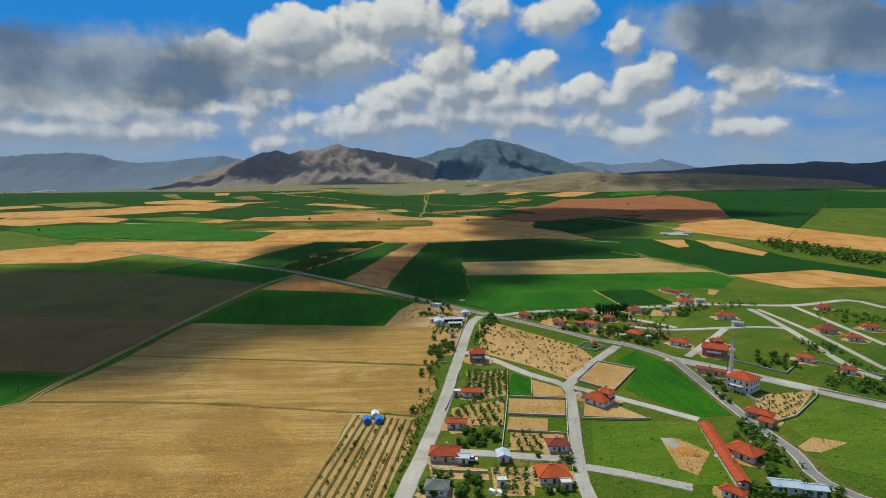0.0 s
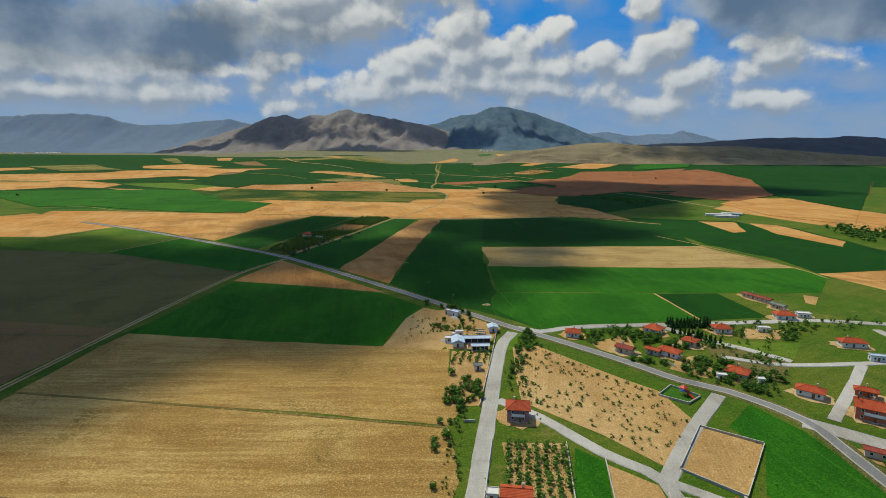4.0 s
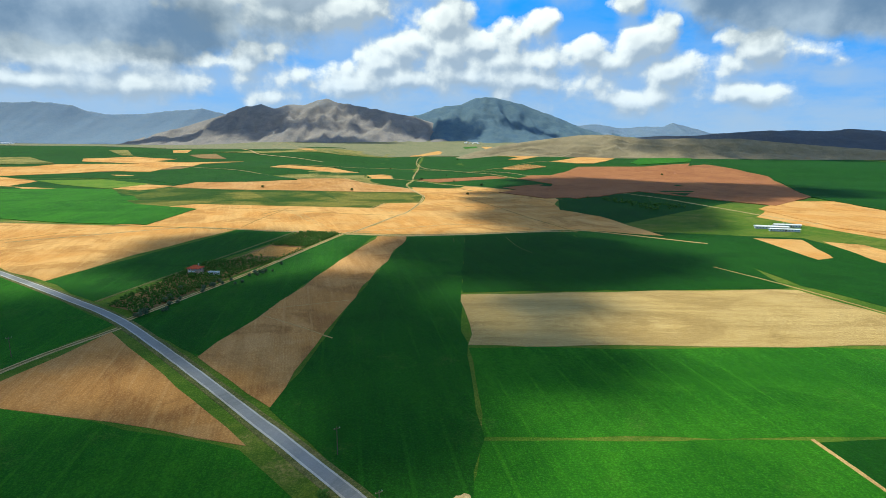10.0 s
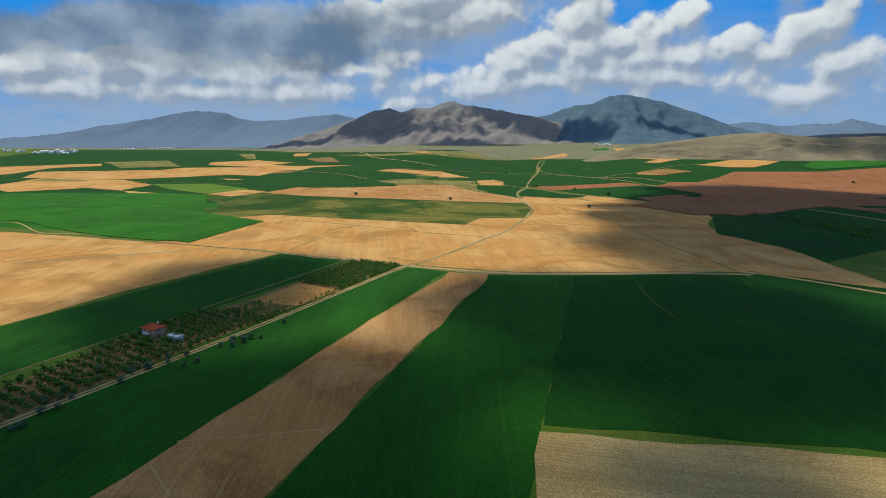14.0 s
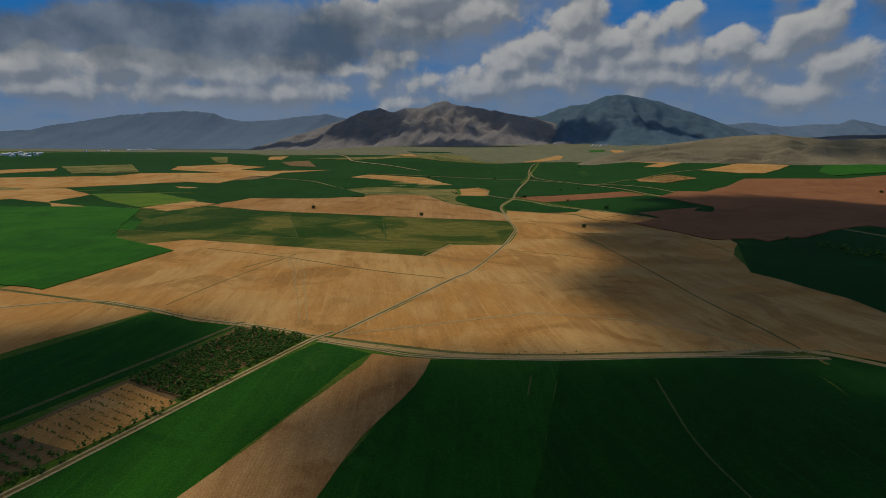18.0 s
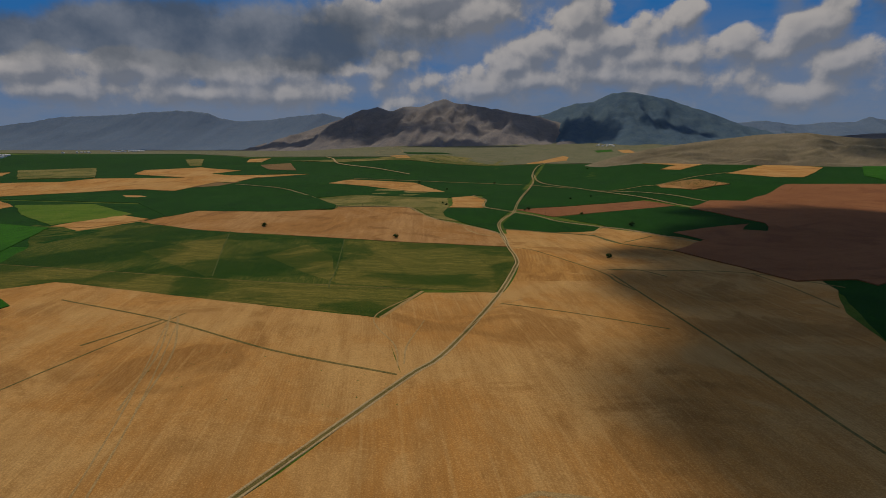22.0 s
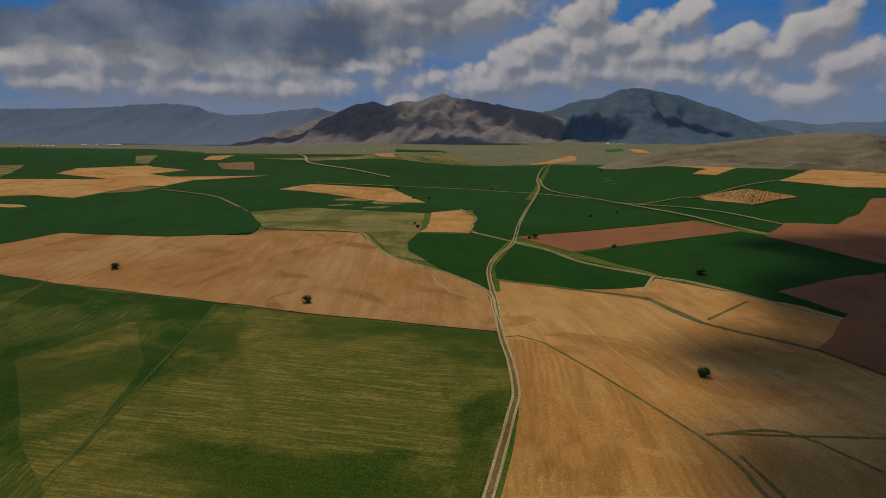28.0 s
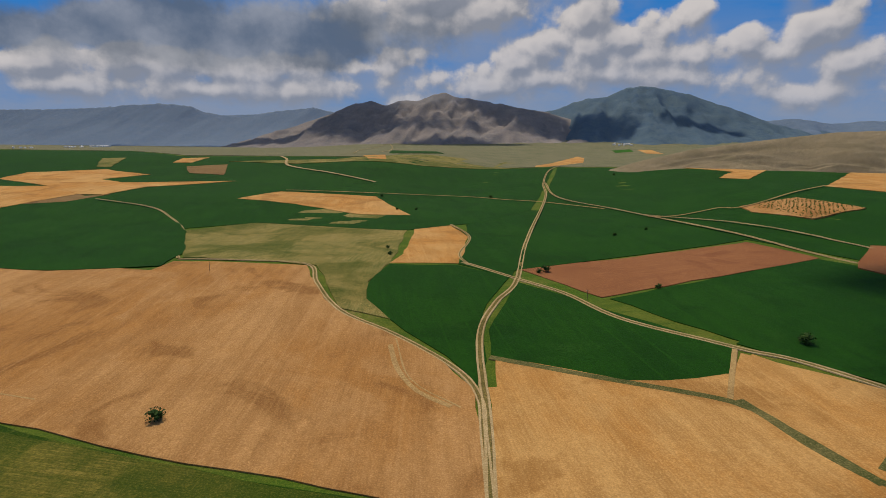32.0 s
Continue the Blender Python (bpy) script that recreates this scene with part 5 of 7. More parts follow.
ROOF = {
    "red": tile_material("red_clay_tiles", rgb(0.43, 0.062, 0.018), rgb(0.55, 0.12, 0.04), rgb(0.22, 0.035, 0.014)),
    "orange": tile_material("orange_clay_tiles", rgb(0.54, 0.088, 0.020), rgb(0.62, 0.15, 0.045), rgb(0.32, 0.05, 0.015)),
    "maroon": tile_material("dark_red_tiles", rgb(0.26, 0.045, 0.03), rgb(0.34, 0.08, 0.05), rgb(0.14, 0.03, 0.02)),
    "slate": tile_material("grey_green_sheeting", rgb(0.16, 0.18, 0.15), rgb(0.22, 0.24, 0.20), rgb(0.09, 0.10, 0.09)),
    "blue": surface("blue_grey_sheeting", rgb(0.36, 0.46, 0.58), rgb(0.50, 0.58, 0.66), 0.5, 0.5, 0.2, 0.0, 0.4),
    "grey": surface("pale_flat_roofing", rgb(0.55, 0.55, 0.53), rgb(0.68, 0.67, 0.64), 0.9, 0.6),
}
WALL = {
    "white": surface("white_plaster", rgb(0.78, 0.77, 0.74), rgb(0.66, 0.64, 0.59), 0.9, 1.0),
    "pale": surface("pale_blue_plaster", rgb(0.62, 0.68, 0.76), rgb(0.72, 0.74, 0.76), 0.9, 1.0),
    "cream": surface("cream_plaster", rgb(0.62, 0.52, 0.38), rgb(0.55, 0.44, 0.31), 0.9, 1.0),
    "mauve": surface("mauve_brick", rgb(0.30, 0.16, 0.17), rgb(0.38, 0.22, 0.22), 0.9, 1.0),
    "brick": surface("brick_red_plaster", rgb(0.42, 0.13, 0.07), rgb(0.50, 0.20, 0.12), 0.9, 1.0),
    "tan": surface("tan_brick", rgb(0.48, 0.28, 0.18), rgb(0.55, 0.36, 0.24), 0.9, 1.0),
    # near-black on a solid wall, painted as the shaded inside of an open shed
    "dark": surface("painted_shed_shade", rgb(0.03, 0.03, 0.035), rgb(0.06, 0.05, 0.05), 0.9, 1.0),
}
CONCRETE = surface("weathered_concrete", rgb(0.45, 0.42, 0.36), rgb(0.56, 0.52, 0.45), 0.95, 0.8, 0.4)
STONE = surface("pale_garden_wall", rgb(0.40, 0.36, 0.29), rgb(0.50, 0.46, 0.38), 0.95, 0.8, 0.4)
FRAME = surface("white_window_frame", rgb(0.8, 0.8, 0.78), rgb(0.7, 0.7, 0.68), 0.6)
WOOD = surface("brown_door", rgb(0.16, 0.08, 0.04), rgb(0.22, 0.12, 0.06), 0.7)
METAL = surface("galvanised_metal", rgb(0.55, 0.56, 0.58), rgb(0.45, 0.46, 0.48), 0.45, 2.0, 0.1, 0.7, 0.5)


def glass_material():
    mat = bpy.data.materials.new("window_glass")
    mat.use_nodes = True
    n = Nodes(mat.node_tree)
    finish(n, rgb(0.03, 0.04, 0.05), 0.08, spec=0.6)
    return mat


GLASS = glass_material()


def hip_roof(name, w, d, rise, over, hip=True):
    """A tiled roof with thick eaves; hip: all four sides slope, else two gables."""
    a, b = w / 2 + over, d / 2 + over
    along = w >= d
    run = max(a - b, 0.05) if along else max(b - a, 0.05)
    if not hip:
        run = a if along else b
    ridge = [(-run, 0, rise), (run, 0, rise)] if along else [(0, -run, rise), (0, run, rise)]
    eaves = [(-a, -b, 0), (a, -b, 0), (a, b, 0), (-a, b, 0)]
    t = 0.16
    verts = eaves + ridge + [(x, y, z - t) for x, y, z in eaves]
    if along:
        faces = [(0, 1, 5, 4), (1, 2, 5), (2, 3, 4, 5), (3, 0, 4)]
    else:
        faces = [(0, 1, 4), (1, 2, 5, 4), (2, 3, 5), (3, 0, 4, 5)]
    faces += [(6, 7, 1, 0), (7, 8, 2, 1), (8, 9, 3, 2), (9, 6, 0, 3), (9, 8, 7, 6)]
    me = bpy.data.meshes.new(name)
    me.from_pydata(verts, [], faces)
    return me, ridge


def cap_mesh(a, b, r=0.11):
    """A half-round ridge cap from a to b."""
    a, b = Vector(a), Vector(b)
    side = (b - a).cross(Vector((0, 0, 1))).normalized()
    verts, faces = [], []
    for p in (a, b):
        for k in range(5):
            ang = math.pi * k / 4
            verts.append(tuple(p + side * (r * math.cos(ang)) + Vector((0, 0, r * math.sin(ang) + 0.01))))
    faces = [(k, k + 1, k + 6, k + 5) for k in range(4)] + [(0, 5, 9, 4)]
    me = bpy.data.meshes.new("ridge_cap")
    me.from_pydata(verts, [], faces)
    return me


house_count = 0
WINDOW_MESH, SILL_MESH = {}, {}
ROOF_WORDS = {"red": "red clay tile", "orange": "bright orange tile", "maroon": "dark red", "slate": "grey-green", "blue": "blue-grey sheet", "grey": "pale flat"}
WALL_WORDS = {"white": "white plaster", "pale": "pale blue plaster", "cream": "cream plaster", "mauve": "mauve brick", "brick": "brick red", "tan": "tan brick", "dark": "shade-painted open-front"}


def window(parent, m, w=0.8, h=0.9):
    """A framed window with its pane and sill, set on a wall."""
    if w not in WINDOW_MESH:
        WINDOW_MESH[w] = (box_mesh("window", w, 0.06, h, -h / 2), box_mesh("pane", w - 0.14, 0.02, h - 0.14, -(h - 0.14) / 2), box_mesh("sill", w + 0.16, 0.14, 0.06, -h / 2 - 0.06))
    frame_mesh, pane_mesh, sill_mesh = WINDOW_MESH[w]
    ob = part("window", frame_mesh, FRAME, parent, m=m)
    part("pane", pane_mesh, GLASS, ob, "dark glass", pose(0, -0.035, 0))
    part("sill", sill_mesh, CONCRETE, ob, m=pose(0, -0.05, 0))


def yard(x, y, turn, w, d, rnd):
    """The trodden ground round a house."""
    verts, c, s = [], math.cos(radians(turn)), math.sin(radians(turn))
    for k in range(18):
        a = k * math.tau / 18
        reach = rnd.uniform(1.2, 1.8)
        u, v = (w / 2 + 2.2) * reach * math.cos(a) * 0.8, (d / 2 + 2.2) * reach * math.sin(a) * 0.8
        px, py = x + u * c - v * s, y + u * s + v * c
        verts.append((px, py, land(px, py) + 0.125 + 0.0007 * house_count))
    verts.append((x, y, land(x, y) + 0.125 + 0.0007 * house_count))
    ob = mesh_object("yard", verts, [(k, (k + 1) % 18, 18) for k in range(18)], MATERIAL[rnd.choice(("plot", "plot", "dirt"))])
    tagged(ob, "trodden bare earth yard round a house", "yard", kind="structure")


def house(x, y, w, d, storeys, roof, turn, roof_colour, wall_colour):
    global house_count
    house_count += 1
    rnd = random.Random(house_count)
    small = w * d < 14
    h = (1.9 if small else 2.05) * storeys + (0.15 if storeys == 1 else 0)
    kind = "shed" if small or roof_colour == "blue" or wall_colour == "dark" else "house"
    words = f"{'two-storey' if storeys > 1 else 'one-storey'} {WALL_WORDS[wall_colour]} {kind} with {ROOF_WORDS[roof_colour]} roof"
    ob = anchor(kind, pose(x, y, land(x, y) + 0.05, 0, 0, turn), words, kind, "village buildings")
    if kind == "house" and w < 20:
        yard(x, y, turn, w, d, random.Random(house_count + 50))
    part("wall", box_mesh("wall", w, d, h + 0.5, -0.5), WALL[wall_colour], ob)
    part("plinth", box_mesh("plinth", w + 0.12, d + 0.12, 0.75, -0.5), CONCRETE, ob)
    if roof == "flat":
        slab = part("roof", box_mesh("roof", w + 0.4, d + 0.4, 0.18, h), ROOF[roof_colour], ob)
        for sx, sy, lx, ly in ((0, -1, w + 0.4, 0.14), (0, 1, w + 0.4, 0.14), (-1, 0, 0.14, d + 0.12), (1, 0, 0.14, d + 0.12)):
            part("parapet", box_mesh("parapet", lx, ly, 0.25), CONCRETE, slab, m=pose(sx * (w / 2 + 0.13), sy * (d / 2 + 0.13), h + 0.18))
    else:
        rise = min(w, d) * (0.27 if roof == "hip" else 0.20) + 0.15
        me, ridge = hip_roof("roof", w, d, rise, 0.62, roof == "hip")
        top = part("roof", me, ROOF[roof_colour], ob, m=pose(0, 0, h + 0.16))
        part("ridge_cap", cap_mesh(*ridge), ROOF[roof_colour], top)
        if roof == "hip" and kind == "house":
            a, b = w / 2 + 0.62, d / 2 + 0.62
            for cx, cy in ((-a, -b), (a, -b), (a, b), (-a, b)):
                end = min(ridge, key=lambda r: (r[0] - cx) ** 2 + (r[1] - cy) ** 2)
                part("hip_cap", cap_mesh((cx, cy, 0), end, 0.09), ROOF[roof_colour], top)
        if kind == "house":
            cx, cy = rnd.uniform(-0.25, 0.25) * w, 0.18 * d
            stack = part("chimney", box_mesh("chimney", 0.5, 0.5, 1.5, bevel=0.03), WALL["cream"], top, m=pose(cx, cy, rise * 0.45))
            part("chimney_cap", box_mesh("chimney_cap", 0.66, 0.66, 0.12), CONCRETE, stack, m=pose(0, 0, 1.5))
    if wall_colour == "dark":
        for k in range(5):
            part("post", box_mesh("post", 0.18, 0.18, h + 0.5, -0.5), CONCRETE, ob, m=pose((k / 4 - 0.5) * (w - 0.2), -d / 2 - 0.1, 0))
        return ob
    part("door", box_mesh("door", 0.85, 0.07, 1.75), WOOD, ob, "brown door", pose(rnd.uniform(-0.15, 0.15) * w, -d / 2 - 0.03, 0))
    if kind == "house":
        part("step", box_mesh("step", 1.5, 0.7, 0.3, -0.2), CONCRETE, ob, m=pose(0, -d / 2 - 0.4, 0))
    n = max(1, int(w / 2.6))
    for s in range(storeys):
        z = 1.30 + 2.05 * s
        for k in range(n):
            u = ((k + 0.5) / n - 0.5) * w
            if s or abs(u) > 0.9:
                window(ob, pose(u, -d / 2 - 0.03, z))
            window(ob, pose(u, d / 2 + 0.03, z, 0, 0, 180))
        for k in range(max(1, int(d / 3))):
            u = ((k + 0.5) / max(1, int(d / 3)) - 0.5) * d
            window(ob, pose(w / 2 + 0.03, u, z, 0, 0, 90))
            window(ob, pose(-w / 2 - 0.03, u, z, 0, 0, -90))
        if s:
            part("balcony", box_mesh("balcony", w * 0.6, 1.0, 0.16), CONCRETE, ob, m=pose(0, -d / 2 - 0.5, 2.05 * s + 0.1))
            part("railing", box_mesh("railing", w * 0.6, 0.06, 0.85), FRAME, ob, "white balcony railing", pose(0, -d / 2 - 0.97, 2.05 * s + 0.26))
    return ob



# ---- mosque ----
def ring_mesh(name, rows, sides=14):
    """A turned body: rows of (radius, height)."""
    verts = [(r * math.cos(6.28319 * k / sides), r * math.sin(6.28319 * k / sides), z) for r, z in rows for k in range(sides)]
    faces = [(j * sides + k, j * sides + (k + 1) % sides, (j + 1) * sides + (k + 1) % sides, (j + 1) * sides + k) for j in range(len(rows) - 1) for k in range(sides)]
    faces += [tuple(range(sides))[::-1], tuple((len(rows) - 1) * sides + k for k in range(sides))]
    me = bpy.data.meshes.new(name)
    me.from_pydata(verts, [], faces)
    return me


def mosque(x, y, turn):
    ob = anchor("mosque", pose(x, y, land(x, y), 0, 0, turn), "white plaster village mosque with a red hipped roof", "mosque")
    w, d, h = 9.5, 8.5, 5.2
    part("wall", box_mesh("wall", w, d, h + 0.5, -0.5), WALL["white"], ob)
    part("plinth", box_mesh("plinth", w + 0.3, d + 0.3, 0.9, -0.5), CONCRETE, ob)
    me, ridge = hip_roof("roof", w, d, 2.2, 0.6)
    top = part("roof", me, ROOF["red"], ob, m=pose(0, 0, h + 0.16))
    part("ridge_cap", cap_mesh(*ridge), ROOF["red"], top)
    for side, (length, off) in ((0, (w, d)), (90, (d, w)), (180, (w, d)), (270, (d, w))):
        turn_m = pose(0, 0, 0, 0, 0, side)
        for row in (1.6, 3.9):
            for k in range(4):
                window(ob, turn_m @ pose(((k + 0.5) / 4 - 0.5) * length, -off / 2 - 0.03, row), 0.9, 1.1)
    porch = part("porch", box_mesh("porch", 5.0, 2.4, 0.2, 2.7), CONCRETE, ob, m=pose(0, -d / 2 - 1.2, 0))
    for k in range(4):
        part("column", ring_mesh("column", [(0.14, -0.5), (0.12, 2.7)], 8), WALL["white"], porch, m=pose(-2.2 + k * 1.47, -1.0, 0))


def minaret(x, y):
    ob = anchor("minaret", pose(x, y, land(x, y)), "slender pale stone minaret with a balcony and pointed cap", "minaret")
    part("base", box_mesh("base", 2.2, 2.2, 4.0, -0.5, 0.05), WALL["white"], ob)
    part("shaft", ring_mesh("shaft", [(1.0, 3.5), (0.85, 4.2), (0.75, 5.0), (0.66, 13.0)]), WALL["white"], ob)
    part("balcony", ring_mesh("balcony", [(0.68, 12.2), (1.25, 13.0), (1.25, 13.9), (1.12, 13.9), (1.12, 13.1), (0.6, 13.1)]), WALL["white"], ob)
    part("upper_shaft", ring_mesh("upper_shaft", [(0.55, 13.1), (0.50, 16.0)]), WALL["white"], ob)
    part("cap", ring_mesh("cap", [(0.68, 16.0), (0.4, 17.6), (0.04, 19.4)]), METAL, ob, "grey lead cone")
    part("finial", ring_mesh("finial", [(0.03, 19.3), (0.09, 19.7), (0.02, 20.3)], 8), METAL, ob)


# ---- walls, yards and small things ----
def garden_wall(points, height=0.75, thick=0.18, mat=None):
    """A low wall in straight lengths with a coping, one part for each length."""
    x0, y0 = points[0]
    ob = anchor("garden_wall", pose(x0, y0, land(x0, y0)), "low pale rendered garden wall", "wall", "garden walls")
    line = dense(points, 9, 0, False)
    z0 = land(x0, y0)
    for a, b in zip(line, line[1:]):
        d = b - a
        mid = (a + b) / 2
        m = pose(mid.x - x0, mid.y - y0, land(mid.x, mid.y) - z0, 0, 0, math.degrees(math.atan2(d.y, d.x)))
        length = part("wall_length", box_mesh("wall_length", d.length, thick, height + 0.5, -0.5), mat or STONE, ob, m=m)
        part("coping", box_mesh("coping", d.length, thick + 0.08, 0.06), CONCRETE, length, m=pose(0, 0, height))
    return ob


def power_pole(x, y, height=8.0):
    ob = anchor("power_pole", pose(x, y, land(x, y), 0, 0, 35), "weathered wooden power pole with crossarm", "pole", "power poles")
    part("pole", ring_mesh("pole", [(0.15, -0.5), (0.10, height)], 8), BARK, ob)
    arm = part("crossarm", box_mesh("crossarm", 1.8, 0.12, 0.14), BARK, ob, m=pose(0, 0, height - 0.6))
    for k in (-0.75, 0, 0.75):
        part("insulator", ring_mesh("insulator", [(0.05, 0), (0.07, 0.1), (0.03, 0.22)], 6), WALL["white"], arm, m=pose(k, 0, 0.14))


PAINT = {
    "blue": surface("blue_tarpaulin", rgb(0.02, 0.16, 0.62), rgb(0.05, 0.24, 0.70), 0.5),
    "red": surface("red_plastic", rgb(0.62, 0.05, 0.03), rgb(0.55, 0.04, 0.03), 0.5),
    "yellow": surface("yellow_plastic", rgb(0.75, 0.42, 0.04), rgb(0.70, 0.36, 0.04), 0.5),
    "white": surface("white_car_paint", rgb(0.75, 0.76, 0.78), rgb(0.70, 0.71, 0.73), 0.3, spec=0.5),
    "rubber": surface("tyre_rubber", rgb(0.02, 0.02, 0.02), rgb(0.03, 0.03, 0.03), 0.9),
}


def tent(x, y, turn, colour, label):
    """A farm worker's ridge tent of tarpaulin."""
    ob = anchor("tent", pose(x, y, land(x, y) + 0.2, 0, 0, turn), label, "tent")
    me, ridge = hip_roof("canvas", 2.6, 3.2, 0.9, 0.15, False)
    part("canvas", me, colour, ob, m=pose(0, 0, 1.3))
    part("side_wall", box_mesh("side_wall", 2.6, 3.2, 1.6, -0.4), colour, ob)
    part("ridge_pole", cap_mesh(*ridge, 0.05), BARK, ob, m=pose(0, 0, 1.3))


def car(x, y, turn, paint):
    ob = anchor("car", pose(x, y, land(x, y) + 0.45, 0, 0, turn), "small white parked car on the lane", "car")
    bm = bmesh.new()
    bmesh.ops.create_cube(bm, size=1.0)
    bmesh.ops.scale(bm, vec=(1.65, 4.0, 0.62), verts=bm.verts)
    bmesh.ops.translate(bm, vec=(0, 0, 0.58), verts=bm.verts)
    bmesh.ops.bevel(bm, geom=bm.edges[:], offset=0.14, segments=2, affect="EDGES")
    me = bpy.data.meshes.new("body")
    bm.to_mesh(me)
    bm.free()
    part("body", me, paint, ob)
    cab = bpy.data.meshes.new("cabin")
    a, b = 0.72, 0.56
    cab.from_pydata([(-a, -1.2, 0.85), (a, -1.2, 0.85), (a, 1.0, 0.85), (-a, 1.0, 0.85), (-b, -0.75, 1.42), (b, -0.75, 1.42), (b, 0.5, 1.42), (-b, 0.5, 1.42)], [],
                    [(0, 1, 5, 4), (1, 2, 6, 5), (2, 3, 7, 6), (3, 0, 4, 7), (4, 5, 6, 7)])
    part("cabin", cab, GLASS, ob, "dark glazed cabin")
    part("car_roof", box_mesh("car_roof", 1.1, 1.25, 0.05, bevel=0.02), paint, ob, m=pose(0, -0.12, 1.41))
    wheel = ring_mesh("wheel", [(0.30, -0.1), (0.31, 0.0), (0.30, 0.1)], 12)
    for sx in (-0.78, 0.78):
        for sy in (-1.25, 1.25):
            part("wheel", wheel, PAINT["rubber"], ob, m=pose(sx, sy, 0.31, 0, 90, 0))


def playground(x, y, turn):
    ob = anchor("playground_tower", pose(x, y, land(x, y) + 0.3, 0, 0, turn), "red and yellow plastic playground tower with a slide", "playground")
    for sx in (-0.8, 0.8):
        for sy in (-0.8, 0.8):
            part("post", ring_mesh("post", [(0.08, -0.3), (0.08, 2.6)], 8), PAINT["yellow"], ob, m=pose(sx, sy, 0))
    part("deck", box_mesh("deck", 1.8, 1.8, 0.1, 1.2), PAINT["blue"], ob)
    me, ridge = hip_roof("roof", 1.8, 1.8, 0.9, 0.25)
    part("roof", me, PAINT["red"], ob, m=pose(0, 0, 2.6))
    slide = bpy.data.meshes.new("slide")
    slide.from_pydata([(-0.35, 0, 1.3), (0.35, 0, 1.3), (0.35, -3.4, 0), (-0.35, -3.4, 0), (-0.42, 0, 1.6), (0.42, 0, 1.6), (0.42, -3.4, 0.3), (-0.42, -3.4, 0.3)], [],
                      [(0, 1, 2, 3), (0, 3, 7, 4), (1, 5, 6, 2)])
    part("slide", slide, PAINT["red"], ob, m=pose(0.2, -0.9, 0))
    part("slide", slide, PAINT["yellow"], ob, "yellow slide", pose(0.9, 0.2, 0, 0, 0, 80))



def far_houses(label, poly, count, seed):
    """A far cluster of little gabled houses, too small to tell apart, as one piece."""
    rnd = random.Random(seed)
    verts, faces = [], []
    for x, y in spots_in(poly, count, seed):
        w, d, h, a = rnd.uniform(6, 14), rnd.uniform(6, 10), rnd.uniform(3, 7), rnd.uniform(0, 3.14)
        o, z, c, s = len(verts), land(x, y), math.cos(a), math.sin(a)
        for px, py, pz in ((-1, -1, -1), (1, -1, -1), (1, 1, -1), (-1, 1, -1), (-1, -1, h), (1, -1, h), (1, 1, h), (-1, 1, h), (-1, 0, h + 2), (1, 0, h + 2)):
            verts.append((x + px * w / 2 * c - py * d / 2 * s, y + px * w / 2 * s + py * d / 2 * c, z + pz))
        faces += [tuple(o + k for k in f) for f in ((0, 1, 5, 4), (2, 3, 7, 6), (1, 2, 6, 9, 5), (3, 0, 4, 8, 7), (4, 5, 9, 8), (6, 7, 8, 9))]
    return tagged(mesh_object("distant_village", verts, faces, WALL["white"]), label, "village", kind="stuff")



# ---- farmyard and building plots ----
def heap(x, y, radius, height, kind):
    """A dumped heap of gravel, earth or sand."""
    rnd = random.Random(int(x * 7 + y))
    verts, faces, n = [], [], 14
    for j, (r, h) in enumerate(((1.0, -0.1), (0.8, 0.25), (0.5, 0.65), (0.2, 0.92))):
        for k in range(n):
            a, q = k * math.tau / n, r * radius * rnd.uniform(0.8, 1.2)
            verts.append((q * math.cos(a) * 1.3, q * math.sin(a), h * height * rnd.uniform(0.85, 1.1)))
    verts.append((0, 0, height))
    for j in range(3):
        faces += [(j * n + k, j * n + (k + 1) % n, (j + 1) * n + (k + 1) % n, (j + 1) * n + k) for k in range(n)]
    faces += [(3 * n + k, 3 * n + (k + 1) % n, 4 * n) for k in range(n)]
    ob = mesh_object("gravel_mound", verts, faces, MATERIAL[kind], True)
    ob.matrix_world = pose(x, y, land(x, y) + 0.1, 0, 0, rnd.uniform(0, 180))
    words = {"lane": "pale grey heap of dumped gravel", "dirt": "dusty brown heap of dumped earth", "tan": "tan heap of building sand", "plot": "pale heap of building sand"}[kind]
    return tagged(ob, words, "mound", "dumped mounds")


SHEETING = surface("white_plastic_sheet", rgb(0.78, 0.78, 0.78), rgb(0.66, 0.67, 0.70), 0.5, 1.2, 0.5)


def bundle(x, y, turn):
    """A stack covered with white sheeting, weighted with tyres."""
    ob = anchor("covered_stack", pose(x, y, land(x, y) + 0.1, 0, 0, turn), "white sheeting over a low stack in the farmyard", "stack", "covered stacks")
    bm = bmesh.new()
    bmesh.ops.create_cube(bm, size=1.0)
    bmesh.ops.subdivide_edges(bm, edges=bm.edges[:], cuts=3, use_grid_fill=True)
    for v in bm.verts:
        top = v.co.z + 0.5
        v.co = Vector((v.co.x * (2.3 - 0.5 * top), v.co.y * (1.6 - 0.4 * top), top * 0.9 - 0.1)) + Vector(noise.noise_vector(v.co * 3 + Vector((x, y, 0)))) * 0.14
    me = bpy.data.meshes.new("sheet")
    bm.to_mesh(me)
    bm.free()
    part("sheet", me, SHEETING, ob)
    part("pallet", box_mesh("pallet", 2.0, 1.3, 0.12, -0.1), WOOD, ob, "wooden pallet")
    return ob


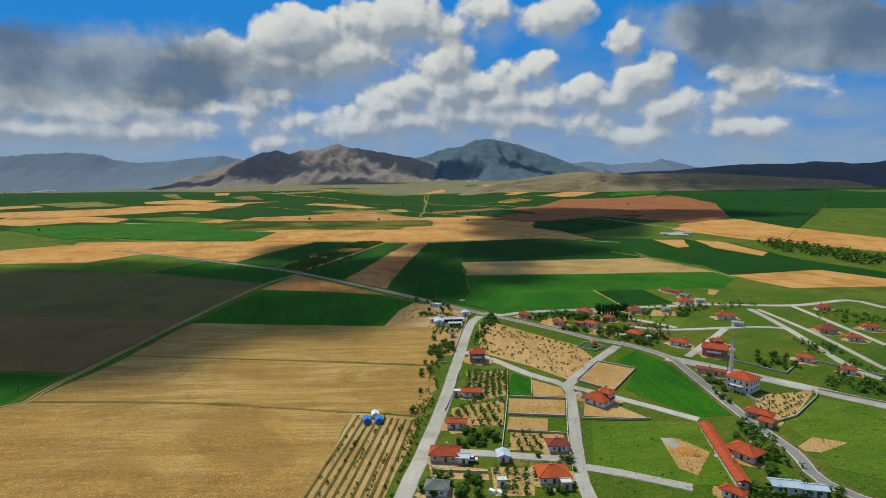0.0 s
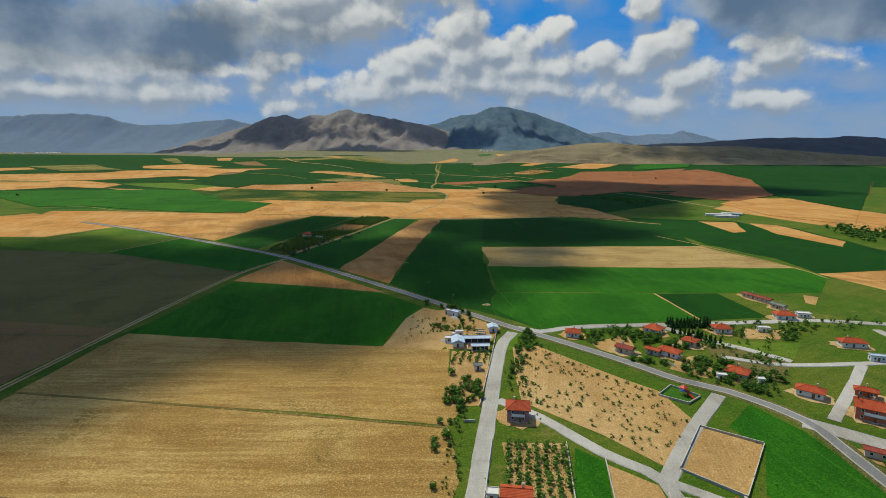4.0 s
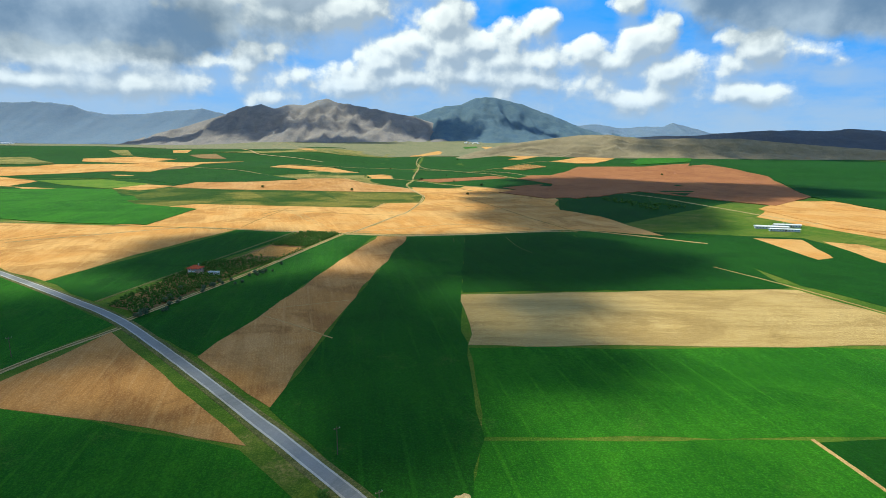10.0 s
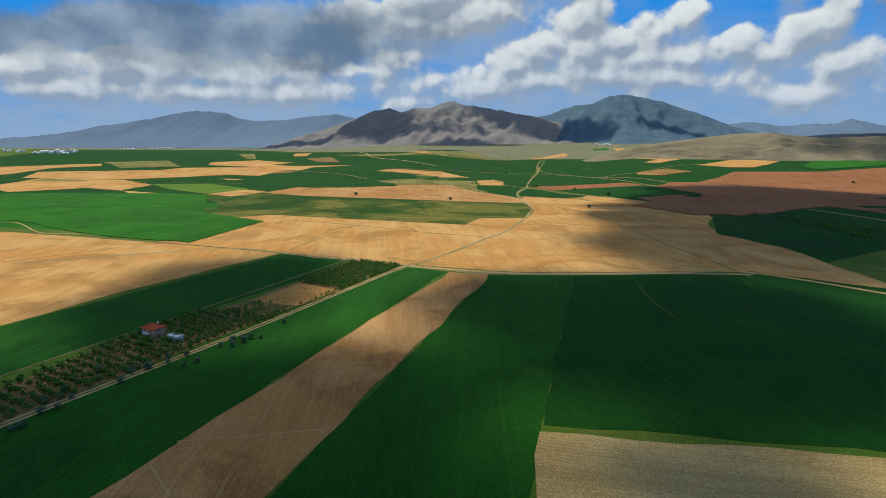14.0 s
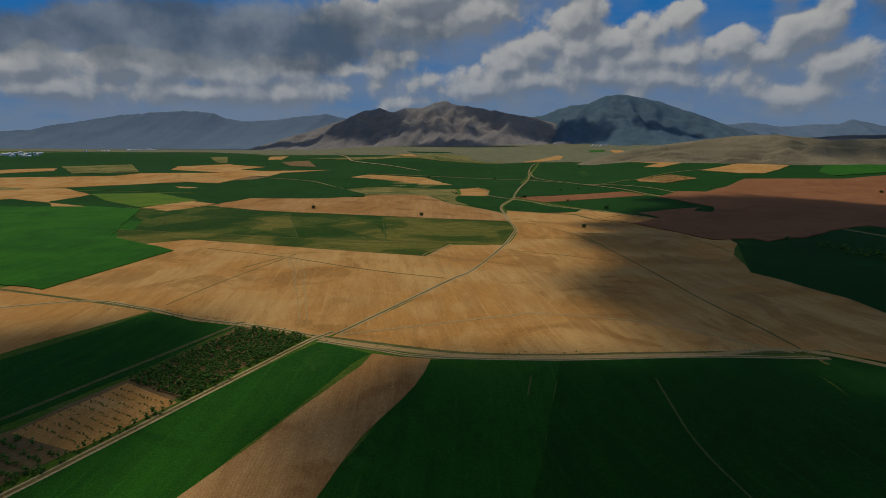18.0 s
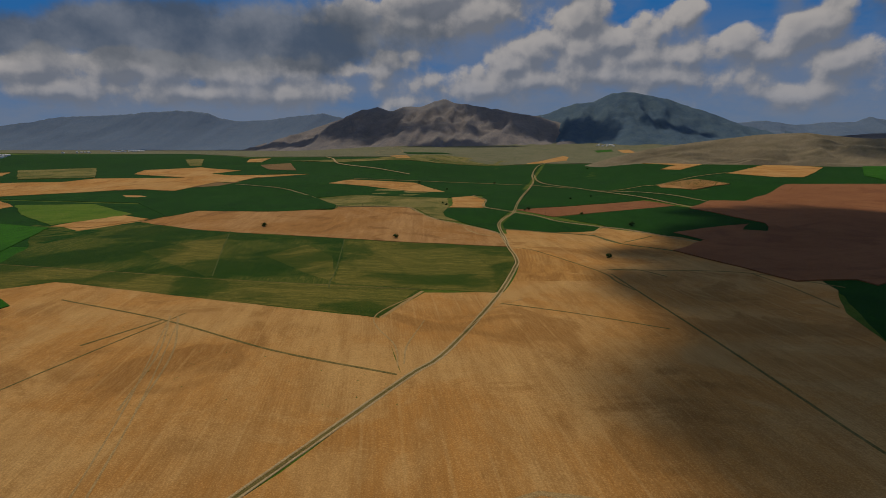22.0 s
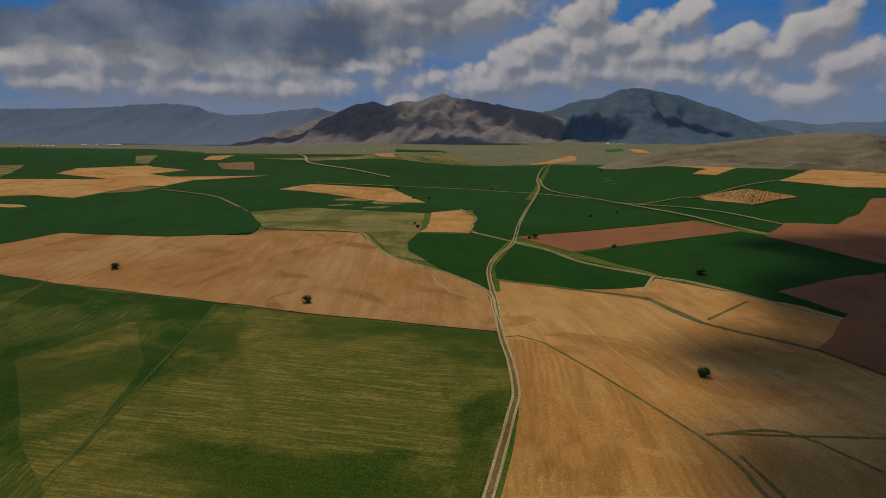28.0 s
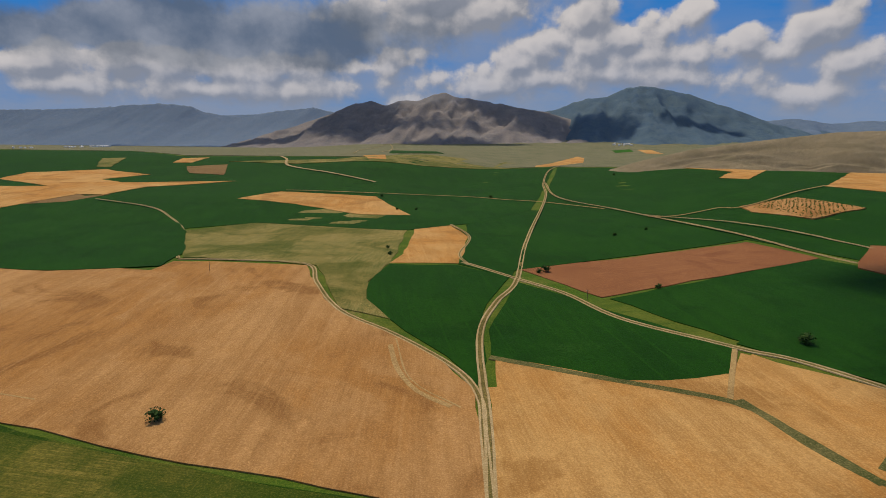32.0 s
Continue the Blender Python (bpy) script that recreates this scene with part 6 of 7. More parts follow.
def pen(x, y, w, d, turn, kind="dirt"):
    """A walled pen or new foundation: concrete strips round trodden earth."""
    ob = anchor("animal_pen", pose(x, y, land(x, y) + 0.14, 0, 0, turn), "low concrete-walled pen with trodden earth floor", "pen", "pens")
    part("earth_floor", box_mesh("earth_floor", w, d, 0.06, -0.03), MATERIAL[kind], ob)
    for sx, sy, lx, ly in ((0, -1, w, 0.22), (0, 1, w, 0.22), (-1, 0, 0.22, d), (1, 0, 0.22, d), (0, 0, 0.2, d * 0.96)):
        part("kerb_wall", box_mesh("kerb_wall", lx, ly, 0.6, -0.1), CONCRETE, ob, m=pose(sx * (w / 2), sy * (d / 2), 0))
    return ob


# ---- the village and what stands in the fields ----
house(16.3, 248.6, 6.8, 6.1, 2, "hip", -6, "red", "mauve")
house(11.2, 208.4, 6.9, 4.2, 1, "gable", -6, "red", "white")
house(5.3, 208.7, 2.7, 2.7, 1, "flat", -6, "grey", "white")
house(4.4, 181.7, 6.4, 3.5, 1, "gable", -6, "red", "white")
house(0.0, 160.9, 8.6, 5.6, 1, "hip", -6, "red", "cream")
house(5.7, 158.3, 3.2, 2.5, 1, "gable", -6, "blue", "white")
house(-2.3, 142.3, 6.0, 4.5, 1, "hip", -6, "slate", "white")
house(18.4, 159.3, 3.2, 3.8, 1, "gable", 2, "blue", "white")
house(16.4, 145.2, 2.6, 2.2, 1, "flat", 2, "grey", "white")
house(31.7, 148.8, 8.6, 6.9, 1, "hip", 2, "orange", "white")
house(36.8, 165.5, 6.2, 4.4, 1, "hip", 2, "maroon", "pale")
house(60.2, 200.1, 8.6, 6.9, 1, "hip", -47, "red", "white")
house(63.7, 201.1, 5.3, 4.2, 2, "hip", -47, "red", "white")
house(114.7, 185.6, 8.2, 4.1, 1, "hip", -45, "red", "cream")
house(113.3, 179.3, 4.0, 2.8, 1, "hip", -45, "red", "cream")
house(131.8, 251.3, 10.3, 7.7, 2, "gable", -34, "red", "brick")
house(140.5, 266.7, 6.2, 3.1, 1, "hip", -34, "red", "brick")
house(119.3, 226.8, 14.2, 2.3, 1, "gable", -35, "maroon", "cream")
house(94.9, 159.7, 8.5, 6.8, 1, "hip", -58, "red", "white")
house(79.6, 138.0, 5.3, 3.2, 1, "hip", -47, "red", "white")
house(95.7, 140.9, 7.3, 3.6, 1, "gable", -12, "blue", "white")
house(102.1, 138.9, 5.6, 2.8, 1, "gable", -12, "blue", "white")
house(121.1, 266.6, 8.0, 4.8, 1, "hip", -38, "red", "white")
house(85.1, 300.5, 8.1, 4.8, 1, "hip", -42, "red", "white")
house(79.1, 302.0, 5.2, 2.6, 1, "gable", -42, "red", "cream")
house(99.0, 312.5, 5.5, 4.9, 1, "hip", -42, "red", "cream")
house(88.7, 327.6, 6.8, 6.1, 1, "hip", -47, "red", "white")
house(67.8, 303.4, 6.7, 3.7, 1, "gable", -42, "maroon", "cream")
house(120.6, 329.3, 7.2, 5.1, 1, "hip", -5, "red", "white")
house(103.2, 281.3, 7.2, 5.7, 1, "hip", -40, "red", "cream")
house(95.8, 278.3, 3.2, 2.2, 1, "flat", -12, "grey", "white")
house(166.1, 382.0, 16.6, 2.6, 1, "gable", -67, "maroon", "cream")
house(168.7, 366.0, 7.0, 2.8, 1, "gable", -67, "slate", "cream")
house(161.9, 349.9, 8.9, 5.3, 1, "hip", -8, "red", "white")
house(172.8, 352.2, 6.1, 3.7, 1, "flat", -8, "grey", "white")
house(140.6, 330.2, 5.1, 2.6, 1, "flat", -8, "grey", "white")
house(108.6, 275.1, 2.2, 2.2, 1, "flat", -10, "grey", "white")
house(49.9, 321.5, 5.8, 4.6, 1, "hip", -15, "red", "white")
house(169.2, 313.3, 9.7, 4.8, 1, "hip", -10, "red", "white")
house(168.2, 297.6, 5.6, 2.8, 1, "flat", -15, "blue", "white")
house(169.0, 241.6, 6.3, 3.8, 1, "hip", -42, "red", "white")
house(209.3, 284.3, 8.6, 6.9, 1, "hip", -15, "maroon", "cream")
house(213.5, 269.9, 7.0, 3.5, 1, "hip", -15, "red", "white")
house(236.2, 287.6, 7.5, 4.5, 1, "hip", -15, "red", "white")
house(240.0, 330.3, 7.1, 4.3, 1, "hip", -10, "red", "white")
house(178.1, 226.6, 5.0, 3.0, 1, "hip", -30, "red", "white")
house(-2.5, 309.4, 4.6, 7.0, 1, "gable", 4, "blue", "white")
house(6.1, 312.7, 11.1, 2.8, 1, "gable", 4, "blue", "dark")
house(6.9, 303.7, 6.8, 2.2, 1, "gable", 4, "blue", "dark")
house(13.9, 326.9, 3.8, 4.2, 1, "gable", 4, "blue", "white")
house(-6.2, 312.4, 3.6, 2.8, 1, "flat", 4, "grey", "white")
house(-1.7, 320.3, 3.3, 2.2, 1, "flat", 4, "grey", "white")
house(5.0, 284.4, 2.4, 2.2, 1, "gable", 4, "slate", "white")
house(-3.5, 348.7, 4.7, 3.3, 1, "flat", -43, "blue", "white")
house(-7.0, 350.9, 2.4, 2.2, 1, "flat", -43, "grey", "white")
house(-139.1, 573.2, 6.9, 5.5, 2, "hip", -12, "red", "tan")
house(-127.2, 571.1, 5.8, 2.9, 1, "flat", -12, "blue", "white")
house(332.2, 771.0, 29.2, 4.4, 1, "gable", -12, "grey", "white")
house(355.6, 783.2, 23.9, 3.6, 1, "gable", -12, "grey", "white")
house(335.6, 755.9, 26.2, 2.6, 1, "gable", -12, "grey", "white")
house(34.6, 143.6, 2.9, 2.2, 1, "flat", 2, "grey", "cream")
mosque(123.1, 211.7, -54)
house(87.5, 159.6, 37.0, 2.8, 1, "gable", -100.6, "red", "cream")
minaret(123.0, 220.7)
garden_wall([(29.0, 234.4), (25.8, 208.1), (22.2, 186.0), (18.8, 165.9)])
garden_wall([(26.3, 206.5), (48.4, 203.6)])
garden_wall([(23.9, 190.9), (45.1, 188.4)])
garden_wall([(22.1, 178.2), (42.0, 175.2)])
garden_wall([(38.2, 226.1), (35.6, 207.8)])
garden_wall([(50.3, 211.8), (42.5, 175.6), (39.9, 160.8)])
garden_wall([(57.6, 222.5), (72.7, 244.7), (87.3, 234.9), (69.4, 210.4), (57.5, 222.1)])
garden_wall([(50.2, 186.5), (63.6, 185.2), (75.0, 185.3)])
garden_wall([(115.3, 232.7), (119.7, 210.7), (123.0, 194.7)])
garden_wall([(118.5, 181.8), (128.8, 186.4), (147.4, 202.6), (150.9, 207.4)])
garden_wall([(16.0, 328.4), (11.9, 300.3), (7.6, 274.7), (4.4, 255.6)])
garden_wall([(7.3, 236.5), (3.6, 210.5), (0.3, 194.5)])
garden_wall([(74.6, 272.4), (81.6, 264.0), (75.5, 258.9), (67.5, 264.8), (74.6, 272.4)])
garden_wall([(138.4, 250.1), (137.1, 242.6), (150.9, 226.8), (160.6, 235.9)])
garden_wall([(152.7, 209.6), (169.7, 195.7)])
garden_wall([(80.2, 296.7), (83.0, 288.4)])
garden_wall([(-1.2, 245.2), (2.5, 245.8)])
garden_wall([(-4.5, 156.3), (-2.8, 153.1), (12.9, 151.7)])
garden_wall([(173.4, 241.2), (191.0, 221.5)])
power_pole(127.3, 253.3)
power_pole(122.1, 222.2)
power_pole(116.5, 183.2)
power_pole(-182.1, 220.6)
power_pole(-151.8, 446.8)
power_pole(-18.6, 385.2)
power_pole(-4.8, 359.8)
power_pole(-218.8, 1259.5)
power_pole(-3.0, 1264.2)
power_pole(-34.7, 344.7)
power_pole(98.4, 310.4)
power_pole(297.1, 988.1)
tent(-28.2, 186.1, 15, PAINT["blue"], "bright blue tarpaulin tent at the orchard edge")
tent(-23.7, 186.0, 10, PAINT["blue"], "bright blue tarpaulin tent beside a white one")
tent(-25.7, 190.5, 12, WALL["white"], "white canvas tent between blue ones")
car(8.3, 158.3, 80, PAINT["white"])
car(114.4, 179.0, -30, PAINT["white"])
playground(76.3, 265.7, 30)
planting("orchard", "dense dark green orchard rows beside a house", "orchard", "broad", rows_in([(9.8, 234.4), (28.9, 233.7), (24.9, 208.2), (9.6, 200.7)], 85, 2.6, 1.9, 0.96), 2.2, 3.0, 1.0)
planting("orchard", "small orchard trees in rows on bare soil", "orchard", "broad", rows_in([(3.3, 197.4), (23.7, 203.9), (20.9, 182.9), (9.0, 181.1), (2.0, 185.2)], -80, 3.2, 2.2, 0.85), 2.0, 2.9, 1.0)
planting("orchard", "small fruit trees in rows beside a wall", "orchard", "broad", rows_in([(23.8, 177.4), (34.0, 175.0), (31.1, 164.5), (21.1, 165.5)], -80, 3.0, 2.4, 0.85), 1.8, 2.6, 1.0)
planting("orchard", "garden fruit trees behind the sheds", "orchard", "broad", rows_in([(14.6, 154.8), (28.3, 153.9), (24.9, 139.5), (13.9, 139.8)], 80, 3.0, 2.6, 0.8), 2.2, 3.2, 1.0)
planting("orchard", "young trees in striped orchard rows", "orchard", "broad", rows_in([(-33.3, 192.2), (-10.4, 187.8), (-10.8, 176.3), (-16.6, 140.5), (-38.4, 141.0)], -100, 4.2, 2.4, 0.55), 1.0, 1.9, 1.0)
planting("orchard", "young mosque garden trees in rows", "orchard", "broad", rows_in([(124.5, 205.0), (150.8, 208.5), (129.4, 188.2), (119.9, 183.1), (116.2, 190.0)], 30, 3.0, 2.6, 0.9), 1.2, 1.9, 1.0)
planting("orchard", "rows of young trees below the farm sheds", "orchard", "broad", rows_in([(-5.2, 301.3), (10.9, 301.7), (9.2, 289.7), (-4.8, 288.7)], 80, 3.0, 2.2, 0.85), 1.8, 2.6, 1.0)
planting("orchard", "dark roadside orchard of small trees", "orchard", "broad", rows_in([(-154.4, 510.0), (-148.9, 575.8), (-144.1, 605.5), (-130.0, 612.0), (-104.0, 606.0), (-110.6, 587.8), (-131.0, 496.4)], -16, 4.3, 1.7, 0.96), 2.3, 3.4, 1.0)
planting("orchard", "sparse orchard rows on bare soil", "orchard", "broad", rows_in([(-130.0, 612.0), (-104.0, 606.0), (-102.0, 624.0), (-129.0, 628.0)], -16, 3.6, 2.2, 0.75), 1.6, 2.8, 1.0)
planting("orchard", "knee-high saplings in rows on a bare tan plot", "orchard", "shrub", rows_in([(-121.0, 664.0), (-96.0, 657.0), (-104.0, 627.0), (-128.0, 631.0)], -16, 3.4, 1.6, 0.8), 0.6, 1.0, 1.0)
planting("orchard", "dense young wood at the orchard end", "orchard", "broad", rows_in([(-123.0, 668.0), (-113.0, 728.0), (-79.0, 722.0), (-93.0, 658.0)], -16, 2.5, 1.9, 0.95), 2.2, 3.6, 1.0)
planting("orchard", "hedge of small trees along the orchard track", "orchard", "broad", rows_in([(-132.5, 497.8), (-112.5, 591.2), (-104.0, 606.0), (-92.0, 658.0), (-95.0, 658.0), (-107.0, 606.0), (-116.9, 588.2), (-136.0, 500.6)], -16, 2.4, 2.4, 0.8), 1.6, 2.8, 1.0)
planting("orchard", "dense conifer hedge rows", "orchard", "conifer", rows_in([(98.7, 338.7), (121.0, 341.6), (117.7, 334.0), (98.5, 332.4)], 5, 2.4, 1.7, 0.95), 3.2, 4.6, 0.8)
planting("orchard", "conifer rows along the lane", "orchard", "conifer", rows_in([(96.0, 327.3), (101.3, 327.4), (114.7, 315.0), (109.9, 312.0), (97.7, 324.5)], -25, 2.2, 1.8, 0.95), 3.0, 4.4, 0.8)
planting("orchard", "distant wood of round green trees", "wood", "broad", rows_in([(387.3, 656.4), (426.1, 677.1), (434.9, 591.5), (445.1, 528.9), (394.8, 468.2), (384.8, 530.2), (375.4, 587.5)], 20, 9, 8, 0.75), 6, 9, 1.1)
planting("orchard", "row of distant field trees", "wood", "broad", rows_in([(223.5, 1045.8), (270.2, 991.4), (338.1, 927.1), (267.7, 899.8)], 10, 9, 9, 0.6), 4, 7, 1.1)
planting("orchard", "planted young trees on stony ground", "orchard", "shrub", rows_in([(171, 1653), (241, 1692), (279, 1620), (211, 1565)], 20, 6, 5, 0.9), 2.0, 3.0, 1.2)
for n, (x, y) in enumerate(spots_in([(-9.1, 209.2), (-2.3, 247.7), (2.1, 281.4), (-4.0, 281.6), (-10.0, 233.7), (-13.3, 191.6), (-10.5, 191.5)], 13, 1)):
    tree("broad", x, y, 2.0 + 1.82 * (n * 0.37 % 1))
for n, (x, y) in enumerate(spots_in([(0.9, 178.0), (18.5, 175.5), (17.5, 166.0), (2.7, 168.2)], 21, 2)):
    tree("broad", x, y, 2.0 + 1.57 * (n * 0.37 % 1))
for n, (x, y) in enumerate(spots_in([(-9.4, 148.7), (-4.5, 154.7), (10.6, 148.2), (11.9, 139.8), (-8.2, 140.3)], 33, 3)):
    tree("broad", x, y, 1.76 + 1.64 * (n * 0.37 % 1))
for n, (x, y) in enumerate(spots_in([(29.7, 162.1), (40.4, 157.4), (36.7, 139.2), (26.7, 140.8)], 15, 4)):
    tree("broad", x, y, 1.76 + 1.3 * (n * 0.37 % 1))
for n, (x, y) in enumerate(spots_in([(23.6, 321.2), (29.9, 326.2), (35.9, 312.7), (29.1, 300.6), (17.9, 274.8), (16.6, 277.5)], 21, 5)):
    tree("broad", x, y, 2.0 + 1.57 * (n * 0.37 % 1))
for n, (x, y) in enumerate(spots_in([(56.9, 327.1), (87.9, 330.5), (82.7, 314.1), (58.7, 313.5)], 27, 6)):
    tree("broad", x, y, 1.76 + 1.47 * (n * 0.37 % 1))
for n, (x, y) in enumerate(spots_in([(83.6, 323.1), (98.7, 314.6), (94.1, 302.5), (81.8, 307.9), (75.9, 309.8)], 24, 7)):
    tree("broad", x, y, 2.0 + 1.82 * (n * 0.37 % 1))
for n, (x, y) in enumerate(spots_in([(65.6, 296.3), (81.1, 293.2), (79.5, 288.3), (71.6, 289.7)], 12, 8)):
    tree("broad", x, y, 1.76 + 1.3 * (n * 0.37 % 1))
for n, (x, y) in enumerate(spots_in([(88.3, 295.1), (102.7, 295.5), (94.6, 279.7), (91.3, 279.6), (84.7, 285.3)], 24, 9)):
    tree("broad", x, y, 2.0 + 1.82 * (n * 0.37 % 1))
for n, (x, y) in enumerate(spots_in([(101.8, 295.5), (108.8, 294.0), (103.1, 282.8), (98.8, 271.7), (94.5, 276.9)], 15, 10)):
    tree("broad", x, y, 2.4 + 1.85 * (n * 0.37 % 1))
planting("garden_trees", "leafy garden trees among the far houses", "trees", "broad", spots_in([(106.5, 282.9), (125.3, 286.3), (108.3, 264.6), (98.6, 269.2)], 46, 11), 1.6, 3.82, 1.05)
planting("garden_trees", "leafy garden trees among the far houses", "trees", "broad", spots_in([(154.8, 340.4), (168.0, 340.8), (145.2, 311.7), (140.9, 315.8)], 26, 12), 1.6, 3.82, 1.05)
planting("garden_trees", "leafy garden trees among the far houses", "trees", "broad", spots_in([(129.9, 339.7), (134.1, 329.4), (125.7, 319.7), (122.4, 324.2)], 15, 13), 1.28, 2.98, 1.05)
for n, (x, y) in enumerate(spots_in([(114.7, 229.3), (120.5, 216.5), (111.2, 195.0), (108.2, 205.5)], 15, 14)):
    tree("broad", x, y, 1.76 + 1.3 * (n * 0.37 % 1))
for n, (x, y) in enumerate(spots_in([(148.2, 257.8), (167.8, 249.0), (159.1, 227.8), (140.8, 235.2)], 24, 15)):
    tree("broad", x, y, 1.76 + 1.64 * (n * 0.37 % 1))
planting("garden_trees", "leafy garden trees among the far houses", "trees", "broad", spots_in([(184.0, 273.9), (198.0, 264.3), (194.4, 248.0), (178.4, 252.6)], 36, 16), 1.41, 3.4, 1.05)
planting("garden_trees", "leafy garden trees among the far houses", "trees", "broad", spots_in([(234.7, 335.2), (267.0, 313.5), (248.5, 291.2), (223.8, 309.4)], 46, 17), 1.41, 3.57, 1.05)
planting("garden_trees", "leafy garden trees among the far houses", "trees", "broad", spots_in([(127.8, 340.6), (207.9, 351.7), (203.0, 336.8), (137.5, 319.7)], 46, 18), 1.41, 3.4, 1.05)
for n, (x, y) in enumerate(spots_in([(99.5, 177.3), (107.7, 181.3), (105.8, 161.9), (101.1, 148.9), (94.4, 146.2), (93.3, 162.2)], 27, 19)):
    tree("broad", x, y, 2.0 + 1.82 * (n * 0.37 % 1))
planting("garden_trees", "leafy garden trees among the far houses", "trees", "broad", spots_in([(87.9, 143.5), (112.9, 140.1), (110.6, 137.0), (83.0, 137.6)], 31, 20), 1.6, 3.82, 1.05)
planting("garden_trees", "leafy garden trees among the far houses", "trees", "broad", spots_in([(173.7, 227.3), (180.4, 208.7), (173.8, 200.7), (157.8, 215.3)], 36, 21), 1.41, 3.4, 1.05)
for n, (x, y) in enumerate(spots_in([(-15.9, 359.5), (2.7, 360.1), (6.4, 336.0), (-9.2, 335.5)], 9, 22)):
    tree("broad", x, y, 1.6 + 1.8 * (n * 0.37 % 1))
for n, (x, y) in enumerate(spots_in([(-6.4, 280.0), (7.9, 274.7), (5.0, 255.6), (-7.6, 257.4)], 30, 23)):
    tree("broad", x, y, 1.76 + 1.81 * (n * 0.37 % 1))
planting("garden_trees", "leafy garden trees among the far houses", "trees", "broad", spots_in([(-13.7, 335.4), (8.3, 330.7), (3.6, 323.2), (-13.2, 325.1)], 36, 24), 1.15, 2.55, 1.05)
for n, (x, y) in enumerate(spots_in([(-21.9, 369.2), (1.7, 356.1), (4.6, 350.9), (-11.2, 361.7)], 9, 25)):
    tree("broad", x, y, 2.0 + 1.82 * (n * 0.37 % 1))
for n, (x, y) in enumerate(spots_in([(-132.8, 491.7), (-129.2, 508.4), (-133.6, 538.7), (-112.2, 561.8), (-95.5, 606.4), (-88.5, 597.9), (-117.1, 518.9), (-123.9, 493.8)], 33, 26)):
    tree("olive", x, y, 2.0 + 1.4 * (n * 0.37 % 1))
for n, (x, y) in enumerate(spots_in([(-159.2, 580.8), (-140.7, 595.5), (-119.1, 572.3), (-136.6, 559.8)], 15, 27)):
    tree("broad", x, y, 2.4 + 1.85 * (n * 0.37 % 1))
planting("garden_trees", "leafy garden trees among the far houses", "trees", "broad", spots_in([(80.3, 288.0), (111.9, 297.2), (122.4, 276.4), (92.6, 268.5)], 26, 28), 1.41, 3.4, 1.05)
planting("garden_trees", "leafy garden trees among the far houses", "trees", "broad", spots_in([(96.5, 321.6), (133.3, 301.8), (123.4, 286.2), (99.5, 309.1)], 31, 29), 1.41, 3.4, 1.05)
planting("shrubs", "scattered dry shrubs on the sandy lot", "shrub", "shrub", spots_in([(21.5, 304.5), (32.2, 306.3), (48.9, 287.3), (68.2, 266.8), (71.3, 245.0), (54.0, 224.9), (41.0, 240.2), (20.2, 258.6)], 240, 31), 0.5, 1.5, 1.3)
planting("shrubs", "low shrubs in the farmyard", "shrub", "shrub", spots_in([(-28.1, 346.3), (8.6, 336.0), (11.0, 312.1), (-6.8, 311.6), (-13.2, 325.1), (-26.0, 307.0)], 70, 32), 0.5, 1.3, 1.3)
planting("shrubs", "weeds and shrubs along the village lane", "shrub", "shrub", spots_in([(-12.5, 189.2), (-6.1, 233.6), (-1.0, 281.5), (0.4, 247.6), (-4.3, 198.6), (-10.2, 164.9), (-14.2, 145.9), (-15.3, 140.4)], 160, 33), 0.5, 1.6, 1.3)
planting("shrubs", "weedy tufts along the stream bank", "shrub", "shrub", spots_in([(-241.3, 747.6), (-193.5, 749.9), (-153.0, 740.0), (-107.6, 735.6), (-75.9, 727.4), (-43.1, 724.4), (-8.2, 721.9), (143.1, 758.4), (140.6, 753.4), (-7.4, 718.0), (-41.0, 719.0), (-73.8, 721.5), (-146.9, 733.1), (-230.5, 739.0)], 170, 34), 0.3, 0.8, 1.6)
tree("lone", -284.2, 1149.7, 4.5, 1.15)
tree("lone", -131.4, 1116.0, 4.2, 1.15)
tree("lone", 51.6, 1070.5, 3.8, 1.15)
tree("lone", -26.7, 1324.1, 4.5, 1.15)
tree("lone", 85.4, 1234.9, 5.0, 1.15)
tree("lone", -30.6, 1319.9, 3.0, 1.15)
tree("lone", -133.3, 1336.7, 3.0, 1.15)
tree("lone", -143.6, 1361.4, 2.6, 1.15)
tree("lone", -127, 1765, 5, 1.15)
tree("lone", 36.2, 1303.5, 2.4, 1.15)
tree("lone", 25, 1475, 3.0, 1.15)
tree("lone", 56, 1516, 3.0, 1.15)
tree("lone", -724.8, 961.8, 5, 1.15)
tree("lone", 517, 1485, 5, 1.15)
tree("lone", -191, 1598, 3, 1.15)
tree("lone", -210, 1584, 3, 1.15)
tree("lone", 37.7, 1306.4, 2.5, 1.15)
tree("lone", 73, 2203, 5, 1.15)
tree("lone", -267, 1690, 4, 1.15)
planting("weeds", "grass tufts and weeds on rough village ground", "weeds", "shrub", spots_in([(27.3, 205.4), (52.9, 212.9), (52.3, 185.1), (41.4, 139.1), (-4.2, 140.2), (1.3, 208.9), (18.5, 254.6)], 260, 41), 0.16, 0.5, 1.8)
planting("weeds", "grass tufts and weeds on rough village ground", "weeds", "shrub", spots_in([(51.7, 182.9), (92.2, 182.6), (84.8, 140.8), (43.7, 141.7)], 200, 42), 0.16, 0.5, 1.8)
planting("weeds", "grass tufts and weeds on rough village ground", "weeds", "shrub", spots_in([(120.9, 183.1), (150.0, 204.2), (165.7, 190.9), (123.5, 139.9), (115.0, 142.8)], 240, 43), 0.16, 0.5, 1.8)
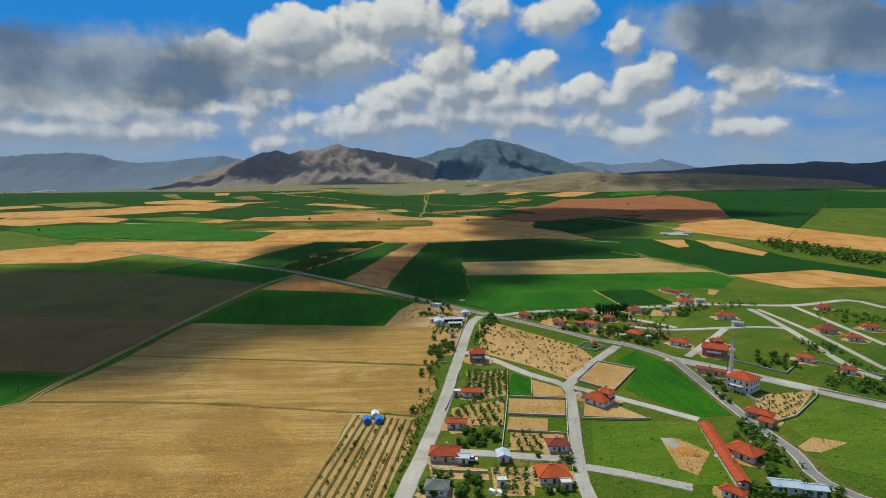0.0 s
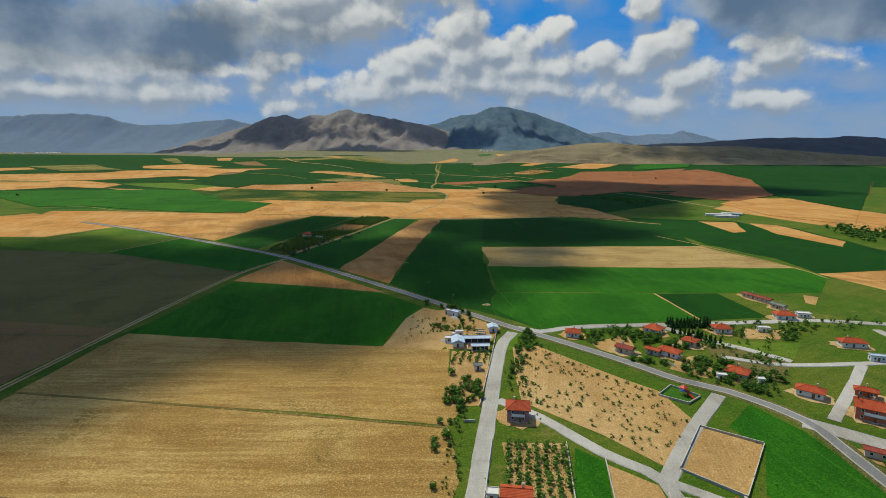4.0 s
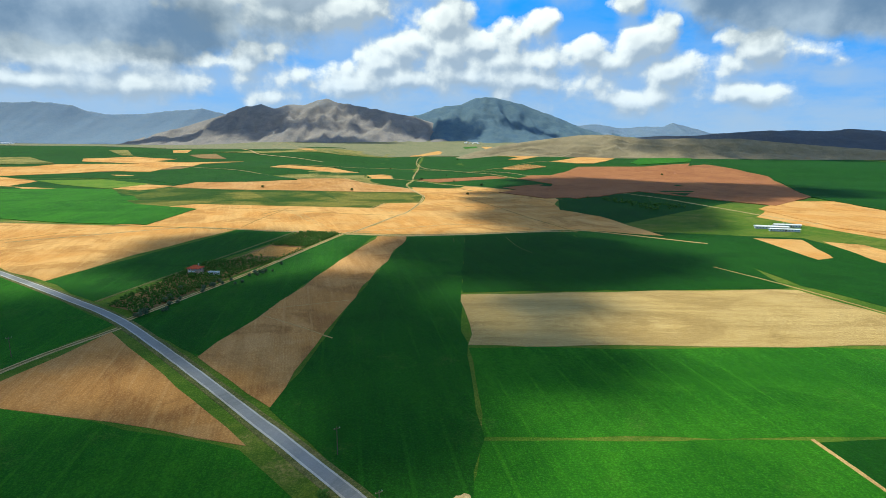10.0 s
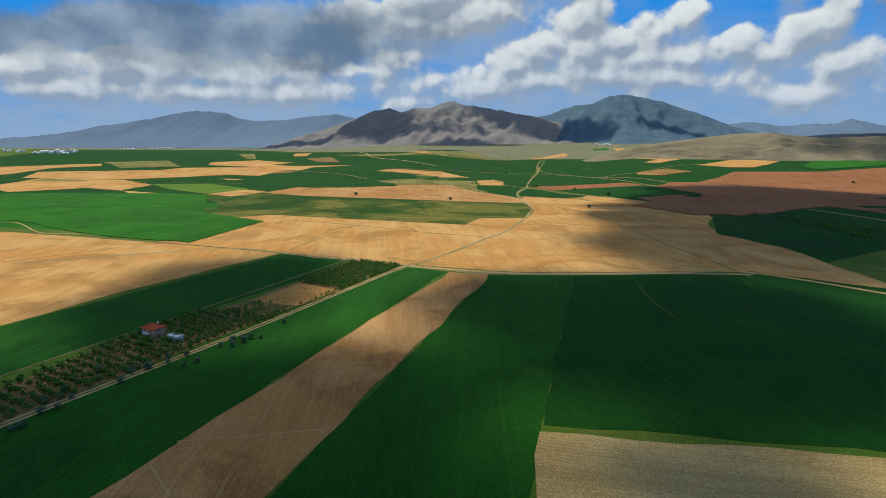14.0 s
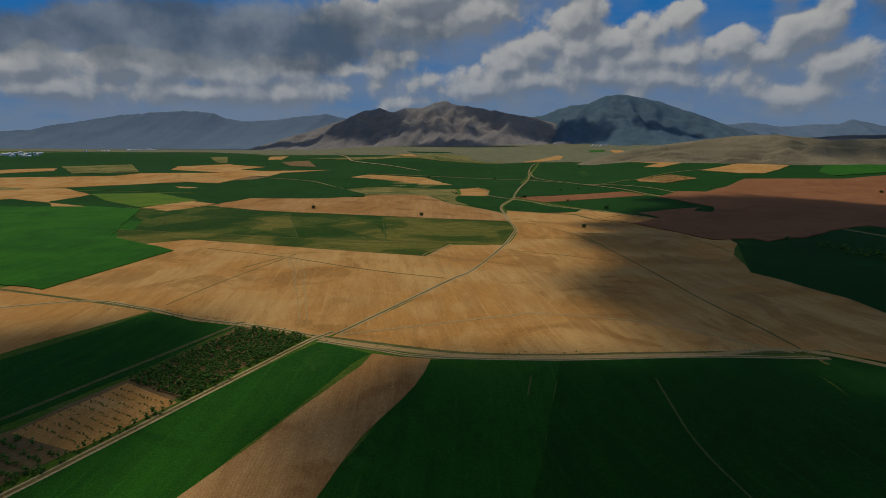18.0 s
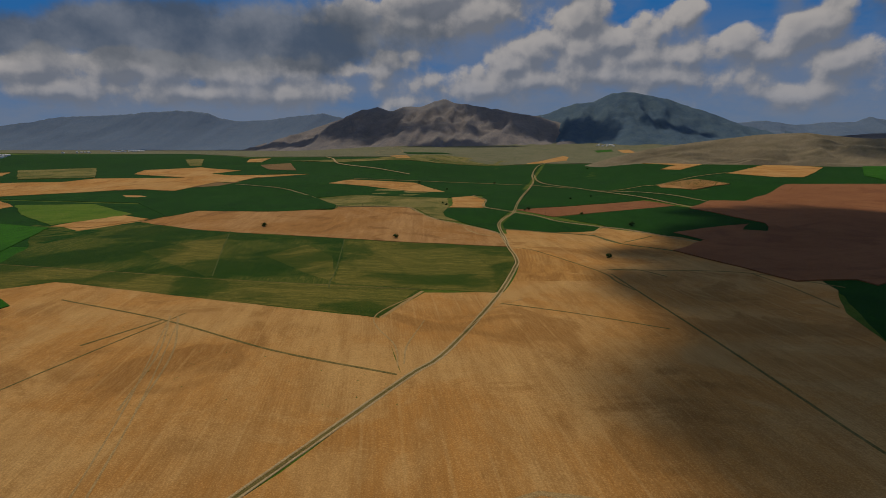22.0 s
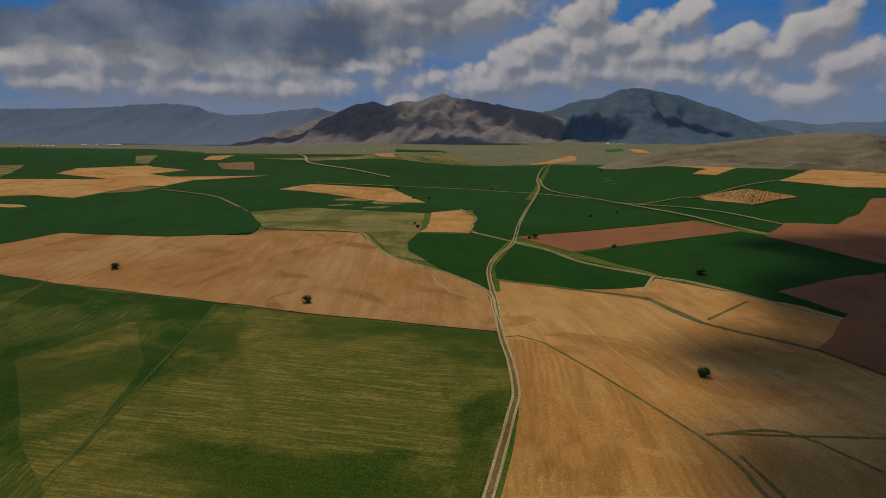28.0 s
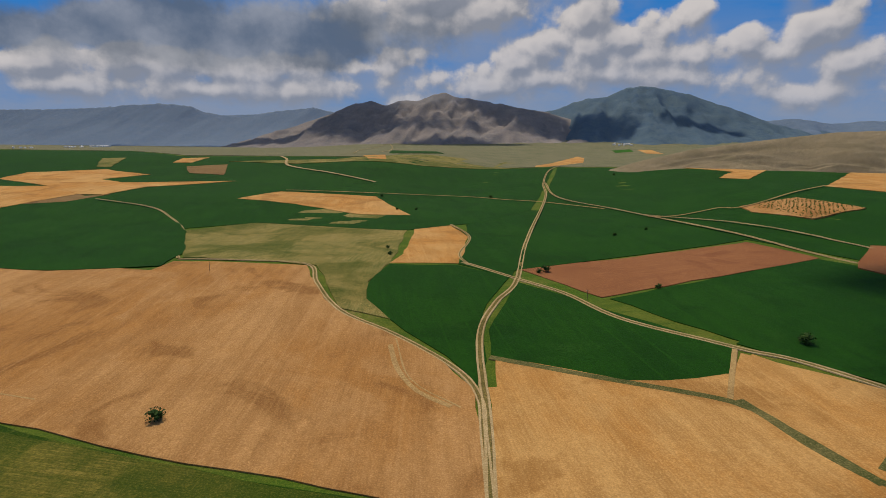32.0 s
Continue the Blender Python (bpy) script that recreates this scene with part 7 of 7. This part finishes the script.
planting("weeds", "grass tufts and weeds on rough village ground", "weeds", "shrub", spots_in([(34.8, 312.8), (61.8, 291.1), (75.0, 279.2), (72.2, 273.6), (32.4, 300.8)], 120, 44), 0.16, 0.5, 1.8)
planting("weeds", "grass tufts and weeds on rough village ground", "weeds", "shrub", spots_in([(89.7, 268.6), (107.3, 188.0), (93.9, 186.1), (71.9, 206.7)], 40, 45), 0.16, 0.5, 1.8)
planting("weeds", "grass tufts and weeds on rough village ground", "weeds", "shrub", spots_in([(107.2, 339.0), (168.0, 340.8), (127.8, 289.5), (102.3, 310.5)], 220, 46), 0.16, 0.5, 1.8)
planting("weeds", "grass tufts and weeds on rough village ground", "weeds", "shrub", spots_in([(-250.8, 888.3), (-76.9, 848.3), (0.9, 818.9), (-51.2, 802.5), (-120.7, 786.7)], 60, 47), 0.16, 0.5, 1.8)
way("strip", 0.9, [(-32.2, 191.8), (-36.4, 160.8), (-40.8, 129.8)])
way("strip", 0.9, [(-29.6, 191.2), (-33.8, 160.2), (-38.2, 129.2)])
way("strip", 0.9, [(-27.0, 190.6), (-31.2, 159.6), (-35.6, 128.6)])
way("strip", 0.9, [(-24.5, 190.1), (-28.7, 159.1), (-33.1, 128.1)])
way("strip", 0.9, [(-21.9, 189.5), (-26.1, 158.5), (-30.5, 127.5)])
way("strip", 0.9, [(-19.3, 188.9), (-23.5, 157.9), (-27.9, 126.9)])
way("strip", 0.9, [(-16.8, 188.3), (-21.0, 157.3), (-25.4, 126.3)])
way("strip", 0.9, [(-14.2, 187.7), (-18.4, 156.7), (-22.8, 125.7)])
way("strip", 0.9, [(-11.7, 187.1), (-15.9, 156.1), (-20.3, 125.1)])
heap(-6.4, 317.3, 2.2, 0.9, "dirt")
heap(-8.6, 313.9, 1.6, 0.7, "lane")
heap(-2.8, 318.8, 1.2, 0.6, "tan")
heap(75.0, 168.9, 2.6, 0.8, "lane")
heap(78.0, 162.6, 3.2, 0.9, "tan")
heap(54.7, 208.5, 1.8, 0.8, "lane")
heap(54.5, 202.4, 1.4, 0.6, "tan")
heap(-3.5, 345.5, 2.0, 0.6, "lane")
heap(13.6, 367.7, 1.8, 0.4, "dirt")
bundle(-5.3, 312.4, 171)
bundle(-1.1, 320.9, 127)
bundle(-4.3, 321.6, 70)
bundle(-6.0, 310.6, 166)
bundle(-1.8, 322.7, 122)
bundle(13.3, 141.9, 150)
bundle(15.5, 141.3, 128)
pen(8.2, 325.0, 6.0, 4.2, 85)
pen(5.1, 307.5, 9.0, 6.5, 85, "soil")
planting("bushes", "leafy bushes and young trees round the gardens", "bushes", "broad", spots_in([(25.6, 323.1), (30.8, 325.8), (32.5, 315.7), (33.9, 304.3), (23.2, 304.2)], 60, 61), 0.8, 2.2, 1.05)
planting("bushes", "leafy bushes and young trees round the gardens", "bushes", "broad", spots_in([(48.5, 329.0), (57.1, 330.6), (63.2, 316.2), (57.2, 309.3), (48.2, 323.5)], 45, 62), 0.8, 2.4, 1.05)
planting("bushes", "leafy bushes and young trees round the gardens", "bushes", "broad", spots_in([(67.5, 332.2), (87.3, 335.5), (82.3, 324.1), (69.1, 316.3), (66.8, 323.8)], 40, 63), 1.4, 3.0, 1.05)
planting("bushes", "leafy bushes and young trees round the gardens", "bushes", "broad", spots_in([(-15.9, 333.8), (2.3, 334.1), (2.8, 325.5), (-15.2, 323.8)], 50, 64), 0.7, 1.8, 1.05)
planting("bushes", "leafy bushes and young trees round the gardens", "bushes", "broad", spots_in([(13.7, 281.0), (22.3, 295.9), (24.4, 280.6), (24.6, 246.8), (19.0, 243.3)], 40, 65), 0.6, 1.8, 1.05)
planting("bushes", "leafy bushes and young trees round the gardens", "bushes", "broad", spots_in([(25.4, 320.7), (23.3, 272.2), (21.6, 266.6), (18.9, 290.4)], 25, 66), 1.0, 2.4, 1.05)
planting("bushes", "leafy bushes and young trees round the gardens", "bushes", "broad", spots_in([(102.9, 183.6), (112.2, 185.6), (108.1, 151.8), (101.4, 137.2), (95.3, 137.3)], 50, 67), 1.2, 3.2, 1.05)
planting("bushes", "leafy bushes and young trees round the gardens", "bushes", "broad", spots_in([(151.5, 209.7), (188.9, 240.7), (200.6, 233.1), (176.0, 203.3)], 60, 68), 1.0, 3.0, 1.05)
planting("bushes", "leafy bushes and young trees round the gardens", "bushes", "broad", spots_in([(98.8, 342.1), (156.3, 346.6), (142.2, 307.2), (100.6, 292.3)], 50, 69), 1.2, 3.0, 1.05)
far_houses("distant town of small white houses", [(-1869, 1974), (-1699, 1982), (-1798, 2114), (-1973, 2064)], 45, 5)
far_houses("scattered white houses on the far plain", [(-2120, 2004), (-1941, 2013), (-2039, 2096), (-2222, 2083)], 14, 11)
far_houses("small hillside village of pale houses", [(554, 4057), (752, 4182), (770, 4335), (609, 4205)], 30, 7)
far_houses("farm buildings at the foot of the hill", [(178, 3846), (292, 3863), (304, 3992), (185, 3977)], 14, 9)
far_houses("distant roadside town of white houses", [(-1991, 2405), (-2430, 3435), (-2700, 3700), (-2100, 2700)], 40, 6)
